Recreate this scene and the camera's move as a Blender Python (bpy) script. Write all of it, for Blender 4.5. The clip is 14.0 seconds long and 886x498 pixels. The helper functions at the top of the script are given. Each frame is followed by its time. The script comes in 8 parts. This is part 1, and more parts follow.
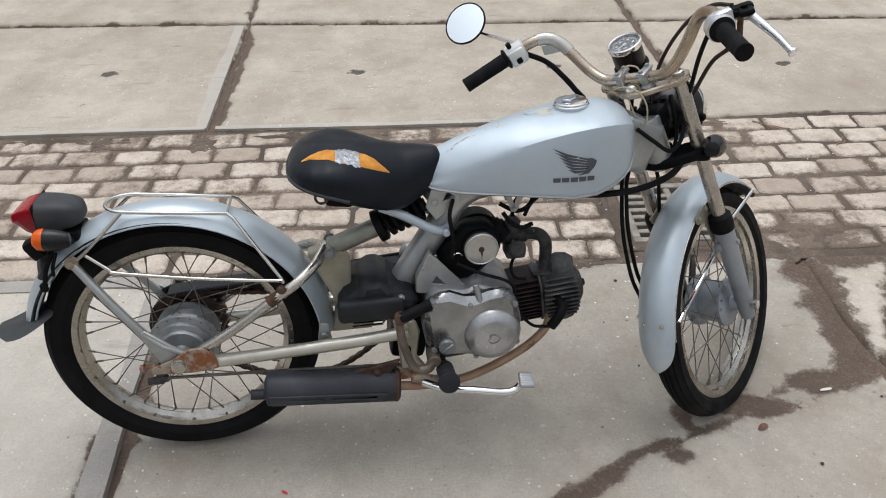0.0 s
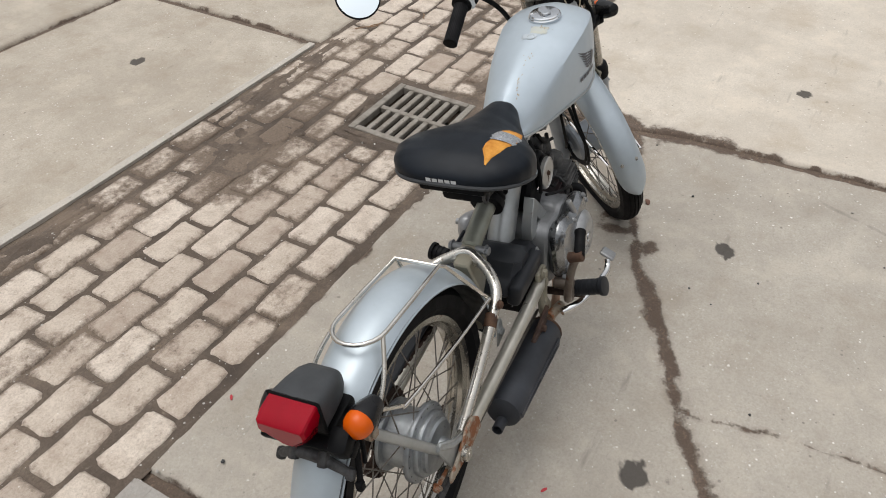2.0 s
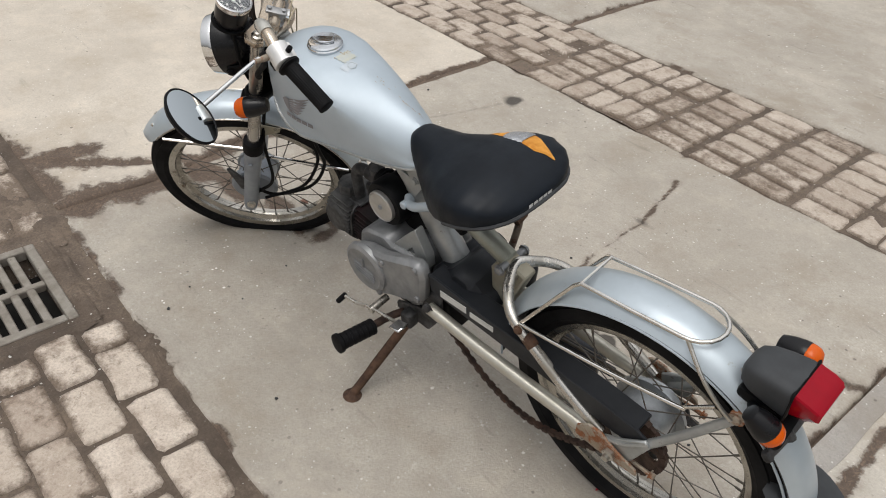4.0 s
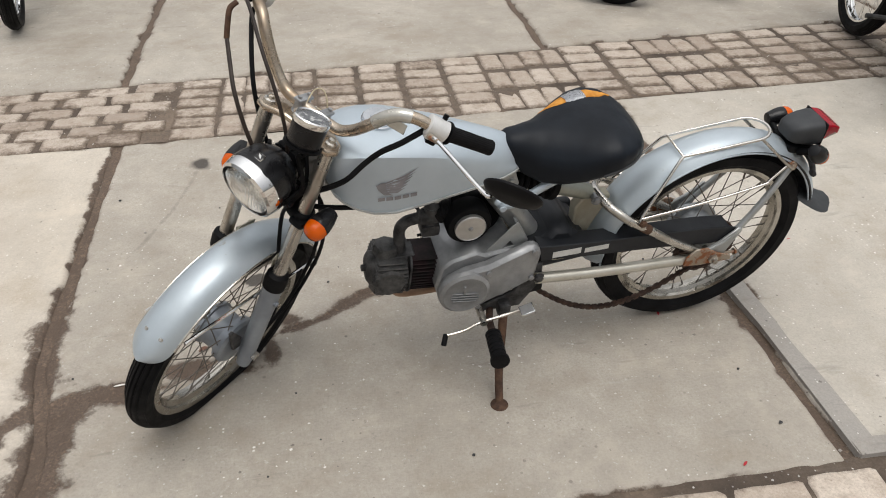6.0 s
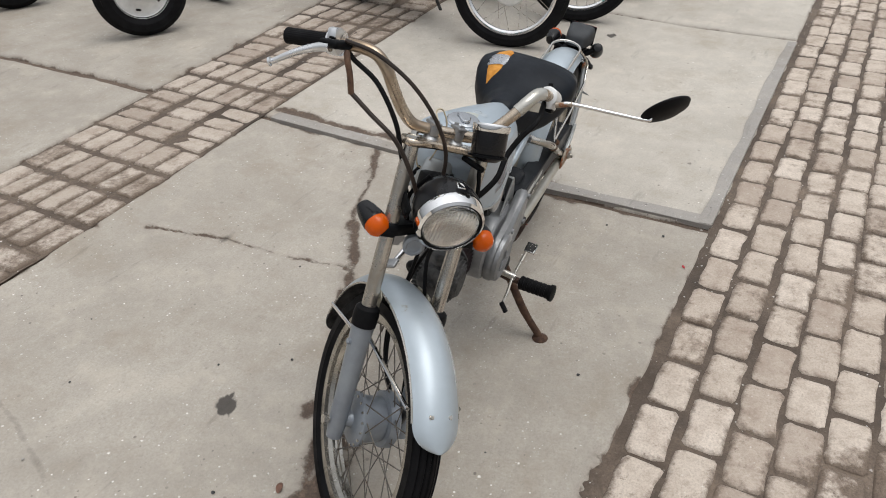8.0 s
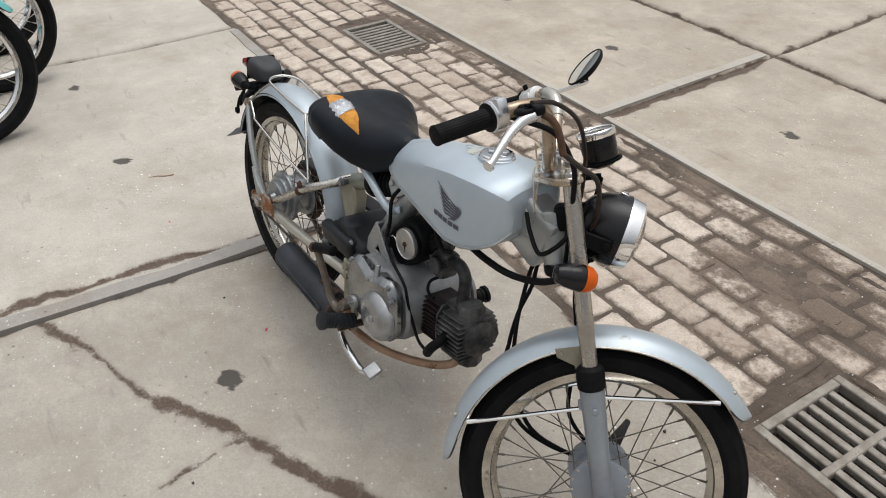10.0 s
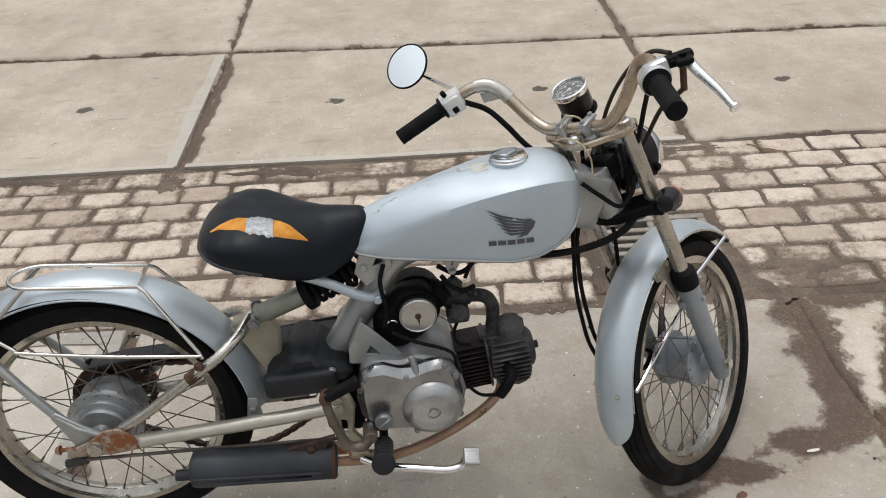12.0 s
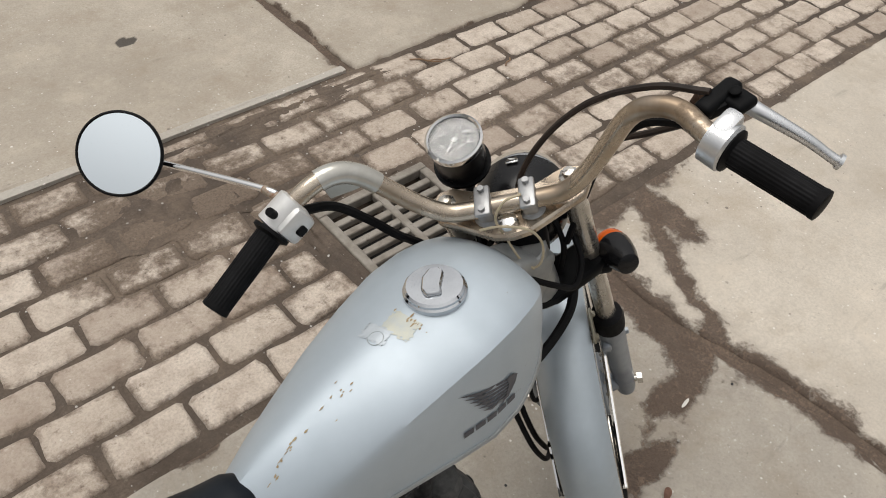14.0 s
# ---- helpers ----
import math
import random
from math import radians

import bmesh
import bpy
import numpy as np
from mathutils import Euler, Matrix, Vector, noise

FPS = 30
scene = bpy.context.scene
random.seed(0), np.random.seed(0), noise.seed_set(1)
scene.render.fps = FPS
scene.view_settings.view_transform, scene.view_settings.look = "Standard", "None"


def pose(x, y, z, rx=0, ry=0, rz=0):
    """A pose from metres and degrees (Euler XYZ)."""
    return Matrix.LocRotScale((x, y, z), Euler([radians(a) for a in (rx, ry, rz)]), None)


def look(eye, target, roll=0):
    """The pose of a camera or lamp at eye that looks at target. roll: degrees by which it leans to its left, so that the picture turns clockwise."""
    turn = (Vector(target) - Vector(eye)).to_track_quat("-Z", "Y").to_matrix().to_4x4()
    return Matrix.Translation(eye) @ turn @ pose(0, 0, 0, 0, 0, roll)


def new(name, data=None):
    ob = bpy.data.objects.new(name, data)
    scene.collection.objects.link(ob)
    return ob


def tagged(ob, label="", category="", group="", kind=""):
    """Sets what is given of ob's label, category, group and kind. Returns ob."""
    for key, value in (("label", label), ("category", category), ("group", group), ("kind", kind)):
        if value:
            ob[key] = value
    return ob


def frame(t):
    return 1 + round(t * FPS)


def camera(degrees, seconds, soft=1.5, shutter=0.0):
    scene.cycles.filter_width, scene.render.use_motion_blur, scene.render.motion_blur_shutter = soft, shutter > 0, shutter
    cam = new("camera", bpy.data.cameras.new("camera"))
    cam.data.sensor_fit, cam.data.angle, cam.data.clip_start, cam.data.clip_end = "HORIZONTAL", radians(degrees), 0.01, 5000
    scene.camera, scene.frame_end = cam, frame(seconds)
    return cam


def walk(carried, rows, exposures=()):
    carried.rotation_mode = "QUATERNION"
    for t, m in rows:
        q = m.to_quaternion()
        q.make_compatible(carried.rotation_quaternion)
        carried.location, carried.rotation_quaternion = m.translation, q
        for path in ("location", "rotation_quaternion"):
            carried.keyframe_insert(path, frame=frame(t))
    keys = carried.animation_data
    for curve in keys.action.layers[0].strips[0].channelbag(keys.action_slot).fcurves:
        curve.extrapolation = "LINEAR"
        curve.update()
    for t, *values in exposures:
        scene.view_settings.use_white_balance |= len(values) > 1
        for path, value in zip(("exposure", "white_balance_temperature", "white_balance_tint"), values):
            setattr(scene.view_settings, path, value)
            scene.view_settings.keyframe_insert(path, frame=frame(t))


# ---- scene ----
cam = camera(59.87, 14, soft=1.0)
PATH = [
    (0, (0.0778, -0.0255, 1.4304), (0.1319, 1.3966, 0.3282), -0.84),
    (0.5, (-0.2133, 0.1126, 1.4330), (0.1155, 1.4517, 0.2761), -0.30),
    (1, (-0.5726, 0.2493, 1.4615), (0.0663, 1.4425, 0.2749), -0.46),
    (1.5, (-0.8472, 0.4605, 1.4584), (0.0851, 1.4371, 0.2680), 0.12),
    (2, (-1.1080, 0.7508, 1.4422), (0.0836, 1.3940, 0.2563), 1.69),
    (2.5, (-1.1974, 1.0965, 1.4172), (0.1185, 1.3843, 0.2233), 0.78),
    (3, (-1.2565, 1.4859, 1.3968), (0.0950, 1.3565, 0.2150), 1.34),
    (3.5, (-1.1343, 1.8184, 1.3722), (0.1581, 1.2899, 0.2363), 0.91),
    (3.7, (-1.0209, 1.9363, 1.3526), (0.1860, 1.2017, 0.2374), 3.44),
    (5.8, (0.3424, 2.7224, 1.3864), (0.2308, 1.2543, 0.3509), 0.83),
    (6, (0.4820, 2.7084, 1.3774), (0.2428, 1.2462, 0.3553), 0.20),
    (6.5, (0.8314, 2.6505, 1.3836), (0.2253, 1.2817, 0.3840), 0.17),
    (7, (1.1626, 2.5262, 1.3894), (0.2741, 1.3157, 0.3967), -1.32),
    (7.5, (1.4132, 2.2704, 1.3783), (0.2780, 1.2877, 0.3855), -0.86),
    (8, (1.6637, 1.9870, 1.3910), (0.3608, 1.2557, 0.3872), -1.61),
    (8.5, (1.7117, 1.6655, 1.3870), (0.2597, 1.3245, 0.3793), -1.44),
    (8.7, (1.7196, 1.5214, 1.4017), (0.2539, 1.3184, 0.3767), -1.49),
    (10.8, (1.0070, 0.2485, 1.4440), (0.1301, 1.4164, 0.3918), -4.51),
    (11, (0.8826, 0.2039, 1.4397), (0.1234, 1.4491, 0.3847), -4.89),
    (11.5, (0.5597, 0.0840, 1.4541), (0.1786, 1.4787, 0.3819), -4.29),
    (12, (0.2658, 0.1358, 1.4421), (0.2548, 1.5669, 0.3503), -3.67),
    (12.5, (0.0182, 0.2653, 1.4358), (0.3636, 1.6354, 0.3207), -0.93),
    (13, (-0.1569, 0.4150, 1.4412), (0.4658, 1.6576, 0.2974), 0.90),
    (13.5, (-0.0814, 0.6810, 1.4095), (0.6736, 1.7772, 0.1976), 2.60),
    (14, (0.0011, 0.9422, 1.3655), (0.8836, 1.8107, 0.0590), 7.14),
]
walk(cam, [(t, look(eye, target, roll)) for t, eye, target, roll in PATH], exposures=((0, 0.04, 6200, 10), (1.5, 0.02, 6450, 10), (3.0, -0.05, 6500, 10), (6.5, 0.05, 6550, 10), (7.5, -0.03, 6450, 10), (8.5, 0.0, 6300, 10), (11.5, 0.04, 6500, 10), (12.5, 0.02, 6500, 10), (13.5, -0.08, 6600, 10), (14.0, -0.20, 6700, 10)))

# ---- world and light: a bright overcast day ----
world = bpy.data.worlds.new("overcast_sky")
scene.world = world
world.use_nodes = True
wn = world.node_tree
wn.nodes.clear()
sky = wn.nodes.new("ShaderNodeTexSky")
sky.sky_type = "NISHITA"
sky.sun_disc = False
sky.sun_elevation = radians(72)
sky.sun_rotation = radians(-15)
sky.dust_density = 4.0
sky.air_density = 1.0
grey = wn.nodes.new("ShaderNodeHueSaturation")
grey.inputs["Saturation"].default_value = 0.25
wn.links.new(sky.outputs["Color"], grey.inputs["Color"])
back = wn.nodes.new("ShaderNodeBackground")
back.inputs["Strength"].default_value = 0.05
wn.links.new(grey.outputs["Color"], back.inputs["Color"])
# cloud cover: brightest overhead, much dimmer towards the horizon
wgeo = wn.nodes.new("ShaderNodeTexCoord")
wsep = wn.nodes.new("ShaderNodeSeparateXYZ")
wn.links.new(wgeo.outputs["Generated"], wsep.inputs[0])
wmap = wn.nodes.new("ShaderNodeMapRange")
wmap.inputs["To Min"].default_value = 0.08
wmap.inputs["To Max"].default_value = 1.0
wpow = wn.nodes.new("ShaderNodeMath")
wpow.operation = "POWER"
wpow.use_clamp = True
wpow.inputs[1].default_value = 1.4
wn.links.new(wsep.outputs["Z"], wpow.inputs[0])
wn.links.new(wpow.outputs[0], wmap.inputs["Value"])
wmix = wn.nodes.new("ShaderNodeMix")
wmix.data_type = "RGBA"
wmix.inputs[6].default_value = (0.0, 0.0, 0.0, 1.0)
wmix.inputs[7].default_value = (0.985, 0.99, 1.0, 1.0)
wn.links.new(wmap.outputs["Result"], wmix.inputs[0])
cloud = wn.nodes.new("ShaderNodeBackground")
cloud.inputs["Strength"].default_value = 1.15
wn.links.new(wmix.outputs[2], cloud.inputs["Color"])
wadd = wn.nodes.new("ShaderNodeAddShader")
wn.links.new(back.outputs[0], wadd.inputs[0])
wn.links.new(cloud.outputs[0], wadd.inputs[1])
wout = wn.nodes.new("ShaderNodeOutputWorld")
wn.links.new(wadd.outputs[0], wout.inputs["Surface"])

sun_data = bpy.data.lights.new("sun", "SUN")
sun_data.energy = 1.15
sun_data.angle = radians(40)
sun_data.color = (1.0, 0.965, 0.91)
sun = new("sun", sun_data)
# the veiled sun stands 72 degrees high, beyond the brick gutter
sun.matrix_world = look((0, 0, 8), (-math.sin(radians(-15)) * 3.05, -math.cos(radians(-15)) * 3.05, 8 - 9.4))

# ---- materials ----


def make(name):
    m = bpy.data.materials.new(name)
    m.use_nodes = True
    nt = m.node_tree
    nt.nodes.clear()
    out = nt.nodes.new("ShaderNodeOutputMaterial")
    bsdf = nt.nodes.new("ShaderNodeBsdfPrincipled")
    nt.links.new(bsdf.outputs[0], out.inputs["Surface"])
    return m, nt, bsdf


def coords(nt):
    return nt.nodes.new("ShaderNodeTexCoord").outputs["Object"]


def noise_tex(nt, vec, scale, detail=4.0, rough=0.6):
    n = nt.nodes.new("ShaderNodeTexNoise")
    n.inputs["Scale"].default_value = scale
    n.inputs["Detail"].default_value = detail
    n.inputs["Roughness"].default_value = rough
    nt.links.new(vec, n.inputs["Vector"])
    return n.outputs["Fac"]


def ramp(nt, fac, a, b, lo=0.0, hi=1.0):
    r = nt.nodes.new("ShaderNodeMapRange")
    r.inputs["From Min"].default_value = a
    r.inputs["From Max"].default_value = b
    r.inputs["To Min"].default_value = lo
    r.inputs["To Max"].default_value = hi
    nt.links.new(fac, r.inputs["Value"])
    return r.outputs["Result"]


def mixc(nt, fac, a, b, kind="MIX"):
    x = nt.nodes.new("ShaderNodeMix")
    x.data_type = "RGBA"
    x.blend_type = kind
    for slot, v in ((0, fac), (6, a), (7, b)):
        if isinstance(v, (int, float)):
            x.inputs[slot].default_value = v
        elif isinstance(v, tuple):
            x.inputs[slot].default_value = (*v, 1.0)
        else:
            nt.links.new(v, x.inputs[slot])
    return x.outputs[2]


def calc(nt, op, a, b=0.0):
    x = nt.nodes.new("ShaderNodeMath")
    x.operation = op
    for slot, v in ((0, a), (1, b)):
        if isinstance(v, (int, float)):
            x.inputs[slot].default_value = v
        else:
            nt.links.new(v, x.inputs[slot])
    return x.outputs[0]


def put_in(nt, bsdf, name, v):
    if isinstance(v, (int, float)):
        bsdf.inputs[name].default_value = v
    elif isinstance(v, tuple):
        bsdf.inputs[name].default_value = (*v, 1.0)
    else:
        nt.links.new(v, bsdf.inputs[name])


def bump(nt, bsdf, height, strength=0.3, distance=0.002):
    b = nt.nodes.new("ShaderNodeBump")
    b.inputs["Strength"].default_value = strength
    b.inputs["Distance"].default_value = distance
    nt.links.new(height, b.inputs["Height"])
    nt.links.new(b.outputs[0], bsdf.inputs["Normal"])


def surface(name, color, dark, rough=0.5, metal=0.0, scale=20.0, rust=0.0, rust_color=(0.22, 0.08, 0.03),
            rust_scale=14.0, bump_s=0.1, coat=0.0, rough_var=0.12, spec=0.5):
    """A worn surface: two tones over large noise, fine grain, and rust or dirt above a threshold."""
    m, nt, b = make(name)
    v = coords(nt)
    big = noise_tex(nt, v, scale, 5.0)
    fine = noise_tex(nt, v, scale * 14, 3.0)
    col = mixc(nt, ramp(nt, big, 0.35, 0.65), dark, color)
    col = mixc(nt, ramp(nt, fine, 0.25, 0.75, 0.0, 0.22), col, dark)
    mt = metal
    rg = ramp(nt, big, 0.3, 0.7, min(rough + rough_var, 1.0), max(rough - rough_var, 0.03))
    if rust > 0:
        spot = noise_tex(nt, v, rust_scale, 8.0, 0.68)
        k = ramp(nt, spot, 0.74 - rust * 0.42, 0.80 - rust * 0.36)
        two = mixc(nt, fine, rust_color, tuple(c * 0.45 for c in rust_color))
        col = mixc(nt, k, col, two)
        mt = calc(nt, "MULTIPLY", calc(nt, "SUBTRACT", 1.0, k), metal)
        rg = calc(nt, "ADD", rg, calc(nt, "MULTIPLY", k, 0.35))
    put_in(nt, b, "Base Color", col)
    put_in(nt, b, "Metallic", mt)
    put_in(nt, b, "Roughness", rg)
    b.inputs["Specular IOR Level"].default_value = spec
    if coat:
        b.inputs["Coat Weight"].default_value = coat
        b.inputs["Coat Roughness"].default_value = 0.15
    bump(nt, b, fine, bump_s, 0.0008)
    return m


silver = surface("silver_paint", (0.465, 0.53, 0.585), (0.40, 0.46, 0.51), 0.52, 0.45, 5.0, 0.13, (0.26, 0.20, 0.12), 44.0, 0.04, 0.2, 0.06)
guard_silver = surface("stained_silver_paint", (0.47, 0.53, 0.575), (0.39, 0.44, 0.475), 0.42, 0.5, 6.0, 0.24, (0.36, 0.335, 0.26), 17.0, 0.05, 0.15, 0.07)
silver_dull = surface("dull_silver_paint", (0.46, 0.475, 0.475), (0.30, 0.31, 0.305), 0.40, 0.65, 9.0, 0.22, (0.18, 0.12, 0.07), 22.0, 0.06)
alloy = surface("cast_alloy", (0.47, 0.475, 0.48), (0.29, 0.293, 0.297), 0.36, 0.8, 16.0, 0.16, (0.13, 0.11, 0.09), 26.0, 0.18)
alloy_grey = surface("grey_engine_paint", (0.31, 0.315, 0.32), (0.19, 0.195, 0.20), 0.45, 0.5, 14.0, 0.14, (0.09, 0.08, 0.07), 30.0, 0.12)
hub_grey = surface("grimy_hub", (0.40, 0.42, 0.43), (0.23, 0.24, 0.25), 0.40, 0.65, 16.0, 0.2, (0.06, 0.05, 0.042), 24.0, 0.15)
cover_grey = surface("brushed_grey_cover", (0.35, 0.358, 0.365), (0.20, 0.206, 0.212), 0.22, 0.95, 14.0, 0.12, (0.09, 0.08, 0.07), 30.0, 0.1)
fork_grey = surface("fork_grey_paint", (0.29, 0.32, 0.35), (0.22, 0.24, 0.27), 0.42, 0.4, 12.0, 0.12, (0.2, 0.14, 0.08), 30.0, 0.06)
iron = surface("sooty_cylinder", (0.085, 0.084, 0.085), (0.018, 0.018, 0.0185), 0.62, 0.2, 30.0, 0.12, (0.07, 0.045, 0.03), 40.0, 0.3, spec=0.4)
head_grey = surface("dusty_dark_head", (0.125, 0.122, 0.118), (0.030, 0.030, 0.030), 0.65, 0.2, 24.0, 0.16, (0.10, 0.085, 0.07), 36.0, 0.3, spec=0.35)
iron_red = surface("rusty_barrel", (0.024, 0.010, 0.011), (0.006, 0.005, 0.005), 0.7, 0.1, 30.0, 0.2, (0.085, 0.025, 0.02), 40.0, 0.3, spec=0.35)
chrome = surface("chrome", (0.84, 0.84, 0.84), (0.74, 0.74, 0.73), 0.09, 1.0, 12.0, 0.08, (0.24, 0.16, 0.09), 45.0, 0.02, 0.0, 0.04)
chrome_worn = surface("tarnished_chrome", (0.60, 0.58, 0.54), (0.40, 0.375, 0.33), 0.27, 0.9, 18.0, 0.30, (0.22, 0.14, 0.08), 34.0, 0.08)
rim_metal = surface("dull_rim", (0.50, 0.48, 0.44), (0.33, 0.31, 0.27), 0.22, 0.96, 14.0, 0.30, (0.19, 0.13, 0.075), 30.0, 0.05)
rack_chrome = surface("rust_specked_chrome", (0.76, 0.75, 0.72), (0.58, 0.55, 0.50), 0.18, 1.0, 18.0, 0.22, (0.20, 0.13, 0.08), 40.0, 0.04)
shell_black = surface("matt_black_shell", (0.006, 0.006, 0.007), (0.004, 0.004, 0.005), 0.55, 0.0, 12.0, 0.05, (0.03, 0.028, 0.026), 30.0, 0.05, spec=0.12)
kick_steel = surface("brown_stained_steel", (0.21, 0.18, 0.15), (0.10, 0.075, 0.06), 0.5, 0.5, 14.0, 0.34, (0.12, 0.055, 0.035), 24.0, 0.15)
cap_chrome = surface("dull_cap_chrome", (0.70, 0.72, 0.75), (0.58, 0.60, 0.62), 0.10, 1.0, 16.0, 0.08, (0.22, 0.19, 0.16), 45.0, 0.03, 0.0, 0.04)
lever_alloy = surface("satin_lever_alloy", (0.74, 0.75, 0.76), (0.58, 0.59, 0.60), 0.30, 0.9, 20.0, 0.10, (0.25, 0.22, 0.18), 50.0, 0.05)
spoke_metal = surface("dark_spoke", (0.20, 0.185, 0.165), (0.11, 0.095, 0.08), 0.5, 0.6, 30.0, 0.4, (0.12, 0.07, 0.045), 50.0, 0.08)
bar_metal = surface("rust_stained_bar", (0.58, 0.515, 0.43), (0.31, 0.235, 0.165), 0.27, 0.86, 10.0, 0.30, (0.24, 0.165, 0.10), 16.0, 0.06)
fork_chrome = surface("stained_fork_chrome", (0.54, 0.52, 0.485), (0.36, 0.33, 0.285), 0.26, 0.85, 12.0, 0.30, (0.19, 0.13, 0.085), 18.0, 0.06)
rusty = surface("rust", (0.125, 0.070, 0.044), (0.055, 0.033, 0.024), 0.8, 0.2, 40.0, 0.30, (0.20, 0.09, 0.045), 60.0, 0.5, spec=0.3)
rust_steel = surface("half_rusted_steel", (0.40, 0.36, 0.30), (0.27, 0.21, 0.15), 0.55, 0.4, 20.0, 0.66, (0.31, 0.115, 0.045), 34.0, 0.3)
dark_rust = surface("oily_dark_rust", (0.085, 0.05, 0.036), (0.035, 0.023, 0.019), 0.7, 0.3, 40.0, 0.3, (0.15, 0.065, 0.035), 60.0, 0.4, spec=0.4)
beige_steel = surface("faded_beige_steel", (0.43, 0.405, 0.33), (0.30, 0.275, 0.21), 0.45, 0.4, 10.0, 0.2, (0.18, 0.10, 0.05), 20.0, 0.06)
arm_steel = surface("cream_silver_tube", (0.60, 0.58, 0.52), (0.42, 0.40, 0.34), 0.34, 0.6, 10.0, 0.26, (0.20, 0.12, 0.06), 24.0, 0.06)
olive_steel = surface("olive_tarnished_tube", (0.36, 0.37, 0.33), (0.24, 0.245, 0.20), 0.42, 0.5, 10.0, 0.2, (0.18, 0.12, 0.06), 20.0, 0.06)
plastic = surface("black_plastic", (0.0045, 0.005, 0.0058), (0.0028, 0.003, 0.0035), 0.5, 0.0, 20.0, 0.0, bump_s=0.1, spec=0.1)
plastic_grey = surface("weathered_grey_plastic", (0.052, 0.056, 0.060), (0.032, 0.034, 0.037), 0.6, 0.0, 9.0, 0.1, (0.10, 0.095, 0.085), 18.0, 0.12, spec=0.35)
box_black = surface("dusty_black_plastic", (0.017, 0.019, 0.023), (0.009, 0.010, 0.0125), 0.5, 0.0, 9.0, 0.1, (0.06, 0.055, 0.05), 18.0, 0.12, spec=0.3)
gloss_black = surface("gloss_black_paint", (0.009, 0.009, 0.010), (0.006, 0.006, 0.007), 0.25, 0.0, 9.0, 0.05, (0.06, 0.055, 0.05), 30.0, 0.03, spec=0.3)
old_cable = surface("brown_cable_sheath", (0.040, 0.027, 0.021), (0.016, 0.012, 0.010), 0.5, 0.0, 20.0, 0.3, (0.085, 0.055, 0.038), 20.0, 0.1, spec=0.3)
rubber = surface("black_rubber", (0.007, 0.007, 0.008), (0.004, 0.004, 0.0045), 0.6, 0.0, 30.0, 0.08, (0.03, 0.027, 0.024), 26.0, 0.25, spec=0.12)
tyre_rubber = surface("dusty_tyre", (0.0085, 0.0085, 0.0095), (0.005, 0.005, 0.0055), 0.62, 0.0, 18.0, 0.12, (0.04, 0.036, 0.032), 20.0, 0.3, spec=0.1)
muffler_black = surface("heat_faded_black", (0.040, 0.044, 0.054), (0.020, 0.022, 0.027), 0.55, 0.1, 8.0, 0.16, (0.075, 0.04, 0.03), 14.0, 0.12, spec=0.4)
vinyl = surface("seat_vinyl", (0.0065, 0.0098, 0.0150), (0.004, 0.0060, 0.0095), 0.46, 0.0, 14.0, 0.05, (0.018, 0.020, 0.023), 20.0, 0.15, spec=0.2)
foam = surface("exposed_foam", (0.66, 0.31, 0.05), (0.44, 0.17, 0.02), 0.9, 0.0, 50.0, 0.1, (0.2, 0.08, 0.02), 60.0, 0.4)
tape = surface("silver_tape", (0.50, 0.51, 0.53), (0.26, 0.27, 0.29), 0.32, 0.6, 110.0, 0.2, (0.1, 0.09, 0.08), 90.0, 0.8)
decal = surface("dark_decal", (0.075, 0.078, 0.095), (0.055, 0.057, 0.068), 0.5, 0.0, 30.0, 0.18, (0.28, 0.29, 0.32), 80.0, 0.05)
white_mark = surface("white_print", (0.62, 0.62, 0.62), (0.5, 0.5, 0.5), 0.5, 0.0, 30.0)
dial = surface("dial_face", (0.075, 0.082, 0.094), (0.055, 0.06, 0.07), 0.4, 0.0, 30.0)
string_mat = surface("cream_string", (0.58, 0.50, 0.36), (0.42, 0.36, 0.25), 0.85, 0.0, 60.0)
teal = surface("teal_paint", (0.16, 0.50, 0.50), (0.12, 0.40, 0.40), 0.4, 0.0, 10.0)
yellowed = surface("yellowed_sticker_residue", (0.50, 0.50, 0.41), (0.45, 0.48, 0.47), 0.5, 0.2, 60.0, 0.3, (0.48, 0.42, 0.24), 120.0)
white_box = surface("white_label", (0.62, 0.62, 0.60), (0.45, 0.45, 0.43), 0.55, 0.0, 20.0, 0.2, (0.25, 0.22, 0.18), 40.0)
pod_silver = surface("white_silver_alloy", (0.72, 0.72, 0.71), (0.58, 0.58, 0.57), 0.4, 0.35, 20.0, 0.1, (0.25, 0.2, 0.15), 50.0, 0.05)
clear_sleeve = surface("yellowed_clear_tape", (0.56, 0.555, 0.52), (0.42, 0.405, 0.355), 0.22, 0.55, 20.0, 0.2, (0.30, 0.24, 0.16), 40.0, 0.1)


def lens(name, color, rough=0.12, trans=0.35, spec=0.4):
    m, nt, b = make(name)
    v = coords(nt)
    put_in(nt, b, "Base Color", mixc(nt, noise_tex(nt, v, 30.0), color, tuple(c * 0.75 for c in color)))
    b.inputs["Roughness"].default_value = rough
    b.inputs["Transmission Weight"].default_value = trans
    b.inputs["Specular IOR Level"].default_value = spec
    return m


red_lens = lens("red_lens", (0.33, 0.001, 0.012), 0.10, 0.12, 0.16)
orange_lens = lens("orange_lens", (0.74, 0.115, 0.003), 0.08, 0.1, 0.25)

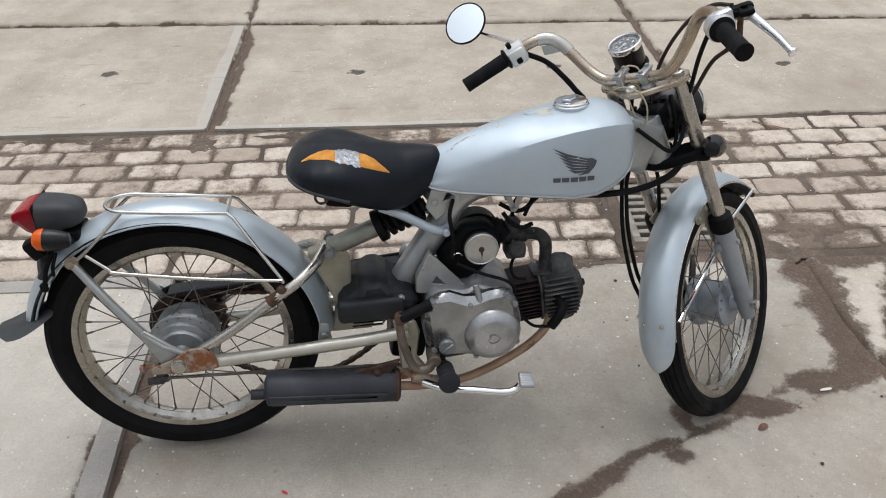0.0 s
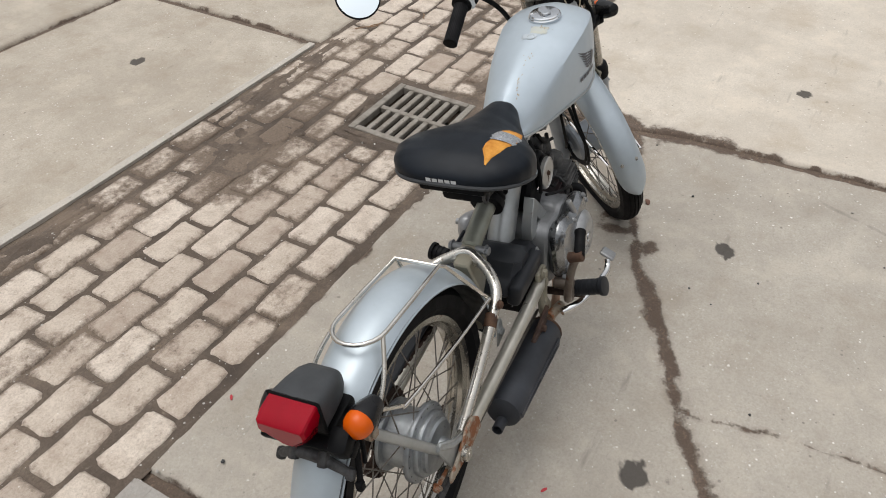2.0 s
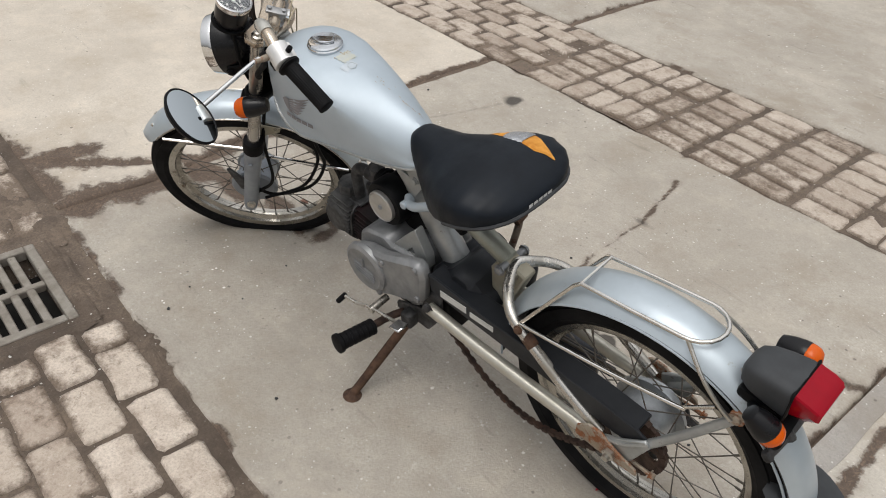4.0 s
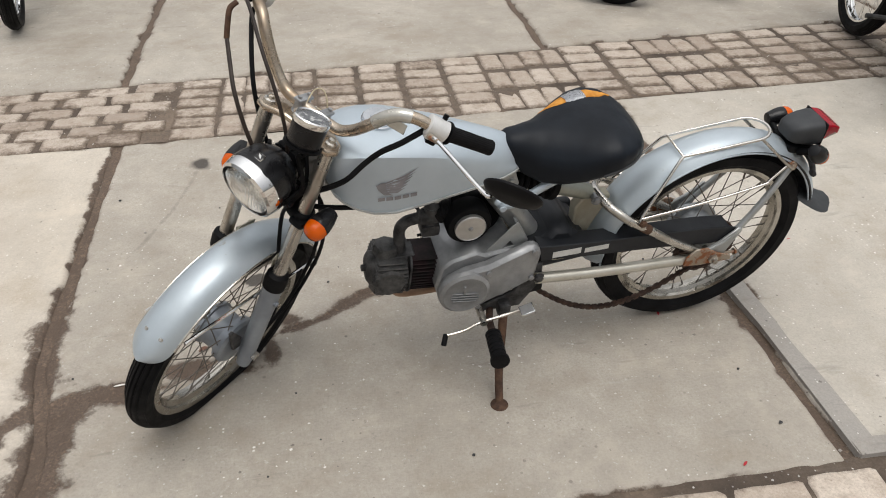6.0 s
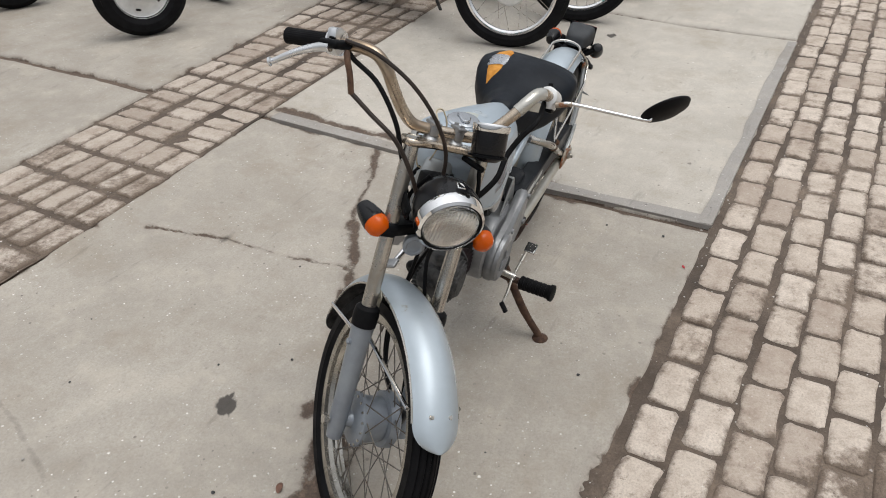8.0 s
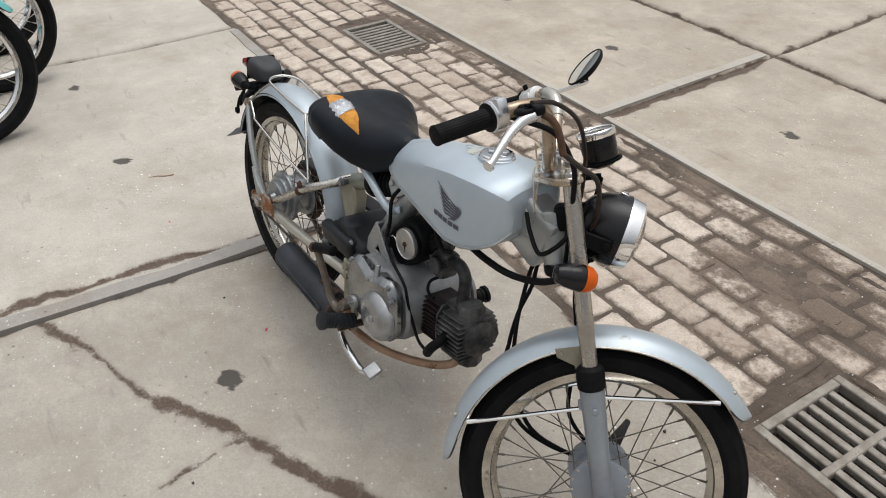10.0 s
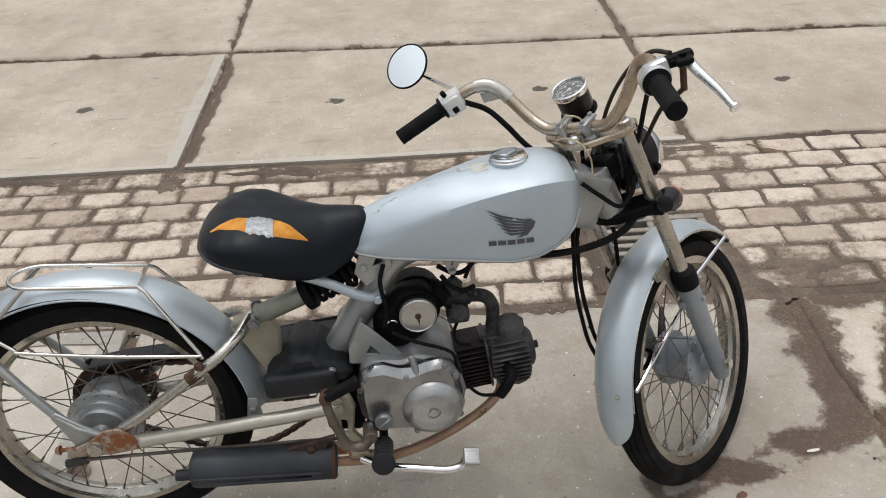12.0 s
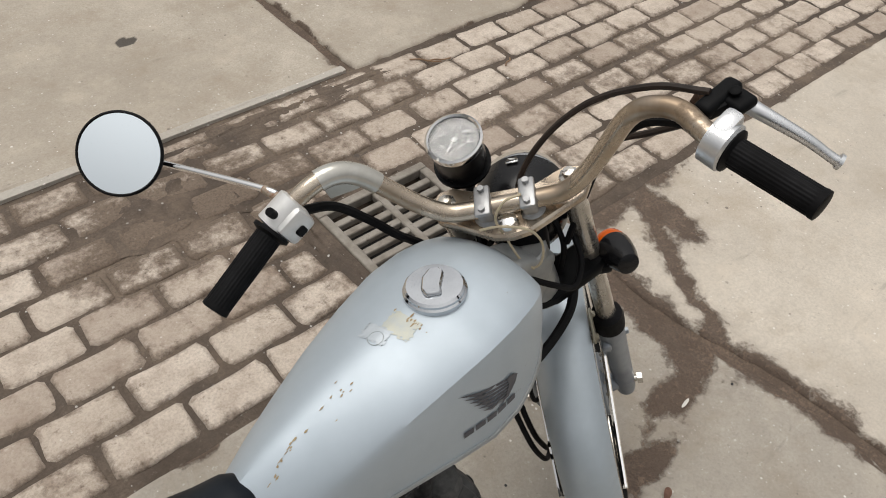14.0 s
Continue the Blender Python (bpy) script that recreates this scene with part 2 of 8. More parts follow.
clear_glass, nt_, b_ = make("headlamp_glass")
b_.inputs["Base Color"].default_value = (0.98, 0.985, 0.98, 1)
b_.inputs["Roughness"].default_value = 0.0
b_.inputs["Transmission Weight"].default_value = 1.0
b_.inputs["IOR"].default_value = 1.42
mirror_mat, nt_, b_ = make("mirror_glass")
b_.inputs["Base Color"].default_value = (0.84, 0.91, 0.95, 1)
b_.inputs["Metallic"].default_value = 1.0
b_.inputs["Roughness"].default_value = 0.02


def ground_mat(name, color, dark, spot, dirt_color):
    """Concrete or stone: mottled at several scales, with pale grit and with brown silt where the mesh carries it."""
    m, nt, b = make(name)
    v = nt.nodes.new("ShaderNodeNewGeometry").outputs["Position"]
    big = noise_tex(nt, v, 1.3, 6.0, 0.7)
    mid = noise_tex(nt, v, 11.0, 6.0, 0.7)
    fine = noise_tex(nt, v, 160.0, 3.0, 0.7)
    col = mixc(nt, ramp(nt, big, 0.36, 0.64), dark, color)
    col = mixc(nt, ramp(nt, mid, 0.35, 0.72, 0.0, 0.75), col, dark)
    col = mixc(nt, ramp(nt, fine, 0.40, 0.70, 0.0, 0.55), col, tuple(c * 0.8 for c in dark))
    worn = noise_tex(nt, v, 3.4, 7.0, 0.72)
    col = mixc(nt, ramp(nt, worn, 0.50, 0.66, 0.0, 0.55), col, (dark[0] * 0.80, dark[1] * 0.74, dark[2] * 0.66))
    col = mixc(nt, ramp(nt, worn, 0.47, 0.34, 0.0, 0.45), col, (color[0] * 1.04, color[1] * 1.01, color[2] * 0.97))
    pits = noise_tex(nt, v, 62.0, 5.0, 0.75)
    col = mixc(nt, ramp(nt, pits, 0.60, 0.72, 0.0, 0.5), col, tuple(c * 0.6 for c in dark))
    col = mixc(nt, ramp(nt, pits, 0.40, 0.28, 0.0, 0.4), col, spot)
    patchy = ramp(nt, noise_tex(nt, v, 2.1, 3.0), 0.36, 0.60, 0.1, 1.0)
    for sc, frac, size, tint, amount in ((95.0, 0.85, 0.28, (0.76, 0.74, 0.70), 0.9), (46.0, 0.95, 0.18, (0.80, 0.78, 0.74), 0.95), (70.0, 0.93, 0.28, (0.10, 0.085, 0.075), 0.7),
                                         (24.0, 0.975, 0.20, (0.06, 0.05, 0.045), 0.8)):
        vor = nt.nodes.new("ShaderNodeTexVoronoi")
        vor.inputs["Scale"].default_value = sc
        nt.links.new(v, vor.inputs["Vector"])
        cell = nt.nodes.new("ShaderNodeSeparateColor")
        nt.links.new(vor.outputs["Color"], cell.inputs[0])
        on = calc(nt, "GREATER_THAN", cell.outputs[0], frac)
        spread = calc(nt, "MULTIPLY", vor.outputs["Distance"], ramp(nt, cell.outputs[1], 0.0, 1.0, 0.7, 2.6))
        spread = calc(nt, "ADD", spread, calc(nt, "MULTIPLY", calc(nt, "SUBTRACT", fine, 0.5), 0.35))
        dot = ramp(nt, spread, size, size * 0.6)
        k = calc(nt, "MULTIPLY", calc(nt, "MULTIPLY", on, dot), patchy)
        col = mixc(nt, calc(nt, "MULTIPLY", k, amount), col, tint)
    long = nt.nodes.new("ShaderNodeMapping")
    long.inputs["Scale"].default_value = (3.2, 17.0, 1.0)
    nt.links.new(v, long.inputs["Vector"])
    scuff = noise_tex(nt, long.outputs[0], 1.0, 5.0, 0.6)
    col = mixc(nt, ramp(nt, scuff, 0.63, 0.72, 0.0, 0.42), col, tuple(c * 0.45 for c in dark))
    col = mixc(nt, ramp(nt, scuff, 0.36, 0.26, 0.0, 0.14), col, spot)
    a = nt.nodes.new("ShaderNodeAttribute")
    a.attribute_name = "silt"
    k = calc(nt, "ADD", a.outputs["Fac"], calc(nt, "MULTIPLY", calc(nt, "SUBTRACT", mid, 0.5), 1.5))
    k = calc(nt, "ADD", k, calc(nt, "MULTIPLY", calc(nt, "SUBTRACT", pits, 0.5), 0.75))
    k = calc(nt, "MULTIPLY", ramp(nt, k, 0.36, 0.62), ramp(nt, a.outputs["Fac"], 0.02, 0.15))
    dirt = mixc(nt, ramp(nt, fine, 0.36, 0.64), tuple(c * 1.25 for c in dirt_color), tuple(c * 0.6 for c in dirt_color))
    dirt = mixc(nt, ramp(nt, mid, 0.42, 0.62, 0.0, 0.75), dirt, tuple(c * 0.42 for c in dirt_color))
    dirt = mixc(nt, ramp(nt, pits, 0.56, 0.66, 0.0, 0.65), dirt, tuple(min(c * 2.2, 0.6) for c in dirt_color))
    k_silt = k
    col = mixc(nt, calc(nt, "MULTIPLY", k, 0.92), col, dirt)
    dust = calc(nt, "MULTIPLY", ramp(nt, a.outputs["Fac"], 0.0, 0.4), ramp(nt, mid, 0.42, 0.62, 0.05, 0.5))
    col = mixc(nt, dust, col, dirt_color)
    s = nt.nodes.new("ShaderNodeAttribute")
    s.attribute_name = "stain"
    col = mixc(nt, ramp(nt, calc(nt, "ADD", s.outputs["Fac"], calc(nt, "MULTIPLY", calc(nt, "SUBTRACT", mid, 0.5), 0.6)), 0.25, 0.7, 0.0, 0.9), col, (0.042, 0.036, 0.031))
    put_in(nt, b, "Base Color", col)
    put_in(nt, b, "Roughness", ramp(nt, mid, 0.3, 0.7, 0.92, 0.72))
    h = calc(nt, "ADD", calc(nt, "MULTIPLY", mid, 0.7), calc(nt, "MULTIPLY", fine, 0.6))
    h = calc(nt, "ADD", h, calc(nt, "MULTIPLY", calc(nt, "MULTIPLY", k_silt, pits), 3.0))
    bump(nt, b, h, 0.65, 0.005)
    return m


SILT = (0.122, 0.082, 0.058)
concrete_far = ground_mat("pale_concrete", (0.535, 0.48, 0.404), (0.365, 0.318, 0.258), (0.64, 0.60, 0.54), SILT)
concrete_mid = ground_mat("buff_concrete", (0.65, 0.588, 0.505), (0.485, 0.433, 0.366), (0.66, 0.63, 0.58), SILT)
concrete_back = ground_mat("pale_grey_concrete", (0.575, 0.533, 0.468), (0.43, 0.394, 0.342), (0.64, 0.62, 0.58), SILT)
concrete_near = ground_mat("grey_concrete", (0.49, 0.45, 0.39), (0.34, 0.306, 0.260), (0.64, 0.62, 0.58), SILT)
pale_cement = ground_mat("pale_trowelled_cement", (0.50, 0.465, 0.415), (0.42, 0.388, 0.342), (0.55, 0.52, 0.48), SILT)
cement = ground_mat("grey_cement_fillet", (0.385, 0.36, 0.33), (0.31, 0.29, 0.265), (0.45, 0.43, 0.40), SILT)
silt_mat = ground_mat("brown_silt", (0.225, 0.172, 0.13), (0.056, 0.040, 0.029), (0.32, 0.28, 0.23), SILT)


# hollows of the gutter where silt has washed over the bricks: x, y, half sizes, amount
HOLLOWS = ((0.46, 2.36, 0.29, 0.17, 1.15), (0.76, 2.28, 0.28, 0.13, 0.5), (1.27, 1.84, 0.20, 0.13, 0.55), (1.50, 1.79, 0.20, 0.06, 0.4), (0.62, 1.98, 0.12, 0.24, 0.5), (-2.05, 2.48, 0.40, 0.12, 0.5),
           (-0.2, 2.52, 0.5, 0.08, 0.5), (0.9, 2.53, 0.7, 0.07, 0.45), (-1.2, 2.54, 0.6, 0.07, 0.45), (-0.75, 2.2, 0.2, 0.12, 0.25))


def brick_material(name, tone, silted):
    """Pale worn pavers; silt creeps over their edges in a ragged line and smears some of them."""
    m, nt, b = make(name)
    v = nt.nodes.new("ShaderNodeNewGeometry").outputs["Position"]
    info = nt.nodes.new("ShaderNodeObjectInfo").outputs["Random"]
    isl = nt.nodes.new("ShaderNodeNewGeometry").outputs["Random Per Island"]
    rnd = calc(nt, "FRACT", calc(nt, "ADD", calc(nt, "MULTIPLY", info, 7.31), isl))
    r = nt.nodes.new("ShaderNodeValToRGB")
    r.color_ramp.elements[0].color = (0.42 * tone, 0.35 * tone, 0.29 * tone, 1)
    r.color_ramp.elements[1].color = (0.64 * tone, 0.56 * tone, 0.48 * tone, 1)
    e = r.color_ramp.elements.new(0.5)
    e.color = (0.54 * tone, 0.465 * tone, 0.39 * tone, 1)
    nt.links.new(rnd, r.inputs["Fac"])
    mid = noise_tex(nt, v, 16.0, 6.0, 0.7)
    rag = noise_tex(nt, v, 55.0, 5.0, 0.75)
    fine = noise_tex(nt, v, 170.0, 3.0, 0.7)
    col = mixc(nt, ramp(nt, mid, 0.42, 0.68, 0.0, 0.6), r.outputs["Color"], (0.30, 0.225, 0.17))
    col = mixc(nt, ramp(nt, fine, 0.42, 0.75, 0.0, 0.5), col, (0.25, 0.20, 0.155))
    col = mixc(nt, ramp(nt, rag, 0.60, 0.70, 0.0, 0.6), col, (0.20, 0.15, 0.11))
    col = mixc(nt, ramp(nt, rag, 0.40, 0.30, 0.0, 0.45), col, (0.64, 0.58, 0.51))
    a = nt.nodes.new("ShaderNodeAttribute")
    a.attribute_name = "edge"
    big = ramp(nt, noise_tex(nt, v, 2.6, 4.0, 0.65), 0.46, 0.74, silted, 0.8)
    k = calc(nt, "ADD", calc(nt, "MULTIPLY", a.outputs["Fac"], 0.52), big)
    k = calc(nt, "ADD", k, calc(nt, "MULTIPLY", calc(nt, "SUBTRACT", rag, 0.5), 1.6))
    k = calc(nt, "ADD", k, calc(nt, "MULTIPLY", calc(nt, "SUBTRACT", mid, 0.5), 1.2))
    vor = nt.nodes.new("ShaderNodeTexVoronoi")
    vor.inputs["Scale"].default_value = 90.0
    nt.links.new(v, vor.inputs["Vector"])
    cell = nt.nodes.new("ShaderNodeSeparateColor")
    nt.links.new(vor.outputs["Color"], cell.inputs[0])
    speck = calc(nt, "MULTIPLY", calc(nt, "GREATER_THAN", cell.outputs[0], 0.965), ramp(nt, vor.outputs["Distance"], 0.24, 0.14))
    col = mixc(nt, calc(nt, "MULTIPLY", speck, 0.55), col, (0.74, 0.71, 0.66))
    for hx, hy, rx, ry, amount in HOLLOWS:
        off = nt.nodes.new("ShaderNodeMapping")
        off.vector_type = "POINT"
        off.inputs["Location"].default_value = (-hx / rx, -hy / ry, 0.0)
        off.inputs["Scale"].default_value = (1.0 / rx, 1.0 / ry, 0.0)
        nt.links.new(v, off.inputs["Vector"])
        ln = nt.nodes.new("ShaderNodeVectorMath")
        ln.operation = "LENGTH"
        nt.links.new(off.outputs[0], ln.inputs[0])
        k = calc(nt, "ADD", k, ramp(nt, ln.outputs["Value"], 1.35, 0.35, 0.0, amount))
    k = ramp(nt, k, 0.16, 0.84)
    dirt = mixc(nt, ramp(nt, fine, 0.3, 0.7), (0.185, 0.138, 0.102), (0.098, 0.070, 0.050))
    col = mixc(nt, calc(nt, "MULTIPLY", k, 0.93), col, dirt)
    put_in(nt, b, "Base Color", col)
    put_in(nt, b, "Roughness", 0.9)
    h = calc(nt, "ADD", calc(nt, "MULTIPLY", mid, 0.8), calc(nt, "ADD", calc(nt, "MULTIPLY", rag, 0.8), calc(nt, "MULTIPLY", fine, 0.4)))
    bump(nt, b, h, 0.9, 0.006)
    return m


paver = brick_material("worn_paver", 1.06, -0.19)
dusty_paver = brick_material("dusty_brown_paver", 0.90, -0.06)
grate_iron = surface("worn_grate_iron", (0.32, 0.295, 0.258), (0.19, 0.165, 0.136), 0.6, 0.3, 20.0, 0.34, (0.13, 0.085, 0.055), 20.0, 0.3)
# near-black colour that puts in the shade of drain pit and wheel slots
hole_shade = surface("near_black_hole", (0.015, 0.014, 0.013), (0.01, 0.009, 0.008), 0.9, 0.0, 10.0)

# ---- mesh helpers ----


def mesh_of(name, bm, mat, angle=38.0):
    bm.normal_update()
    lim = radians(angle)
    for e in bm.edges:
        e.smooth = len(e.link_faces) == 2 and e.calc_face_angle(3.2) < lim
    for f in bm.faces:
        f.smooth = True
    me = bpy.data.meshes.new(name)
    bm.to_mesh(me)
    bm.free()
    me.materials.append(mat)
    return me


def part(name, bm, mat, parent=None, label="", angle=38.0):
    ob = new(name, mesh_of(name, bm, mat, angle))
    if parent is not None:
        ob.parent = parent
    if label:
        ob["label"] = label
    return ob


def V(*a):
    return Vector(a)


def curve(pts, per=6):
    """A smooth line through the points."""
    p = [Vector(q) for q in pts]
    p = [p[0] * 2 - p[1]] + p + [p[-1] * 2 - p[-2]]
    out = []
    for i in range(1, len(p) - 2):
        a, b, c, d = p[i - 1:i + 3]
        for k in range(per):
            t = k / per
            out.append(0.5 * ((2 * b) + (c - a) * t + (2 * a - 5 * b + 4 * c - d) * t * t + (3 * b - a - 3 * c + d) * t ** 3))
    out.append(p[-2])
    return out


def tube(bm, pts, r, n=10, caps=True, closed=False):
    pts = [Vector(q) for q in pts]
    m = len(pts)
    rad = r if isinstance(r, (list, tuple)) else [r] * m
    rings, up = [], None
    for i, q in enumerate(pts):
        if closed:
            d = (pts[(i + 1) % m] - pts[i - 1]).normalized()
        else:
            d = (pts[min(i + 1, m - 1)] - pts[max(i - 1, 0)]).normalized()
        if up is None:
            up = d.orthogonal().normalized()
        up = (up - d * up.dot(d)).normalized()
        side = d.cross(up)
        rings.append([bm.verts.new(q + (up * math.cos(2 * math.pi * k / n) + side * math.sin(2 * math.pi * k / n)) * rad[i]) for k in range(n)])
    for i in range(m if closed else m - 1):
        a, b = rings[i], rings[(i + 1) % m]
        for k in range(n):
            bm.faces.new((a[k], a[(k + 1) % n], b[(k + 1) % n], b[k]))
    if caps and not closed:
        bm.faces.new(rings[0][::-1])
        bm.faces.new(rings[-1])
    return bm


def lathe(bm, profile, n=32, m=None, caps=True):
    """Turn (radius, height) pairs round the z axis of the pose m."""
    m = m or Matrix()
    rings = []
    for r, z in profile:
        rings.append([bm.verts.new(m @ V(r * math.cos(2 * math.pi * k / n), r * math.sin(2 * math.pi * k / n), z)) for k in range(n)])
    for a, b in zip(rings, rings[1:]):
        for k in range(n):
            bm.faces.new((a[k], a[(k + 1) % n], b[(k + 1) % n], b[k]))
    if caps:
        bm.faces.new(rings[0][::-1])
        bm.faces.new(rings[-1])
    return bm


def along(a, b):
    """A pose at a with its z axis towards b."""
    a, b = Vector(a), Vector(b)
    return Matrix.Translation(a) @ (b - a).to_track_quat("Z", "Y").to_matrix().to_4x4()


def rod(bm, a, b, r, n=12, r2=None, bevel=0.0):
    L = (Vector(b) - Vector(a)).length
    r2 = r if r2 is None else r2
    e = bevel
    prof = [(r - e, 0), (r, e), (r2, L - e), (r2 - e, L)] if e else [(r, 0), (r2, L)]
    return lathe(bm, prof, n, along(a, b))


def block(bm, size, m=None, bevel=0.004, seg=2):
    b2 = bmesh.new()
    bmesh.ops.create_cube(b2, size=1.0)
    bmesh.ops.scale(b2, vec=size, verts=b2.verts)
    if bevel:
        bmesh.ops.bevel(b2, geom=b2.edges[:], offset=bevel, segments=seg, profile=0.5, affect="EDGES")
    join(bm, b2, m)
    return bm


def join(bm, other, m=None):
    idx = {}
    for v in other.verts:
        idx[v] = bm.verts.new((m @ v.co) if m else v.co)
    for f in other.faces:
        try:
            bm.faces.new([idx[v] for v in f.verts])
        except ValueError:
            pass
    other.free()


def plate(bm, outline, thick, m=None, bevel=0.0, holes=()):
    """A flat plate: outline in x, z; thickness along y, centred."""
    b2 = bmesh.new()
    if holes:
        vs = [b2.verts.new((x, 0, z)) for x, z in outline]
        es = [b2.edges.new((vs[i], vs[(i + 1) % len(vs)])) for i in range(len(vs))]
        for h in holes:
            hv = [b2.verts.new((x, 0, z)) for x, z in h]
            es += [b2.edges.new((hv[i], hv[(i + 1) % len(hv)])) for i in range(len(hv))]
        bmesh.ops.triangle_fill(b2, use_beauty=True, use_dissolve=False, edges=es)
    else:
        b2.faces.new([b2.verts.new((x, 0, z)) for x, z in outline])
    bmesh.ops.translate(b2, vec=(0, -thick / 2, 0), verts=b2.verts)
    r = bmesh.ops.extrude_face_region(b2, geom=b2.faces[:])
    bmesh.ops.translate(b2, vec=(0, thick, 0), verts=[g for g in r["geom"] if isinstance(g, bmesh.types.BMVert)])
    bmesh.ops.recalc_face_normals(b2, faces=b2.faces)
    if bevel:
        bmesh.ops.bevel(b2, geom=[e for e in b2.edges if e.calc_face_angle(0) > 0.6], offset=bevel, segments=1, affect="EDGES")
    join(bm, b2, m)
    return bm


def loft(bm, rings, caps=True):
    rs = [[bm.verts.new(p) for p in ring] for ring in rings]
    n = len(rs[0])
    for a, b in zip(rs, rs[1:]):
        for k in range(n):
            bm.faces.new((a[k], a[(k + 1) % n], b[(k + 1) % n], b[k]))
    if caps:
        bm.faces.new(rs[0][::-1])
        bm.faces.new(rs[-1])
    bmesh.ops.recalc_face_normals(bm, faces=bm.faces)
    return bm


def hexbolt(bm, at, towards, r=0.007, h=0.006):
    m = along(at, towards)
    lathe(bm, [(r * 1.35, 0), (r * 1.35, 0.0015)], 12, m)
    lathe(bm, [(r, 0.0015), (r, h), (r * 0.8, h + 0.001)], 6, m)
    return bm

# ---- ground ----


def lattice(x, y, scale, seed=0):
    """Smooth value noise, 0 to 1, on arrays."""
    x, y = np.asarray(x) * scale, np.asarray(y) * scale
    xi, yi = np.floor(x).astype(int), np.floor(y).astype(int)
    fx, fy = x - xi, y - yi
    fx, fy = fx * fx * (3 - 2 * fx), fy * fy * (3 - 2 * fy)

    def h(i, j):
        k = (i * 374761393 + j * 668265263 + seed * 974634777) & 0x7FFFFFFF
        k = ((k ^ (k >> 13)) * 1274126177) & 0x7FFFFFFF
        return ((k ^ (k >> 16)) & 0xFFFF) / 65535.0
    return (h(xi, yi) * (1 - fx) + h(xi + 1, yi) * fx) * (1 - fy) + (h(xi, yi + 1) * (1 - fx) + h(xi + 1, yi + 1) * fx) * fy


def level(x, y):
    """Height of the paving: it falls gently to the brick gutter, with a hollow where the front tyre stands."""
    x, y = np.asarray(x, float), np.asarray(y, float)
    z = 0.004 + 0.036 * np.clip(1.2 - y, 0, 2.2) + 0.012 * np.clip(-x, 0, 0.8)
    return z - 0.017 * np.exp(-((x - 0.87) ** 2 + (y - 1.22) ** 2) / 0.2 ** 2)


def zat(x, y):
    return float(level(x, y))


def to_line(x, y, pts):
    d = np.full(np.shape(x), 9.0)
    for (ax, ay), (bx, by) in zip(pts, pts[1:]):
        ux, uy = bx - ax, by - ay
        t = np.clip(((x - ax) * ux + (y - ay) * uy) / (ux * ux + uy * uy), 0, 1)
        d = np.minimum(d, np.hypot(x - ax - t * ux, y - ay - t * uy))
    return d


CRACKS = [
    ([(1.18, 1.262), (1.02, 1.240), (0.93, 1.212), (0.84, 1.164), (0.76, 1.122), (0.59, 1.05), (0.36, 0.92), (0.14, 0.80), (-0.09, 0.67), (-0.25, 0.58), (-0.43, 0.51), (-0.62, 0.42)], 0.005, 0.024),
    ([(0.11, 0.775), (0.13, 0.62), (0.14, 0.50), (0.165, 0.38), (0.20, 0.17), (0.24, 0.05)], 0.002, 0.010),
    ([(1.50, 1.73), (1.445, 1.58), (1.37, 1.47), (1.305, 1.33), (1.235, 1.245), (1.248, 1.18), (1.262, 1.09), (1.272, 0.94)], 0.016, 0.060),
    ([(1.215, 1.72), (1.212, 1.60), (1.175, 1.43), (1.16, 1.30), (1.19, 1.25)], 0.016, 0.075),
    ([(-0.68, 2.6), (-0.675, 3.1), (-0.70, 3.60)], 0.012, 0.030),
    ([(-0.695, -0.1), (-0.69, 0.5), (-0.682, 0.95), (-0.690, 1.12)], 0.007, 0.034),
    ([(1.255, 0.9), (1.275, 0.5), (1.28, -0.06)], 0.007, 0.020),
]
BLOBS = [(1.180, 1.40, 0.055, 0.18, 1.3), (1.20, 1.63, 0.07, 0.12, 1.2), (1.48, 1.63, 0.055, 0.12, 1.3), (1.18, 1.275, 0.085, 0.060, 1.5), (1.03, 1.236, 0.13, 0.038, 1.3), (1.34, 1.70, 0.20, 0.04, 1.0), (0.86, 1.172, 0.13, 0.034, 1.1), (1.40, 1.55, 0.05, 0.06, 0.7), (0.62, 1.03, 0.06, 0.03, 0.6),
         (1.258, 1.12, 0.036, 0.11, 1.2), (0.12, 0.78, 0.05, 0.022, 0.5), (0.68, 1.14, 0.022, 0.07, 0.75), (0.74, 1.19, 0.05, 0.018, 0.7), (-0.45, 0.50, 0.10, 0.025, 0.45), (1.45, 1.71, 0.30, 0.04, 0.7), (0.9, 1.71, 0.5, 0.02, 0.5)]
SPOTS = [(-2.14, 3.14), (-1.23, 3.12), (-0.165, 3.075), (0.685, 3.08), (1.68, 3.04), (2.5, 3.02), (0.73, 0.835), (-0.1, 0.82), (1.78, 0.8), (-1.45, 0.85), (-2.3, 0.83)]
STAINS = [(0.95, 0.13, 0.035, 0.045, 0.95), (-0.35, 3.0, 0.12, 0.03, 0.28), (0.75, 3.35, 0.16, 0.04, 0.25), (0.17, 0.33, 0.05, 0.02, 0.5), (0.22, 0.2, 0.02, 0.015, 0.6), (-1.0, 3.4, 0.1, 0.02, 0.3)]

# a tyre mark that curves across the joint
SKID = [(1.52, 1.28), (1.38, 1.14), (1.28, 1.00), (1.20, 0.82), (1.09, 0.61), (1.02, 0.43), (0.975, 0.25), (0.96, 0.17)]


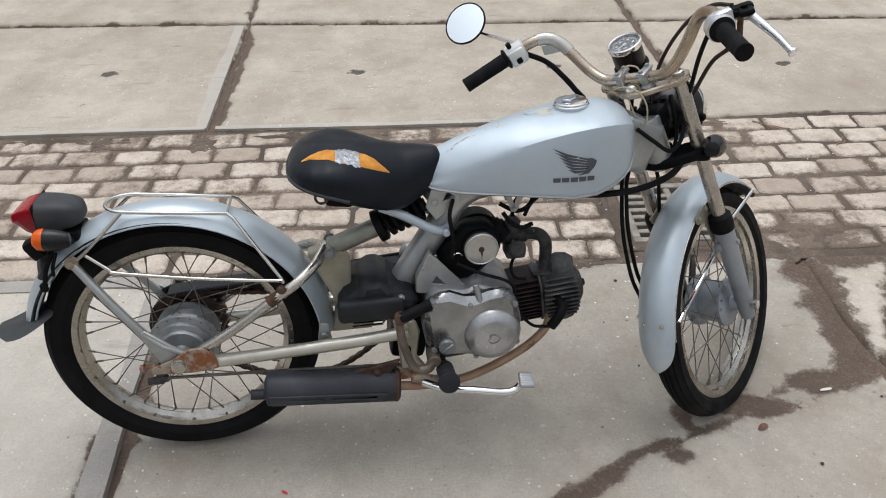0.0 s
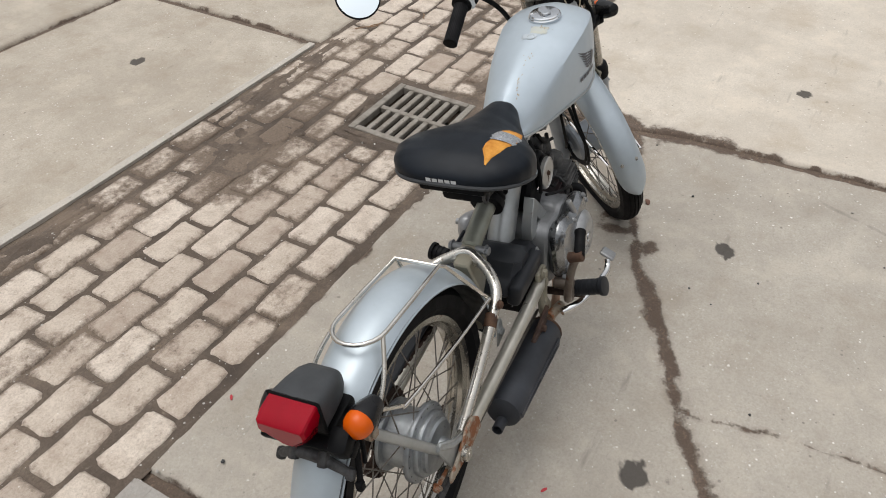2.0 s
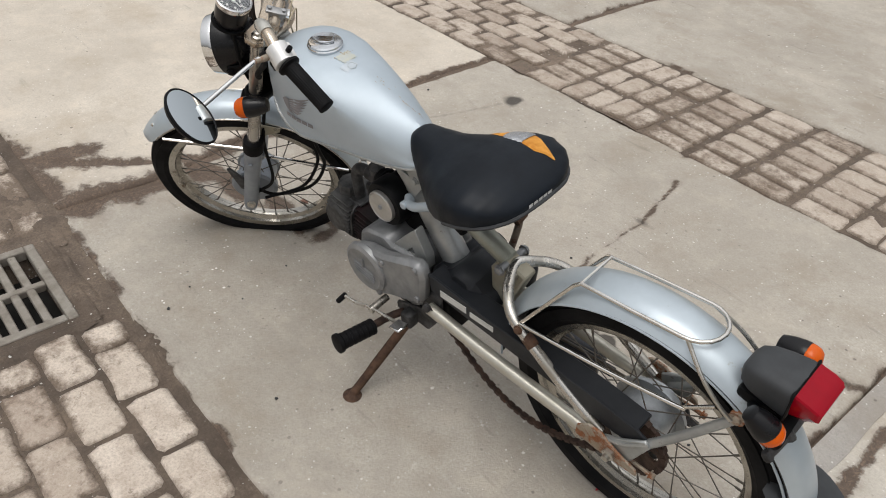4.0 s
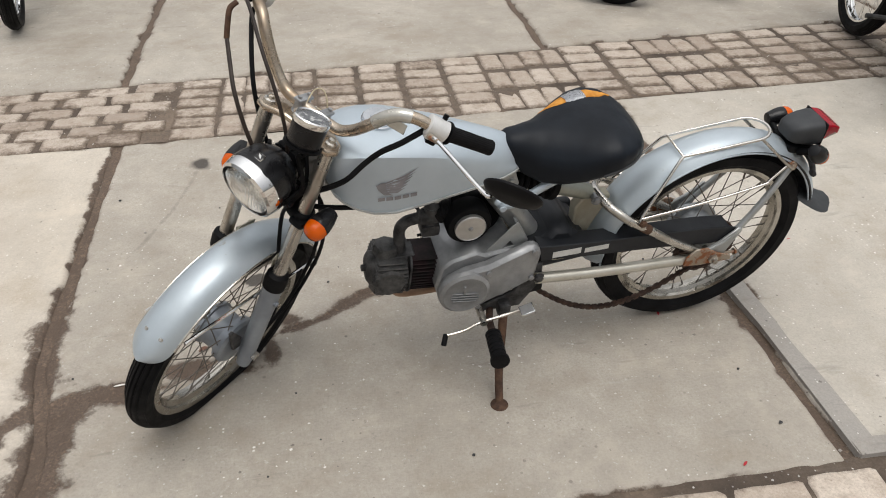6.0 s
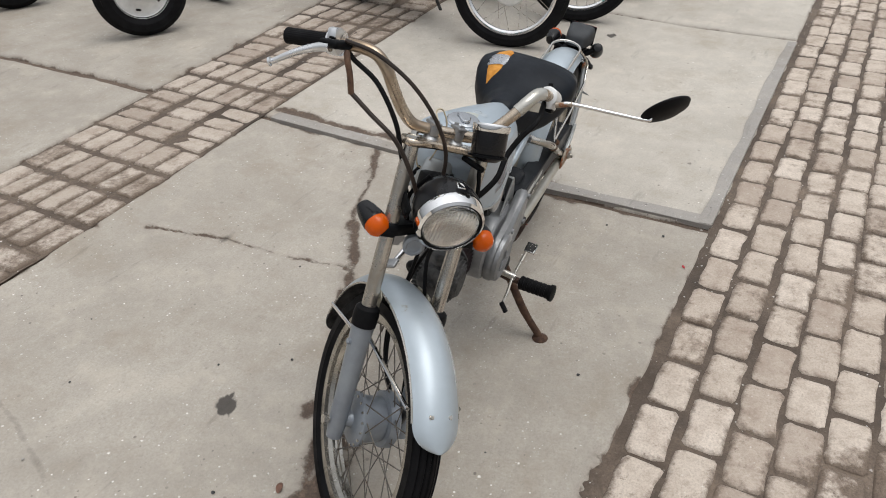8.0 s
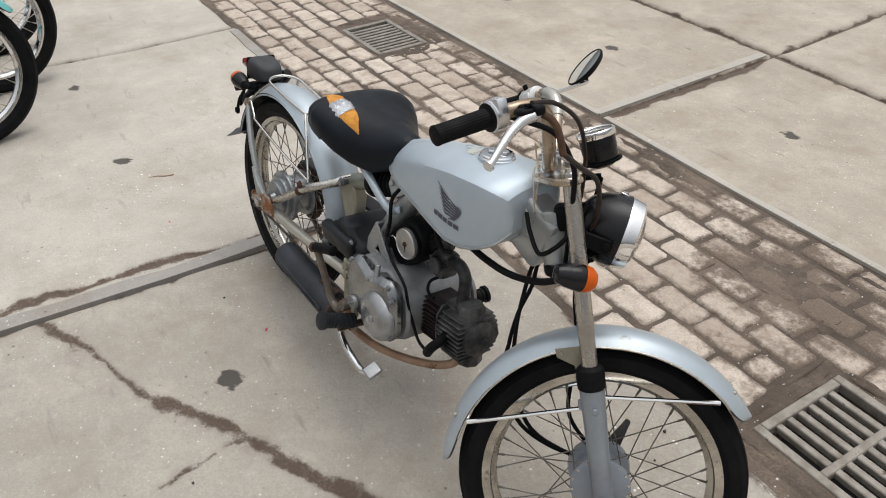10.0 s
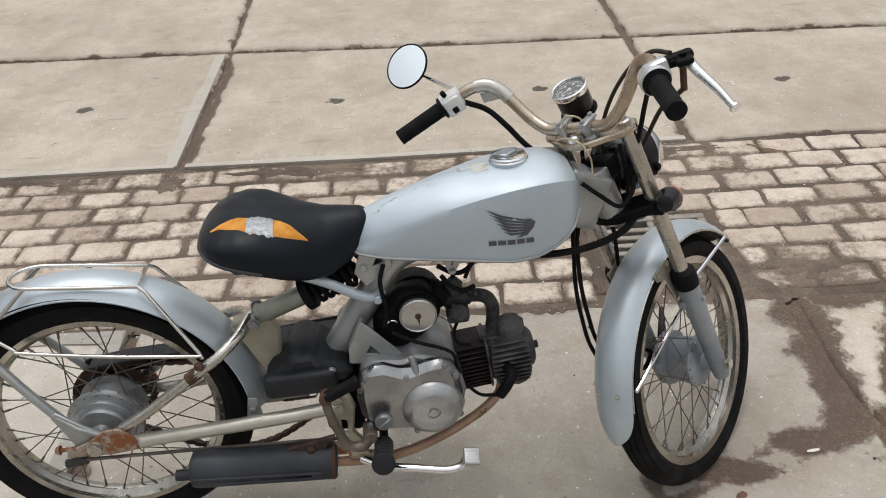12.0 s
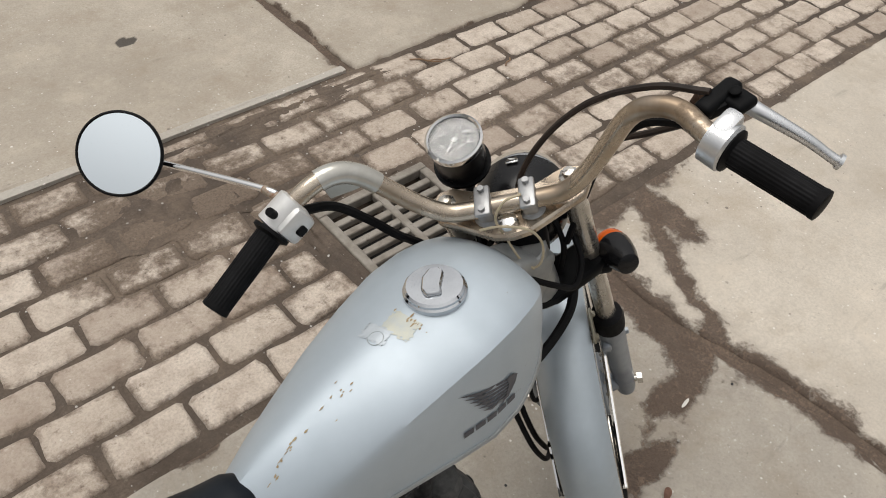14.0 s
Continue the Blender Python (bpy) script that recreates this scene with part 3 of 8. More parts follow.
def slab(corners, mat, parent, res=0.013, lift=0.0, seed=0, edge_silt=0.9):
    """A cast slab from four corners (x, y): uneven rim, worn edge, grooves along its cracks, silt near rim and cracks."""
    (ax, ay), (bx, by), (cx, cy), (dx, dy) = corners
    w = max(math.hypot(bx - ax, by - ay), math.hypot(cx - dx, cy - dy))
    d = max(math.hypot(dx - ax, dy - ay), math.hypot(cx - bx, cy - by))
    nu, nv = max(4, int(w / res)), max(4, int(d / res))
    u, v = np.meshgrid(np.linspace(0, 1, nu + 1), np.linspace(0, 1, nv + 1))
    x = (ax * (1 - u) + bx * u) * (1 - v) + (dx * (1 - u) + cx * u) * v
    y = (ay * (1 - u) + by * u) * (1 - v) + (dy * (1 - u) + cy * u) * v
    if 1.5 < cy < 2.0:
        # the joint ahead of the front wheel bends before it meets the gutter
        q = np.clip((y - 1.05) / 0.4, 0, 1)
        x = x - 0.072 * q * q * (3 - 2 * q) * np.exp(-((x - 1.27) / 0.3) ** 2)
    e = np.minimum(np.minimum(u, 1 - u) * w, np.minimum(v, 1 - v) * d)
    rag = lattice(x, y, 9, seed) * 0.6 + lattice(x, y, 31, seed + 1) * 0.4
    z = level(x, y) + lift + 0.0025 * (lattice(x, y, 3.1, 5) - 0.5) + 0.0012 * (lattice(x, y, 17, 6) - 0.5)
    drop = np.clip((0.004 + 0.010 * rag - e) / 0.010, 0, 1)
    silt = np.clip((0.006 + 0.05 * rag ** 2 - e) / 0.03, 0, 1) * edge_silt
    for k, (pts, half, spread) in enumerate(CRACKS):
        wx = x + 0.035 * (lattice(x, y, 7, 11 + k) - 0.5) + 0.014 * (lattice(x, y, 27, 12 + k) - 0.5)
        wy = y + 0.035 * (lattice(x, y, 7, 31 + k) - 0.5) + 0.014 * (lattice(x, y, 27, 32 + k) - 0.5)
        dist = to_line(wx, wy, pts)
        fade = np.clip(0.42 + 0.62 * lattice(x, y, 5.5, 120 + k) + 0.35 * (lattice(x, y, 19, 140 + k) - 0.5), 0, 1)
        fade = fade if half < 0.007 else np.maximum(fade, 0.9)
        drop = np.maximum(drop, np.clip((half + 0.006 - dist) / 0.008, 0, 1) * 0.55 * fade)
        sp = spread * (0.35 + 1.3 * lattice(x, y, 5, 51 + k))
        silt = np.maximum(silt, np.clip(1.15 - dist / np.maximum(sp, half * 1.4), 0, 1) * fade)
    for px, py, rx, ry, s in BLOBS:
        silt = np.maximum(silt, s * np.exp(-(((x - px) / rx) ** 2 + ((y - py) / ry) ** 2)) * (0.5 + lattice(x, y, 14, 71)))
    stain = np.zeros_like(x)
    for k, (px, py) in enumerate(SPOTS):
        r = 0.024 + 0.005 * ((k * 37) % 5) / 5
        q = np.hypot((x - px) / (r * 1.2), (y - py) / r) + 0.8 * (lattice(x, y, 38, 80 + k) - 0.5) + 0.5 * (lattice(x, y, 90, 180 + k) - 0.5)
        stain = np.maximum(stain, np.clip(3.0 - 2.5 * q, 0, 1.0))
        z = z - 0.003 * np.clip(1.4 - q, 0, 1)
    for px, py, rx, ry, s in STAINS:
        stain = np.maximum(stain, s * np.exp(-(((x - px) / rx) ** 2 + ((y - py) / ry) ** 2)) * (0.4 + 1.2 * lattice(x, y, 35, 91)))
    skid = to_line(x, y, SKID)
    stain = np.maximum(stain, np.clip(1.25 - skid / 0.016, 0, 1) * 0.34 * np.clip(1.5 - y, 0.4, 1.0))
    z = z - 0.016 * drop ** 1.5
    inset = np.clip(1 - e / 0.02, 0, 1) * 0.007 * rag
    mx, my = (ax + cx) / 2, (ay + cy) / 2
    x = x + np.where(np.minimum(u, 1 - u) * w < 0.02, np.sign(mx - x) * inset, 0)
    y = y + np.where(np.minimum(v, 1 - v) * d < 0.02, np.sign(my - y) * inset, 0)
    verts = np.stack([x, y, z], -1).reshape(-1, 3)
    idx = np.arange((nu + 1) * (nv + 1)).reshape(nv + 1, nu + 1)
    faces = np.stack([idx[:-1, :-1], idx[:-1, 1:], idx[1:, 1:], idx[1:, :-1]], -1).reshape(-1, 4).tolist()
    rim = np.concatenate([idx[0, :-1], idx[:-1, -1], idx[-1, :0:-1], idx[:0:-1, 0]])
    low = verts[rim] - np.array([0, 0, 0.05])
    base = len(verts)
    n = len(rim)
    for k in range(n):
        faces.append([int(rim[(k + 1) % n]), int(rim[k]), base + k, base + (k + 1) % n])
    me = bpy.data.meshes.new("concrete_slab")
    me.from_pydata(np.concatenate([verts, low]).tolist(), [], faces)
    for nm, val in (("silt", silt), ("stain", stain)):
        at = me.attributes.new(nm, "FLOAT", "POINT")
        at.data.foreach_set("value", np.concatenate([val.reshape(-1), np.ones(n) * (1 if nm == "silt" else 0)]).astype(np.float32))
    me.polygons.foreach_set("use_smooth", [True] * len(me.polygons))
    me.materials.append(mat)
    ob = new("concrete_slab", me)
    ob.parent = parent
    return ob


GRATE_1 = (0.735, 1.085, 1.815, 2.135)
GRATE_2 = (-2.27, -1.845, 2.17, 2.45)


def in_grate(x, y, pad):
    """Where the ground is open below a drain grate."""
    k = np.zeros(np.shape(x), bool)
    for x0, x1, y0, y1 in (GRATE_1, GRATE_2):
        k |= (x > x0 + pad) & (x < x1 - pad) & (y > y0 + pad) & (y < y1 - pad)
    return k


def sheet():
    """The ground itself: silt under the paving, plain concrete yard out to the horizon."""
    xs = np.concatenate([np.linspace(-120, -8, 12), np.linspace(-7, 7, 141), np.linspace(8, 120, 12)])
    ys = np.concatenate([np.linspace(-120, -8, 12), np.linspace(-7, 8, 121), np.linspace(9, 120, 12)])
    x, y = np.meshgrid(xs, ys)
    z = level(x, y) - 0.013
    z = np.where(in_grate(x, y, -0.09), z - 0.15, z)
    far = (x > 5.0) | (x < -6.55) | (y > 7.4) | (y < -6.35)
    z = np.where(far, z + 0.012, z)
    nx, ny = len(xs), len(ys)
    idx = np.arange(nx * ny).reshape(ny, nx)
    faces = np.stack([idx[:-1, :-1], idx[:-1, 1:], idx[1:, 1:], idx[1:, :-1]], -1).reshape(-1, 4).tolist()
    me = bpy.data.meshes.new("ground")
    me.from_pydata(np.stack([x, y, z], -1).reshape(-1, 3).tolist(), [], faces)
    at = me.attributes.new("silt", "FLOAT", "POINT")
    at.data.foreach_set("value", np.where(far, 0.0, 1.0).reshape(-1).astype(np.float32))
    me.polygons.foreach_set("use_smooth", [True] * len(me.polygons))
    me.materials.append(concrete_far)
    return tagged(new("ground", me), "brown silt and pale concrete yard under the paving", "ground", kind="structure")


ground = sheet()


def near2(x):
    return -0.125 + 0.045 * x


def far2(x):
    return -0.705 + 0.075 * x


def row3(x):
    return 3.63 - 0.04 * x


G = 0.011
# slabs beyond the brick gutter, then the row behind them
for k, (x0, x1) in enumerate(((-6.5, -4.6), (-4.6, -2.66), (-2.66, -0.70), (-0.70, 1.18), (1.18, 3.1), (3.1, 5.0))):
    fine = 0.013 if -3 < x0 < 2 else 0.03
    s = 0.0 if k < 3 else 0.02
    slab([(x0 + G, 2.585), (x1 - G, 2.585), (x1 - G - s, row3(x1) - G), (x0 + G - s, row3(x0) - G)], concrete_far, ground, fine, 0.0, 3 * k)
    slab([(x0 + G - s, row3(x0) + G), (x1 - G - s, row3(x1) + G), (x1 - G - 0.1, 5.5), (x0 + G - 0.1, 5.5)], concrete_far, ground, 0.022, 0.002, 3 * k + 50)
    slab([(x0 + G - 0.1, 5.53), (x1 - G - 0.1, 5.53), (x1 - 0.1, 7.3), (x0 - 0.1, 7.3)], concrete_far, ground, 0.08, 0.0, 3 * k + 80)
# slabs on which the motorcycles stand
for k, (x0, x1) in enumerate(((-6.5, -4.6), (-4.6, -2.66), (-2.66, -0.615), (-0.615, 1.27), (1.27, 3.2), (3.2, 5.0))):
    res = {2: 0.012, 3: 0.0085, 4: 0.012}.get(k, 0.03)
    lift = 0.003 if k == 2 else 0.0
    slab([(x0 + G, near2(x0)), (x1 - G, near2(x1)), (x1 - G, 1.722), (x0 + G, 1.722)], concrete_near if k == 3 else concrete_back if k < 3 else concrete_mid, ground, res, lift, 7 * k + 200)
# slabs past the patterned brick strip
for k, (x0, x1) in enumerate(((-6.5, -4.5), (-4.5, -2.5), (-2.5, -0.57), (-0.57, 1.34), (1.34, 3.3), (3.3, 5.2))):
    slab([(x0 + G, -3.0), (x1 - G, -3.0), (x1 - G, far2(x1)), (x0 + G, far2(x0))], concrete_near, ground, 0.02 if 0 < k < 5 else 0.05, 0.0, 5 * k + 400)
    slab([(x0 + G, -6.3), (x1 - G, -6.3), (x1 - G, -3.02), (x0 + G, -3.02)], concrete_near, ground, 0.08, 0.0, 5 * k + 500)


def fillet(pts, width, seed, mat=cement, proud=0.007):
    """A smooth trowelled cement margin, laid a little proud along a slab's edge."""
    bm = bmesh.new()
    line = []
    for (x0, y0), (x1, y1) in zip(pts, pts[1:]):
        n = max(2, int(math.hypot(x1 - x0, y1 - y0) / 0.03))
        line += [(x0 + (x1 - x0) * k / n, y0 + (y1 - y0) * k / n) for k in range(n)]
    line.append(pts[-1])
    rings = []
    for i, (x, y) in enumerate(line):
        a, b = line[max(i - 1, 0)], line[min(i + 1, len(line) - 1)]
        d = Vector((b[0] - a[0], b[1] - a[1])).normalized()
        s = Vector((-d.y, d.x))
        w = width * (0.8 + 0.5 * float(lattice(x, y, 6, seed)))
        h = zat(x, y) + proud
        rings.append([(x, y, h - 0.02), (x, y, h), (x + s.x * w * 0.5, y + s.y * w * 0.5, h + 0.001), (x + s.x * w, y + s.y * w, h - 0.001), (x + s.x * w, y + s.y * w, h - 0.02)])
    loft(bm, rings)
    return part("cement_margin", bm, mat, ground)


fillet([(-0.607, -0.1), (-0.607, 0.80), (-0.614, 1.0), (-0.632, 1.25), (-0.632, 1.712)], 0.052, 3)
fillet([(-0.635, 1.716), (-2.6, 1.716)], 0.045, 4).location.z = 0.002
fillet([(-0.714, 2.60), (-0.728, 3.62)], 0.048, 8, pale_cement, 0.0045)
fillet([(-2.62, 2.590), (-0.72, 2.590)], 0.026, 9, pale_cement, 0.0055)
fillet([(-0.68, 2.590), (1.16, 2.590)], 0.026, 10, pale_cement, 0.0055)


# ---- the brick gutter ----
def paver_mesh(lx, ly, seed, mat):
    """One paver: worn rounded arris, uneven outline; "edge" runs from 1 at the rim to 0 inside."""
    rnd = random.Random(seed)
    c = 0.010
    n = 16
    outline = []
    for sx, sy, swap in ((1, -1, False), (1, 1, True), (-1, 1, False), (-1, -1, True)):
        a, b = (sx * lx / 2, sy * (ly / 2 - c)), (sx * (lx / 2 - c), sy * ly / 2)
        corner = [b, a] if not swap else [a, b]
        outline += [(x + rnd.uniform(-0.003, 0.003), y + rnd.uniform(-0.003, 0.003)) for x, y in corner]
        if swap:
            for f in (0.33, -0.33):
                outline.append((sx * f * lx / 2 + rnd.uniform(-0.006, 0.006), sy * ly / 2 + rnd.uniform(-0.003, 0.0025)))
        else:
            for f in (0.25, -0.25):
                outline.append((sx * lx / 2 + rnd.uniform(-0.003, 0.0025), (-f if sx > 0 else f) * ly))
    bm = bmesh.new()
    lay_edge = bm.verts.layers.float.new("edge")
    rings = []
    for inset, z, e in ((0.0, -0.04, 1.0), (0.0, -0.0065, 1.0), (0.006, -0.0012, 0.9), (0.019, 0.0, 0.0)):
        ring = []
        for x, y in outline:
            v = bm.verts.new((x * (1 - 2 * inset / lx), y * (1 - 2 * inset / ly), z + rnd.uniform(-0.0008, 0.0008)))
            v[lay_edge] = e
            ring.append(v)
        rings.append(ring)
    for a, b in zip(rings, rings[1:]):
        for k in range(n):
            bm.faces.new((a[k], a[(k + 1) % n], b[(k + 1) % n], b[k]))
    bm.faces.new(rings[-1])
    return mesh_of("brick", bm, mat, 60)


LONG = [paver_mesh(0.168, 0.0945, s, paver) for s in range(8)]
DUSTY = [paver_mesh(0.170, 0.0945, 40 + s, dusty_paver) for s in range(8)]
SHORT = [paver_mesh(0.086, 0.0945, 20 + s, paver) for s in range(4)]


def strip_bed(name, ylo, yhi, label):
    """The silt that fills a strip's joints."""
    xs, ts = list(np.linspace(-6.5, 4.98, 384)), list(np.linspace(0, 1, 22))
    a, b = float(ylo(0.0)), float(yhi(0.0))
    for x0, x1, y0, y1 in (GRATE_1, GRATE_2):
        xs += [x0 + 0.008, x0 + 0.014, x1 - 0.014, x1 - 0.008]
        ts += [t for t in ((y - a) / (b - a) for y in (y0 + 0.008, y0 + 0.014, y1 - 0.014, y1 - 0.008)) if 0 < t < 1]
    X, T = np.meshgrid(np.array(sorted(xs)), np.array(sorted(ts)))
    Y = ylo(X) * (1 - T) + yhi(X) * T
    Z = level(X, Y) - 0.0055 + 0.0045 * (lattice(X, Y, 8, 3) - 0.5) + 0.004 * (lattice(X, Y, 30, 4) - 0.5)
    Z = np.where(in_grate(X, Y, 0.011), Z - 0.12, Z)
    idx = np.arange(X.size).reshape(X.shape)
    faces = np.stack([idx[:-1, :-1], idx[:-1, 1:], idx[1:, 1:], idx[1:, :-1]], -1).reshape(-1, 4).tolist()
    me = bpy.data.meshes.new(name)
    me.from_pydata(np.stack([X, Y, Z], -1).reshape(-1, 3).tolist(), [], faces)
    me.polygons.foreach_set("use_smooth", [True] * len(me.polygons))
    me.materials.append(silt_mat)
    return tagged(new(name, me), label, "paving", kind="structure")


gutter = strip_bed("pavement_1", lambda x: 1.71 + 0 * x, lambda x: 2.60 + 0 * x, "worn pinkish-grey brick gutter with brown silt joints")
strip = strip_bed("pavement_2", near2, far2, "narrow brick strip laid in a basket pattern")

def clear_of_grates(x, y, hx, hy):
    for x0, x1, y0, y1 in (GRATE_1, GRATE_2):
        if x0 - 0.015 - hx < x < x1 + 0.015 + hx and y0 - 0.012 - hy < y < y1 + 0.012 + hy:
            return False
    return True


rnd = random.Random(4)
loose_bricks = []


def lay(mesh, x, y, turn, parent, keep):
    m = pose(x, y, zat(x, y) + rnd.uniform(-0.002, 0.002), rnd.uniform(-1.0, 1.0), rnd.uniform(-0.8, 0.8), turn + rnd.uniform(-1.6, 1.6))
    if keep:
        ob = new("brick", mesh)
        ob.parent = parent
        ob.matrix_basis = m
    else:
        loose_bricks.append((mesh, m, parent))


for j in range(8):
    y = 1.79 + j * 0.1045
    shift = 0.089 * (j % 2) + 0.01 * math.sin(j * 2.1)
    for i in range(-36, 28):
        x = i * 0.178 + shift - 0.035
        xx, yy = x + rnd.uniform(-0.007, 0.007), y + rnd.uniform(-0.005, 0.005) + 0.006 * math.sin(x * 1.3 + j)
        if clear_of_grates(xx, yy, 0.075, 0.04):
            lay(LONG[rnd.randrange(8)], xx, yy, 0, gutter, -2.85 < x < 2.1)
        else:
            for k in (-0.046, 0.046):
                if clear_of_grates(xx + k, yy, 0.036, 0.036):
                    lay(SHORT[rnd.randrange(4)], xx + k, yy, 0, gutter, True)

for i in range(-34, 26):
    x = i * 0.192 + 0.05
    lo, hi = near2(x), far2(x)
    cells = 3
    tall = (hi - lo) / cells
    for c in range(cells):
        yc = lo + tall * (c + 0.5)
        if x > 1.1 or (i * 7 + c * 5 + (i // 2) * 3) % 5 < 3:
            for k in (-0.25, 0.25):
                lay(DUSTY[rnd.randrange(8)], x + (0.08 if x > 1.1 and k > 0 else 0), yc + k * abs(tall), 0, strip, -2.4 < x < 2.0)
        else:
            for k in (-0.048, 0.048):
                lay(DUSTY[rnd.randrange(8)], x + k, yc, 90, strip, -2.4 < x < 2.0)

for parent in (gutter, strip):
    vs, fs, es = [], [], []
    for mesh, m, p in loose_bricks:
        if p is parent:
            o = len(vs)
            vs += [tuple(m @ v.co) for v in mesh.vertices]
            fs += [[o + i for i in q.vertices] for q in mesh.polygons]
            es += [d.value for d in mesh.attributes["edge"].data]
    me = bpy.data.meshes.new("brick_run")
    me.from_pydata(vs, [], fs)
    at = me.attributes.new("edge", "FLOAT", "POINT")
    at.data.foreach_set("value", np.array(es, np.float32))
    me.materials.append(paver if parent is gutter else dusty_paver)
    ob = new("brick_run", me)
    ob.parent = parent
    ob["kind"] = "stuff"


def drain(x0, x1, y0, y1, lengthwise, slots, rows, label):
    """A cast-iron gully grate set in the bricks: frame, bars, cross bar and a pit floor coloured near-black for shade.
    """
    z = zat((x0 + x1) / 2, (y0 + y1) / 2) - 0.0045
    base = new("drain_grate")
    base.location = ((x0 + x1) / 2, (y0 + y1) / 2, z)
    hx, hy, rim = (x1 - x0) / 2, (y1 - y0) / 2, 0.026
    bm = bmesh.new()
    for sx, sy, cx, cy in ((2 * hx, rim, 0, hy - rim / 2), (2 * hx, rim, 0, -hy + rim / 2), (rim, 2 * hy - 2 * rim, hx - rim / 2, 0), (rim, 2 * hy - 2 * rim, -hx + rim / 2, 0)):
        block(bm, (sx, sy, 0.03), Matrix.Translation((cx, cy, -0.012)), 0.003, 1)
    part("frame", bm, grate_iron, base)
    bm = bmesh.new()
    block(bm, (2 * hx - rim, 2 * hy - rim, 0.01), Matrix.Translation((0, 0, -0.105)), 0)
    part("pit", bm, hole_shade, base, "drain pit floor coloured near-black for shade")
    ix, iy = hx - rim, hy - rim
    if rows == 2:
        bm = bmesh.new()
        block(bm, (0.022, 2 * iy, 0.022) if lengthwise else (2 * ix, 0.022, 0.022), Matrix.Translation((0, 0, -0.011)), 0.003, 1)
        part("cross_bar", bm, grate_iron, base)
    span = 2 * (iy if lengthwise else ix)
    pitch = span / slots
    for k in range(1, slots):
        c = -span / 2 + pitch * k
        bm = bmesh.new()
        size = (2 * ix + 0.01, pitch * 0.54, 0.02) if lengthwise else (pitch * 0.52, 2 * iy + 0.01, 0.02)
        block(bm, size, Matrix.Translation((0, c, -0.012) if lengthwise else (c, 0, -0.012)), 0.003, 1)
        part("bar", bm, grate_iron, base)
    return tagged(base, label, "drain grate")


drain(*GRATE_1, True, 7, 2, "rusty cast-iron drain grate with two rows of slots")
drain(*GRATE_2, False, 10, 1, "flat iron drain grate with long slots, full of silt")


def mound(x, y, rx, ry, h, seed):
    """A low irregular spill of silt."""
    n = 72
    bm = bmesh.new()
    rings = []
    for q in range(19):
        t = q / 18
        ring = []
        for k in range(n):
            a = 2 * math.pi * k / n
            wob = 0.62 + 0.7 * float(lattice(math.cos(a) * 1.3 + 5, math.sin(a) * 1.3 + 5, 1.6, seed)) + 0.25 * float(lattice(math.cos(a) * 4 + 9, math.sin(a) * 4 + 9, 1.6, seed + 1))
            px, py = x + rx * wob * t * math.cos(a), y + ry * wob * t * math.sin(a)
            pz = zat(px, py) + h * (1 - t ** 2.2) - 0.006 * t + 0.007 * (float(lattice(px, py, 26, seed)) - 0.5) + 0.004 * (float(lattice(px, py, 70, seed + 2)) - 0.5)
            ring.append((px, py, pz))
        rings.append(ring)
    loft(bm, rings, caps=False)
    ob = part("silt_patch", bm, silt_mat, gutter)
    ob["kind"] = "stuff"


for k, (x, y, rx, ry, h) in enumerate(((0.47, 2.36, 0.22, 0.12, 0.0012), (0.62, 2.30, 0.07, 0.05, 0.001), (1.13, 1.75, 0.09, 0.07, 0.006), (0.695, 1.95, 0.03, 0.16, 0.004), (0.88, 1.78, 0.17, 0.03, 0.004), (0.9, 2.16, 0.18, 0.025, 0.004),
                                         (1.30, 1.83, 0.15, 0.06, 0.006), (-2.05, 2.50, 0.25, 0.05, 0.008), (-1.78, 2.33, 0.05, 0.12, 0.006), (-2.32, 2.33, 0.04, 0.12, 0.006), (-0.2, 2.53, 0.3, 0.045, 0.005), (0.9, 2.53, 0.5, 0.04, 0.004),
                                         (-1.2, 2.54, 0.4, 0.035, 0.004), (-0.7, 2.48, 0.06, 0.07, 0.008), (0.55, 1.72, 0.10, 0.03, 0.004))):
    mound(x, y, rx, ry, h, 60 + 3 * k)


def litter(name, x, y, size, turn, mat, label, cat, bend=0.2):
    """A small flat scrap lying on the ground."""
    bm = bmesh.new()
    lx, ly = size
    rings = []
    for k in range(7):
        t = k / 6 * 2 - 1
        w = ly / 2 * math.sqrt(max(0.03, 1 - t * t * 0.9))
        h = bend * lx * 0.2 * (1 - t * t) + 0.001
        rings.append([(t * lx / 2, -w, h), (t * lx / 2, w, h + 0.001), (t * lx / 2, w, h + 0.0022), (t * lx / 2, -w, h + 0.0012)])
    loft(bm, rings)
    ob = part(name, bm, mat)
    ob.matrix_basis = pose(x, y, zat(x, y) + 0.0005, 0, 0, turn)
    return tagged(ob, label, cat)


red_bit = surface("red_scrap", (0.50, 0.03, 0.04), (0.35, 0.02, 0.03), 0.6)
twig_mat = surface("dry_twig", (0.30, 0.19, 0.11), (0.2, 0.12, 0.07), 0.8, scale=60.0)
leaf_mat = surface("dry_leaf", (0.20, 0.10, 0.065), (0.10, 0.05, 0.035), 0.8, scale=60.0)
paper = surface("white_paper", (0.75, 0.73, 0.68), (0.6, 0.58, 0.53), 0.8, scale=60.0)

# ---- the silver motorcycle on its side stand ----
bike = new("motorcycle")
bike.matrix_basis = pose(-0.43, 1.125, 0.018, -9.7, 0, 5.5)
tagged(bike, "old silver motorcycle with torn black seat on side stand", "motorcycle")

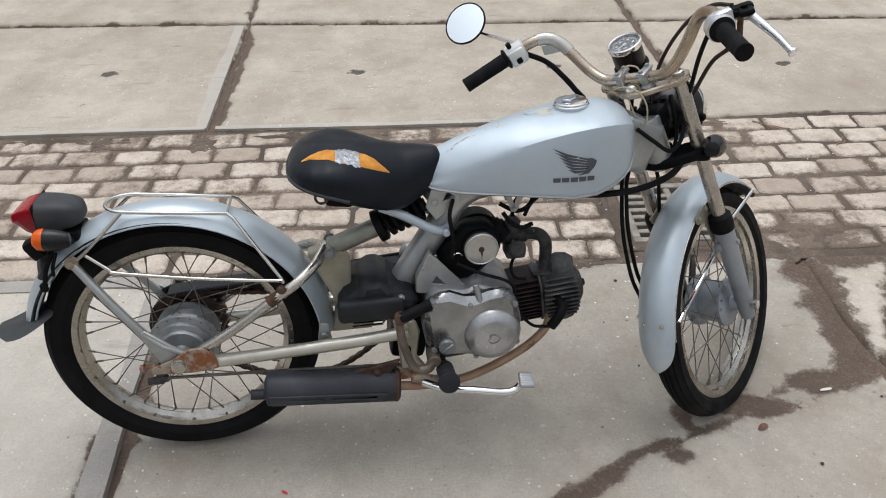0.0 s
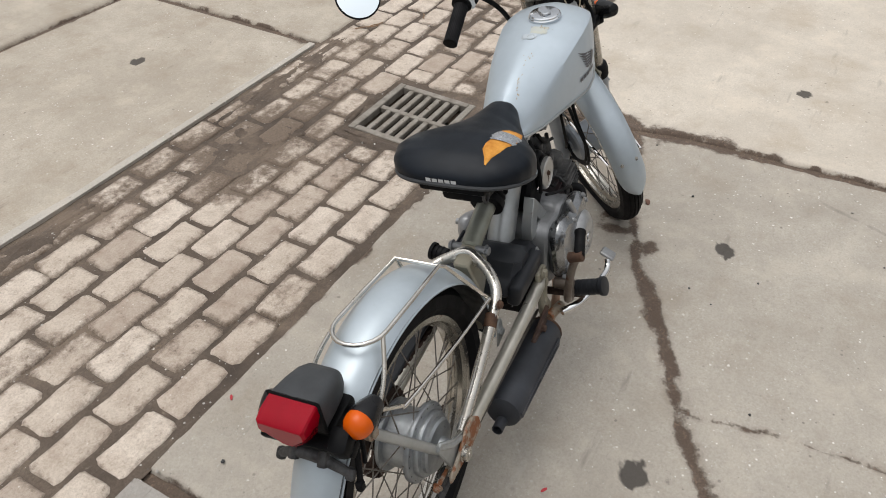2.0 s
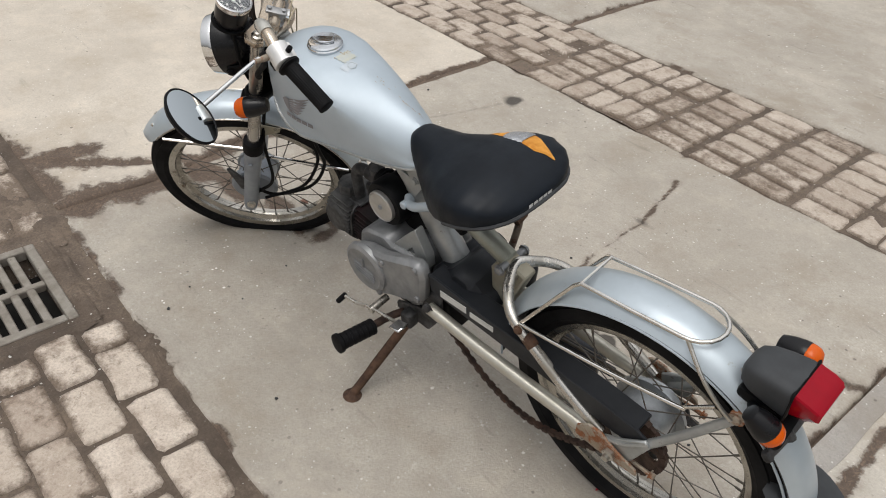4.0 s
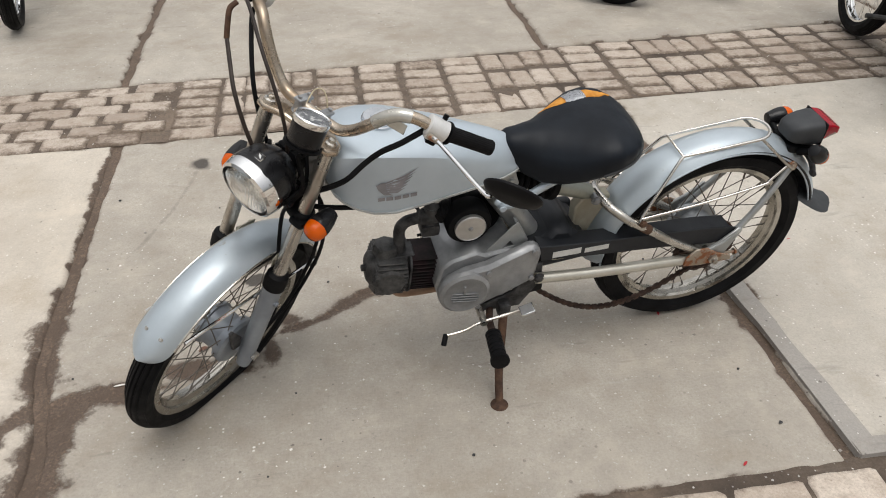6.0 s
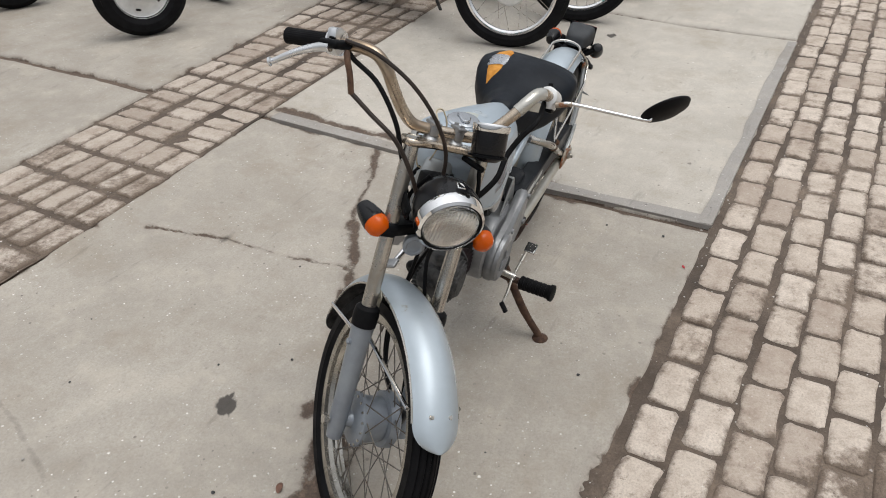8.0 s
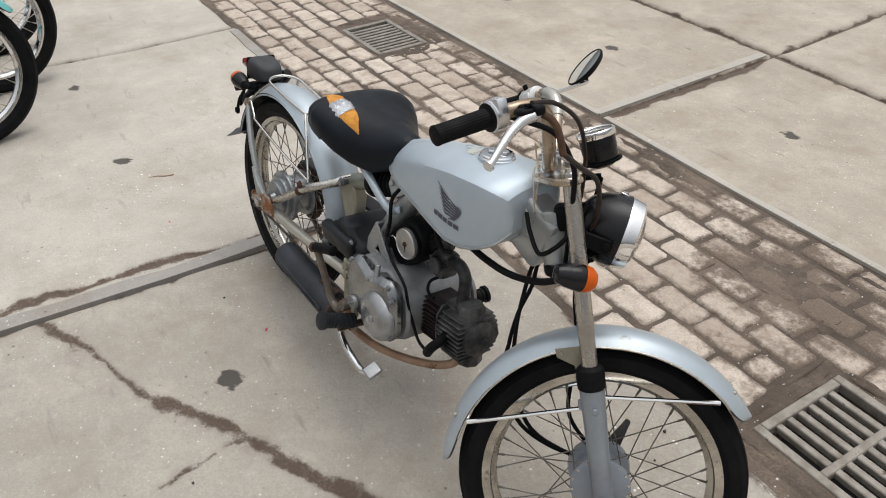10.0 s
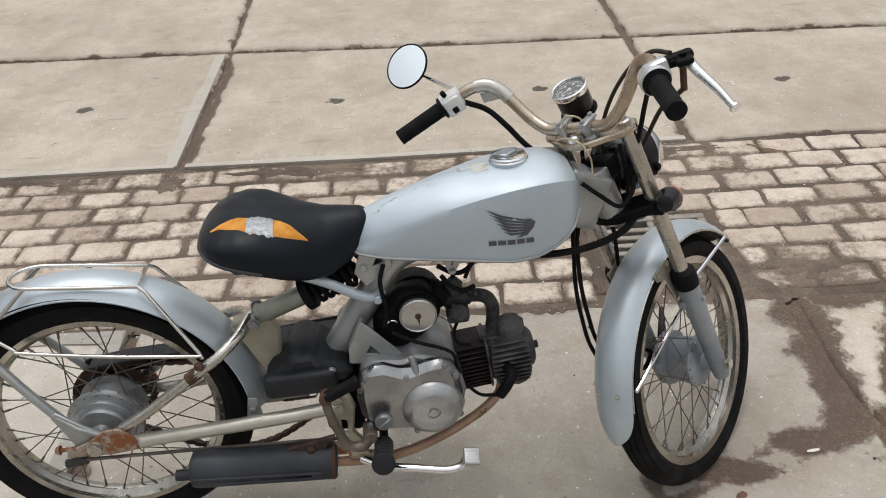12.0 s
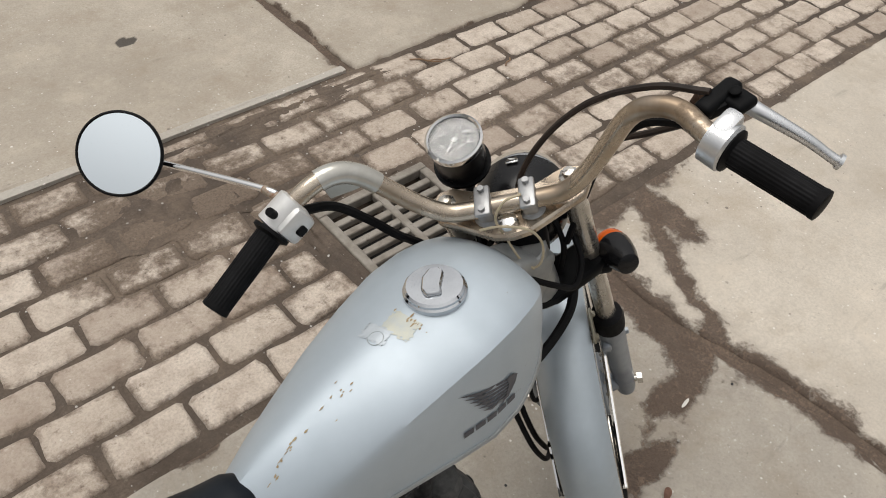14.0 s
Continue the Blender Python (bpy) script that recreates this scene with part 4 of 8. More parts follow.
RAKE, STEER, BAR_TURN = radians(22), radians(44.3), radians(42)
AXIS = Matrix.Translation((0.963, 0.003, 0.74)) @ Matrix.Rotation(-RAKE, 4, "Y")
HEAD = AXIS @ Matrix.Rotation(STEER, 4, "Z")
BARS = AXIS @ Matrix.Rotation(BAR_TURN, 4, "Z")


def front(name, bm, mat, parent=None, label="", angle=38.0):
    """A part that turns with the fork; built round the steering axis, z up along it, x ahead."""
    bm.transform(HEAD)
    return part(name, bm, mat, parent or bike, label, angle)


def upper(name, bm, mat, parent=None, label="", angle=38.0):
    """A part of the handlebar, which sits slightly askew on the fork."""
    bm.transform(BARS)
    return part(name, bm, mat, parent or bike, label, angle)


def turned(bm, at):
    """Turn a mesh built round the z axis so that its axis lies along y, at the given centre."""
    bm.transform(Matrix.Translation(at) @ Matrix.Rotation(radians(-90), 4, "X"))
    return bm


def ring_profile(bm, prof, n=72):
    """Turn a closed (radius, y) outline round the y axis."""
    rings = []
    for k in range(n):
        a = 2 * math.pi * k / n
        rings.append([bm.verts.new((r * math.cos(a), y, r * math.sin(a))) for r, y in prof])
    m = len(prof)
    for k in range(n):
        a, b = rings[k], rings[(k + 1) % n]
        for i in range(m):
            bm.faces.new((a[i], a[(i + 1) % m], b[(i + 1) % m], b[i]))
    bmesh.ops.recalc_face_normals(bm, faces=bm.faces)
    return bm


def tyre_outline(R, half, ribs):
    prof = []
    bead = R - half * 1.75
    prof += [(bead, -half * 0.62), (bead + 0.006, -half * 0.72), (bead + half * 0.55, -half * 0.98), (R - half * 0.55, -half * 0.98)]
    n = 4 * ribs + 1
    for k in range(n):
        t = -1 + 2 * k / (n - 1)
        y = t * half * 0.86
        r = R - 0.55 * half * t * t * abs(t) ** 0.4
        if k % 4 == 0 and 0 < k < n - 1:
            r -= 0.004
        prof.append((r, y))
    prof += [(R - half * 0.55, half * 0.98), (bead + half * 0.55, half * 0.98), (bead + 0.006, half * 0.72), (bead, half * 0.62), (bead - 0.004, 0)]
    return prof


def wheel(name, c, R, half, place, hub_prof, rim_mat, hub_mat, spoke_mat, label, ribs=5, count=36, flange=0.046, flange_y=0.03, parent=None):
    """A spoked wheel: rim with tyre, hub and single spokes."""
    rr = R - half * 1.75
    bm = ring_profile(bmesh.new(), [(rr + 0.007, -0.023), (rr + 0.007, -0.019), (rr - 0.004, -0.0175), (rr - 0.006, -0.012), (rr - 0.014, -0.006), (rr - 0.016, 0), (rr - 0.014, 0.006),
                                   (rr - 0.006, 0.012), (rr - 0.004, 0.0175), (rr + 0.007, 0.019), (rr + 0.007, 0.023), (rr - 0.0085, 0.0215), (rr - 0.010, 0.013), (rr - 0.019, 0.006), (rr - 0.0205, 0), (rr - 0.019, -0.006), (rr - 0.010, -0.013), (rr - 0.0085, -0.0215)])
    bm.transform(Matrix.Translation(c))
    rim = place(name, bm, rim_mat, parent, label)
    bm = ring_profile(bmesh.new(), tyre_outline(R, half, ribs))
    bm.transform(Matrix.Translation(c))
    place("tyre", bm, tyre_rubber, rim, "dusty black tyre", 30)
    bm = lathe(bmesh.new(), hub_prof, 40)
    place("hub", turned(bm, c), hub_mat, rim)
    for i in range(count):
        a = 2 * math.pi * (i + 0.25) / count
        side = 1 if i % 2 else -1
        off = (1 if (i // 2) % 2 else -1) * radians(46)
        p = V(flange * math.cos(a + off), side * flange_y, flange * math.sin(a + off))
        q = V((rr - 0.017) * math.cos(a), side * 0.004, (rr - 0.017) * math.sin(a))
        bm = bmesh.new()
        rod(bm, p, q, 0.0013, 5)
        rod(bm, q + (p - q).normalized() * 0.016, q, 0.0024, 5)
        bm.transform(Matrix.Translation(c))
        place("spoke", bm, spoke_mat, rim)
    return rim


def on_bike(name, bm, mat, parent=None, label="", angle=38.0):
    return part(name, bm, mat, parent or bike, label, angle)


RW = V(0.012, 0.008, 0.277)
FW = V(0.031, -0.003, -0.582)
rear_rim = wheel("rear_wheel", RW, 0.281, 0.034, on_bike,
                 [(0.016, -0.080), (0.020, -0.066), (0.046, -0.063), (0.050, -0.059), (0.050, -0.052), (0.058, -0.050), (0.060, -0.047), (0.060, -0.040), (0.071, -0.038), (0.073, -0.035), (0.073, -0.028), (0.056, -0.026), (0.054, 0.022), (0.066, 0.023), (0.066, 0.030), (0.04, 0.032), (0.03, 0.05), (0.016, 0.052)],
                 rim_metal, hub_grey, spoke_metal, "dull spoked rear wheel", flange=0.066, flange_y=0.032)
front_rim = wheel("front_wheel", FW, 0.270, 0.031, front,
                  [(0.014, -0.060), (0.018, -0.044), (0.05, -0.040), (0.056, -0.036), (0.056, -0.028), (0.050, -0.026), (0.046, 0.02), (0.058, 0.022), (0.060, 0.040), (0.054, 0.046), (0.02, 0.05), (0.014, 0.062)],
                  rim_metal, fork_grey, spoke_metal, "rust-flecked spoked front wheel turned to one side", flange=0.052, flange_y=0.032)
# brake backing plate ribs and lever
bm = bmesh.new()
for k in range(16):
    a = 2 * math.pi * k / 16
    rod(bm, V(0.052 * math.cos(a), -0.041, 0.052 * math.sin(a)), V(0.052 * math.cos(a), -0.0385, 0.052 * math.sin(a)), 0.0028, 8)
bm.transform(Matrix.Translation(FW))
front("hub_rivet_ring", bm, chrome_worn, front_rim)
bm = bmesh.new()
plate(bm, [(-0.012, -0.015), (0.012, -0.015), (0.05, 0.062), (0.042, 0.068), (-0.004, 0.02)], 0.008, Matrix.Translation(FW + V(0.02, 0.056, 0.02)), 0.002)
front("brake_arm", bm, iron, front_rim)

# rear sprocket with teeth
bm = bmesh.new()
out = []
for k in range(74):
    a = 2 * math.pi * k / 74
    r = 0.083 if k % 2 else 0.077
    out.append((r * math.cos(a), r * math.sin(a)))
holes = [[(0.058 * math.cos(b) + 0.013 * math.cos(t), 0.058 * math.sin(b) + 0.013 * math.sin(t)) for t in (0, 1.05, 2.1, 3.14, 4.19, 5.24)] for b in (0, 1.57, 3.14, 4.71)]
plate(bm, out, 0.005, Matrix.Translation(RW + V(0, 0.047, 0)), 0, holes)
part("sprocket", bm, dark_rust, rear_rim, "rusty rear sprocket")

# axle, nuts and adjusters
bm = bmesh.new()
rod(bm, RW + V(0, -0.122, 0), RW + V(0, 0.110, 0), 0.007, 12)
lathe(bm, [(0.016, 0), (0.016, 0.002), (0.0135, 0.002), (0.0135, 0.010), (0.009, 0.012)], 12, along(RW + V(0, -0.1085, 0), RW + V(0, -0.2, 0)))
lathe(bm, [(0.013, 0), (0.013, 0.009), (0.009, 0.011)], 6, along(RW + V(0, 0.0915, 0), RW + V(0, 0.2, 0)))
part("rear_axle", bm, chrome_worn, bike)
bm = bmesh.new()
rod(bm, FW + V(0, -0.098, 0), FW + V(0, 0.098, 0), 0.006, 12)
lathe(bm, [(0.011, 0), (0.011, 0.009)], 6, along(FW + V(0, -0.094, 0), FW + V(0, -0.2, 0)))
lathe(bm, [(0.011, 0), (0.011, 0.009)], 6, along(FW + V(0, 0.094, 0), FW + V(0, 0.2, 0)))
front("front_axle", bm, chrome_worn)


def narrowing(t, taper):
    return 1 - taper * max(0.0, (t - 0.35) / 0.65)


def mudguard(c, r, a0, a1, half, depth, place, name, label, tip0=0.05, tip1=0.05, n=56, taper=0.0):
    """A rolled steel guard round the wheel centre c, between two angles (degrees from ahead, upwards)."""
    bm = bmesh.new()
    rings = []
    for k in range(n + 1):
        t = 0.5 - 0.5 * math.cos(math.pi * k / n)
        a = radians(a0 + (a1 - a0) * t)
        arc = abs(radians(a1 - a0)) * r
        e0, e1 = t * arc / tip0, (1 - t) * arc / tip1
        w = half * narrowing(t, taper) * max(0.02, 1 - max(0, 1 - min(e0, e1)) ** 2.6) ** 0.5
        ring = []
        cross = 13
        for i in range(cross):
            s = -1 + 2 * i / (cross - 1)
            ring.append((r - depth * abs(s) ** 2.6 * (w / half), s * w))
        inner = [(q - 0.0035, y * 0.965) for q, y in reversed(ring)]
        rings.append([c + V(q * math.cos(a), y, q * math.sin(a)) for q, y in ring + inner])
    loft(bm, rings)
    for f in bm.faces:
        out = f.calc_center_median() - c
        if out.x * f.normal.x + out.z * f.normal.z < -0.1 * math.hypot(out.x, out.z):
            f.material_index = 1
    ob = place(name, bm, guard_silver, None, label, 50)
    ob.data.materials.append(iron)
    return ob


rear_guard = mudguard(RW, 0.313, -3, 166, 0.056, 0.026, on_bike, "rear_mudguard", "silver-painted rear mudguard", 0.03, 0.05, taper=0.34)
front_guard = mudguard(FW, 0.301, 21, 169, 0.0465, 0.023, front, "front_mudguard", "silver front mudguard with rust along its edge", 0.06, 0.085, taper=0.15)
# rolled rims
for c, r, a0, a1, half, depth, place, owner, m in ((RW, 0.286, -1, 160, 0.0555, 0, on_bike, rear_guard, silver), (FW, 0.2775, 31, 156, 0.0462, 0, front, front_guard, chrome_worn)):
    for s in (-1, 1):
        bm = bmesh.new()
        tube(bm, [c + V(r * math.cos(radians(a0 + (a1 - a0) * k / 40)), s * half * narrowing(k / 41, 0.34 if owner is rear_guard else 0.16), r * math.sin(radians(a0 + (a1 - a0) * k / 40))) for k in range(41)], 0.0024, 6)
        place("rolled_edge", bm, m, owner)
# bolts and stays of the front guard
for s in (-1, 1):
    bm = bmesh.new()
    a = radians(33)
    hexbolt(bm, FW + V(0.2965 * math.cos(a), s * 0.018, 0.2965 * math.sin(a)), FW + V(0.4 * math.cos(a), s * 0.018, 0.4 * math.sin(a)), 0.004, 0.004)
    front("guard_bolt", bm, chrome_worn, front_guard)
    bm = bmesh.new()
    a = radians(149)
    hexbolt(bm, FW + V(0.2965 * math.cos(a), s * 0.02, 0.299 * math.sin(a)), FW + V(0.4 * math.cos(a), s * 0.02, 0.4 * math.sin(a)), 0.004, 0.004)
    front("guard_bolt", bm, chrome_worn, front_guard)
    bm = bmesh.new()
    p0 = FW + V(0.272 * math.cos(radians(36)), s * 0.052, 0.272 * math.sin(radians(36)))
    p1 = V(0.036, s * 0.056, -0.395)
    p2 = V(0.018, s * 0.056, -0.415)
    p3 = FW + V(0.275 * math.cos(radians(147)), s * 0.047, 0.275 * math.sin(radians(147)))
    tube(bm, [p0, p1], 0.0042, 8)
    tube(bm, [p2, p3], 0.0042, 8)
    tube(bm, [p1, p2], 0.004, 8)
    front("guard_stay", bm, chrome, front_guard, "bright steel mudguard stay")
    bm = bmesh.new()
    plate(bm, [(-0.024, 0.004), (0.026, 0.006), (0.036, -0.004), (0.030, -0.03), (0.034, -0.085), (0.018, -0.09), (0.008, -0.03), (-0.022, -0.012)], 0.0035, Matrix.Translation((0.0, s * 0.0515, -0.305)), 0.001)
    hexbolt(bm, V(-0.014, s * 0.0535, -0.309), V(-0.014, s * 0.2, -0.309), 0.005, 0.004)
    hexbolt(bm, V(0.024, s * 0.0535, -0.309), V(0.024, s * 0.2, -0.309), 0.005, 0.004)
    front("guard_bracket", bm, beige_steel, front_guard, "rusty mudguard bracket")

# mud flap behind the rear guard
bm = bmesh.new()
rings = []
for k in range(9):
    t = k / 8
    x = -0.222 - 0.125 * t
    z = 0.394 - 0.036 * math.sin(t * 1.6) - 0.010 * t
    w = 0.046 + 0.022 * math.sin(math.pi * min(1, t * 1.1)) - 0.022 * max(0, t - 0.8) * 5
    w = max(w, 0.022)
    rings.append([(x, -w, z - 0.010), (x, -w * 0.5, z), (x, w * 0.5, z), (x, w, z - 0.010), (x, w * 0.5, z - 0.005), (x, -w * 0.5, z - 0.005)])
loft(bm, rings)
bm.transform(Matrix.Translation((0, 0.008, 0)))
part("mud_flap", bm, plastic_grey, bike, "grey rubber mud flap")

# ---- frame, swing arm and rear stays ----
bm = bmesh.new()
rod(bm, V(0.985, 0, 0.685), V(1.03, 0, 0.575), 0.027, 20, None, 0.003)
part("head_tube", bm, silver_dull, bike)
bm = bmesh.new()
tube(bm, curve([(0.99, 0, 0.625), (0.86, 0, 0.60), (0.70, 0, 0.578), (0.61, 0, 0.555), (0.55, 0, 0.475), (0.475, 0, 0.365)]), 0.029, 18)
part("backbone", bm, silver_dull, bike)
bm = bmesh.new()
block(bm, (0.085, 0.056, 0.11), pose(0.962, 0, 0.632, 0, 22, 0), 0.010, 3)
block(bm, (0.05, 0.062, 0.03), pose(0.945, 0, 0.660, 0, 22, 0), 0.006, 2)
part("head_gusset", bm, silver_dull, bike, "pressed steel frame gusset in dull silver")
for s in (-1, 1):
    bm = bmesh.new()
    plate(bm, [(0.534, 0.452), (0.545, 0.442), (0.602, 0.374), (0.598, 0.362), (0.584, 0.356), (0.503, 0.366), (0.506, 0.398)], 0.004, Matrix.Translation((0, s * 0.061, 0)), 0.001,
          [[(0.532, 0.385), (0.560, 0.380), (0.543, 0.402)]])
    plate(bm, [(0.530, 0.455), (0.536, 0.452), (0.508, 0.396), (0.505, 0.366), (0.499, 0.368), (0.501, 0.400)], 0.022, Matrix.Translation((0, s * 0.052, 0)), 0.001)
    hexbolt(bm, V(0.590, s * 0.063, 0.367), V(0.590, s * 0.2, 0.367), 0.0065, 0.005)
    part("engine_plate", bm, silver_dull, bike, "triangular engine mounting plate")
    bm = bmesh.new()
    plate(bm, [(0.60, 0.59), (0.545, 0.59), (0.53, 0.545), (0.55, 0.515), (0.60, 0.55)], 0.004, Matrix.Translation((0, s * 0.034, 0)), 0.001, [[(0.575, 0.575), (0.59, 0.562), (0.565, 0.556)]])
    hexbolt(bm, V(0.548, s * 0.036, 0.555), V(0.548, s * 0.2, 0.555), 0.007, 0.005)
    part("seat_plate", bm, silver_dull, bike)
    bm = bmesh.new()
    tube(bm, curve([(0.440, s * 0.052, 0.562), (0.485, s * 0.054, 0.540), (0.536, s * 0.050, 0.505), (0.562, s * 0.043, 0.494), (0.576, s * 0.030, 0.498)]), 0.0095, 12)
    rod(bm, V(0.568, s * 0.028, 0.494), V(0.568, s * 0.058, 0.494), 0.0085, 12, None, 0.002)
    part("seat_stay", bm, silver, bike, "silver tube stay under the seat")
    bm = bmesh.new()
    plate(bm, [(0.69, 0.56), (0.735, 0.555), (0.715, 0.515), (0.705, 0.515)], 0.003, Matrix.Translation((0, s * 0.028, 0)), 0.0005, [[(0.705, 0.55), (0.718, 0.549), (0.711, 0.531)]])
    hexbolt(bm, V(0.711, s * 0.03, 0.522), V(0.711, s * 0.1, 0.522), 0.005, 0.004)
    part("carburettor_bracket", bm, silver_dull, bike)

    # swing arm
    bm = bmesh.new()
    tube(bm, curve([(0.035, s * 0.083, 0.265), (0.2, s * 0.086, 0.272), (0.35, s * 0.088, 0.280), (0.475, s * 0.088, 0.290)], 4), [0.0135] * 13, 14)
    part("swing_arm", bm, arm_steel, bike, "cream-tarnished swing arm tube")
    bm = bmesh.new()
    plate(bm, [(-0.056, -0.016), (-0.052, 0.000), (-0.012, 0.014), (0.024, 0.036), (0.052, 0.036), (0.074, 0.012), (0.076, -0.016), (0.03, -0.021)], 0.006, Matrix.Translation((0.012, s * 0.0985, 0.277)), 0.002)
    part("axle_bracket", bm, rust_steel, bike, "heavily rusted axle bracket")
    bm = bmesh.new()
    tube(bm, curve([(0.045, s * 0.084, 0.290), (0.13, s * 0.085, 0.340), (0.215, s * 0.085, 0.398), (0.265, s * 0.078, 0.428), (0.302, s * 0.045, 0.447), (0.315, s * 0.012, 0.452)], 5), 0.0105, 12)
    part("upper_stay", bm, chrome_worn, bike, "rust-spotted upper frame tube")
    bm = bmesh.new()
    lathe(bm, [(0.011, 0), (0.0122, 0.002), (0.0122, 0.024), (0.011, 0.026)], 14, along(V(0.205, s * 0.085, 0.392), V(0.265, s * 0.078, 0.428)))
    hexbolt(bm, V(0.234, s * 0.095, 0.425), V(0.234, s * 0.2, 0.44), 0.007, 0.006)
    part("stay_clamp", bm, rusty, bike, "rusty clamp")
    bm = bmesh.new()
    tube(bm, curve([(0.012, s * 0.085, 0.285), (-0.035, s * 0.083, 0.335), (-0.09, s * 0.074, 0.415), (-0.142, s * 0.056, 0.492), (-0.152, s * 0.05, 0.508)], 5), 0.0085, 10)
    plate(bm, [(-0.052, 0.352), (-0.040, 0.362), (0.002, 0.322), (0.036, 0.300), (0.030, 0.274), (-0.012, 0.268), (-0.024, 0.280)], 0.007, Matrix.Translation((0, s * 0.0905, 0)), 0.002)
    tube(bm, [(-0.048, s * 0.090, 0.356), (-0.010, s * 0.094, 0.320), (0.026, s * 0.094, 0.300)], 0.005, 8)
    part("rear_stay", bm, silver_dull, bike, "dull silver rear stay with a flat gusset")
    bm = bmesh.new()
    rod(bm, V(-0.065, s * 0.083, 0.268), V(0.06, s * 0.083, 0.268), 0.004, 8)
    hexbolt(bm, V(-0.06, s * 0.083, 0.268), V(-0.2, s * 0.083, 0.268), 0.007, 0.008)
    part("chain_adjuster", bm, rust_steel, bike)

bm = bmesh.new()
tube(bm, curve([(0.302, -0.045, 0.447), (0.322, 0, 0.462), (0.302, 0.045, 0.447)], 6), 0.0105, 12)
part("stay_arch", bm, chrome_worn, bike)
bm = bmesh.new()
plate(bm, [(0.285, 0.455), (0.345, 0.475), (0.372, 0.43), (0.365, 0.30), (0.41, 0.285), (0.405, 0.262), (0.315, 0.262), (0.335, 0.33)], 0.034, Matrix.Translation((0, 0, 0)), 0.004)
part("shock_bracket", bm, beige_steel, bike, "faded cream shock absorber bracket")
bm = bmesh.new()
plate(bm, [(0.285, 0.258), (0.318, 0.268), (0.314, 0.312), (0.296, 0.314)], 0.004, Matrix.Translation((0, -0.057, 0)), 0.001)
hexbolt(bm, V(0.302, -0.059, 0.287), V(0.302, -0.2, 0.287), 0.008, 0.006)
part("guard_lug", bm, silver_dull, bike)
# shock absorber
bm = bmesh.new()
rod(bm, V(0.335, 0, 0.460), V(0.450, 0, 0.502), 0.0195, 20, None, 0.004)
part("shock_absorber", bm, olive_steel, bike, "olive-tarnished shock absorber body")
m = along(V(0.430, 0, 0.495), V(0.545, 0, 0.541))
bm = lathe(bmesh.new(), [(0.020, 0.0), (0.034, 0.001), (0.034, 0.016), (0.030, 0.019), (0.016, 0.020), (0.014, 0.112)], 24, m)
boot = part("shock_boot", bm, rubber, bike, "black rubber collar of the shock absorber")
coil = [m @ V(0.0265 * math.cos(2 * math.pi * k / 14), 0.0265 * math.sin(2 * math.pi * k / 14), 0.020 + 0.088 * k / 77) for k in range(78)]
part("spring", tube(bmesh.new(), coil, 0.0052, 8), rubber, boot, "black coil spring")
bm = bmesh.new()
rod(bm, V(0.333, -0.034, 0.462), V(0.333, 0.034, 0.462), 0.008, 12)
hexbolt(bm, V(0.333, -0.034, 0.462), V(0.333, -0.1, 0.462), 0.009, 0.007)
hexbolt(bm, V(0.333, 0.034, 0.462), V(0.333, 0.1, 0.462), 0.009, 0.007)
part("shock_bolt", bm, alloy_grey, bike)

# ---- carrier rack ----
bm = bmesh.new()
RY = 0.006
loop = [(0.148, RY - 0.041, 0.570), (0.05, RY - 0.043, 0.582), (-0.035, RY - 0.043, 0.592)]
loop += [(-0.035 - 0.046 * math.sin(a), RY - 0.043 * math.cos(a), 0.592 + 0.004 * math.sin(a)) for a in (0.3, 0.6, 0.95, 1.25, 1.57, 1.9, 2.2, 2.55, 2.85)]
loop += [(-0.035, RY + 0.043, 0.592), (0.05, RY + 0.043, 0.582), (0.148, RY + 0.041, 0.570)]
tube(bm, loop, 0.0037, 10, closed=True)
rack = part("carrier_rack", bm, rack_chrome, bike, "thin chromed wire carrier rack with rust specks")
for s in (-1, 1):
    bm = bmesh.new()
    tube(bm, [(0.148, RY + s * 0.041, 0.570), (0.158, RY + s * 0.046, 0.562), (0.234, RY + s * 0.078, 0.438), (0.238, RY + s * 0.082, 0.428)], 0.0037, 10)
    part("rack_leg", bm, rack_chrome, rack)
    bm = bmesh.new()
    tube(bm, curve([(0.236, RY + s * 0.082, 0.434), (0.08, RY + s * 0.080, 0.456), (-0.066, RY + s * 0.075, 0.482), (-0.082, RY + s * 0.072, 0.490), (-0.120, RY + s * 0.064, 0.520)], 5), 0.0036, 10)
    part("rack_side_bar", bm, rack_chrome, rack)
    bm = bmesh.new()
    tube(bm, curve([(-0.045, RY + s * 0.042, 0.591), (-0.085, RY + s * 0.058, 0.556), (-0.122, RY + s * 0.062, 0.524), (-0.146, RY + s * 0.060, 0.506)], 5), 0.0036, 10)
    part("rack_rear_leg", bm, chrome_worn, rack)

# ---- fuel tank ----
TX = [0.530, 0.545, 0.565, 0.600, 0.650, 0.700, 0.760, 0.815, 0.860, 0.895, 0.920, 0.937, 0.945]
TT = [0.634, 0.647, 0.658, 0.673, 0.689, 0.702, 0.714, 0.722, 0.726, 0.725, 0.720, 0.708, 0.690]
TC = [0.024, 0.038, 0.048, 0.059, 0.070, 0.079, 0.088, 0.094, 0.093, 0.087, 0.078, 0.064, 0.046]
ZC = [0.599, 0.602, 0.609, 0.623, 0.644, 0.664, 0.682, 0.695, 0.700, 0.700, 0.697, 0.690, 0.678]
TB = [0.030, 0.044, 0.052, 0.062, 0.073, 0.082, 0.092, 0.099, 0.097, 0.090, 0.080, 0.067, 0.052]
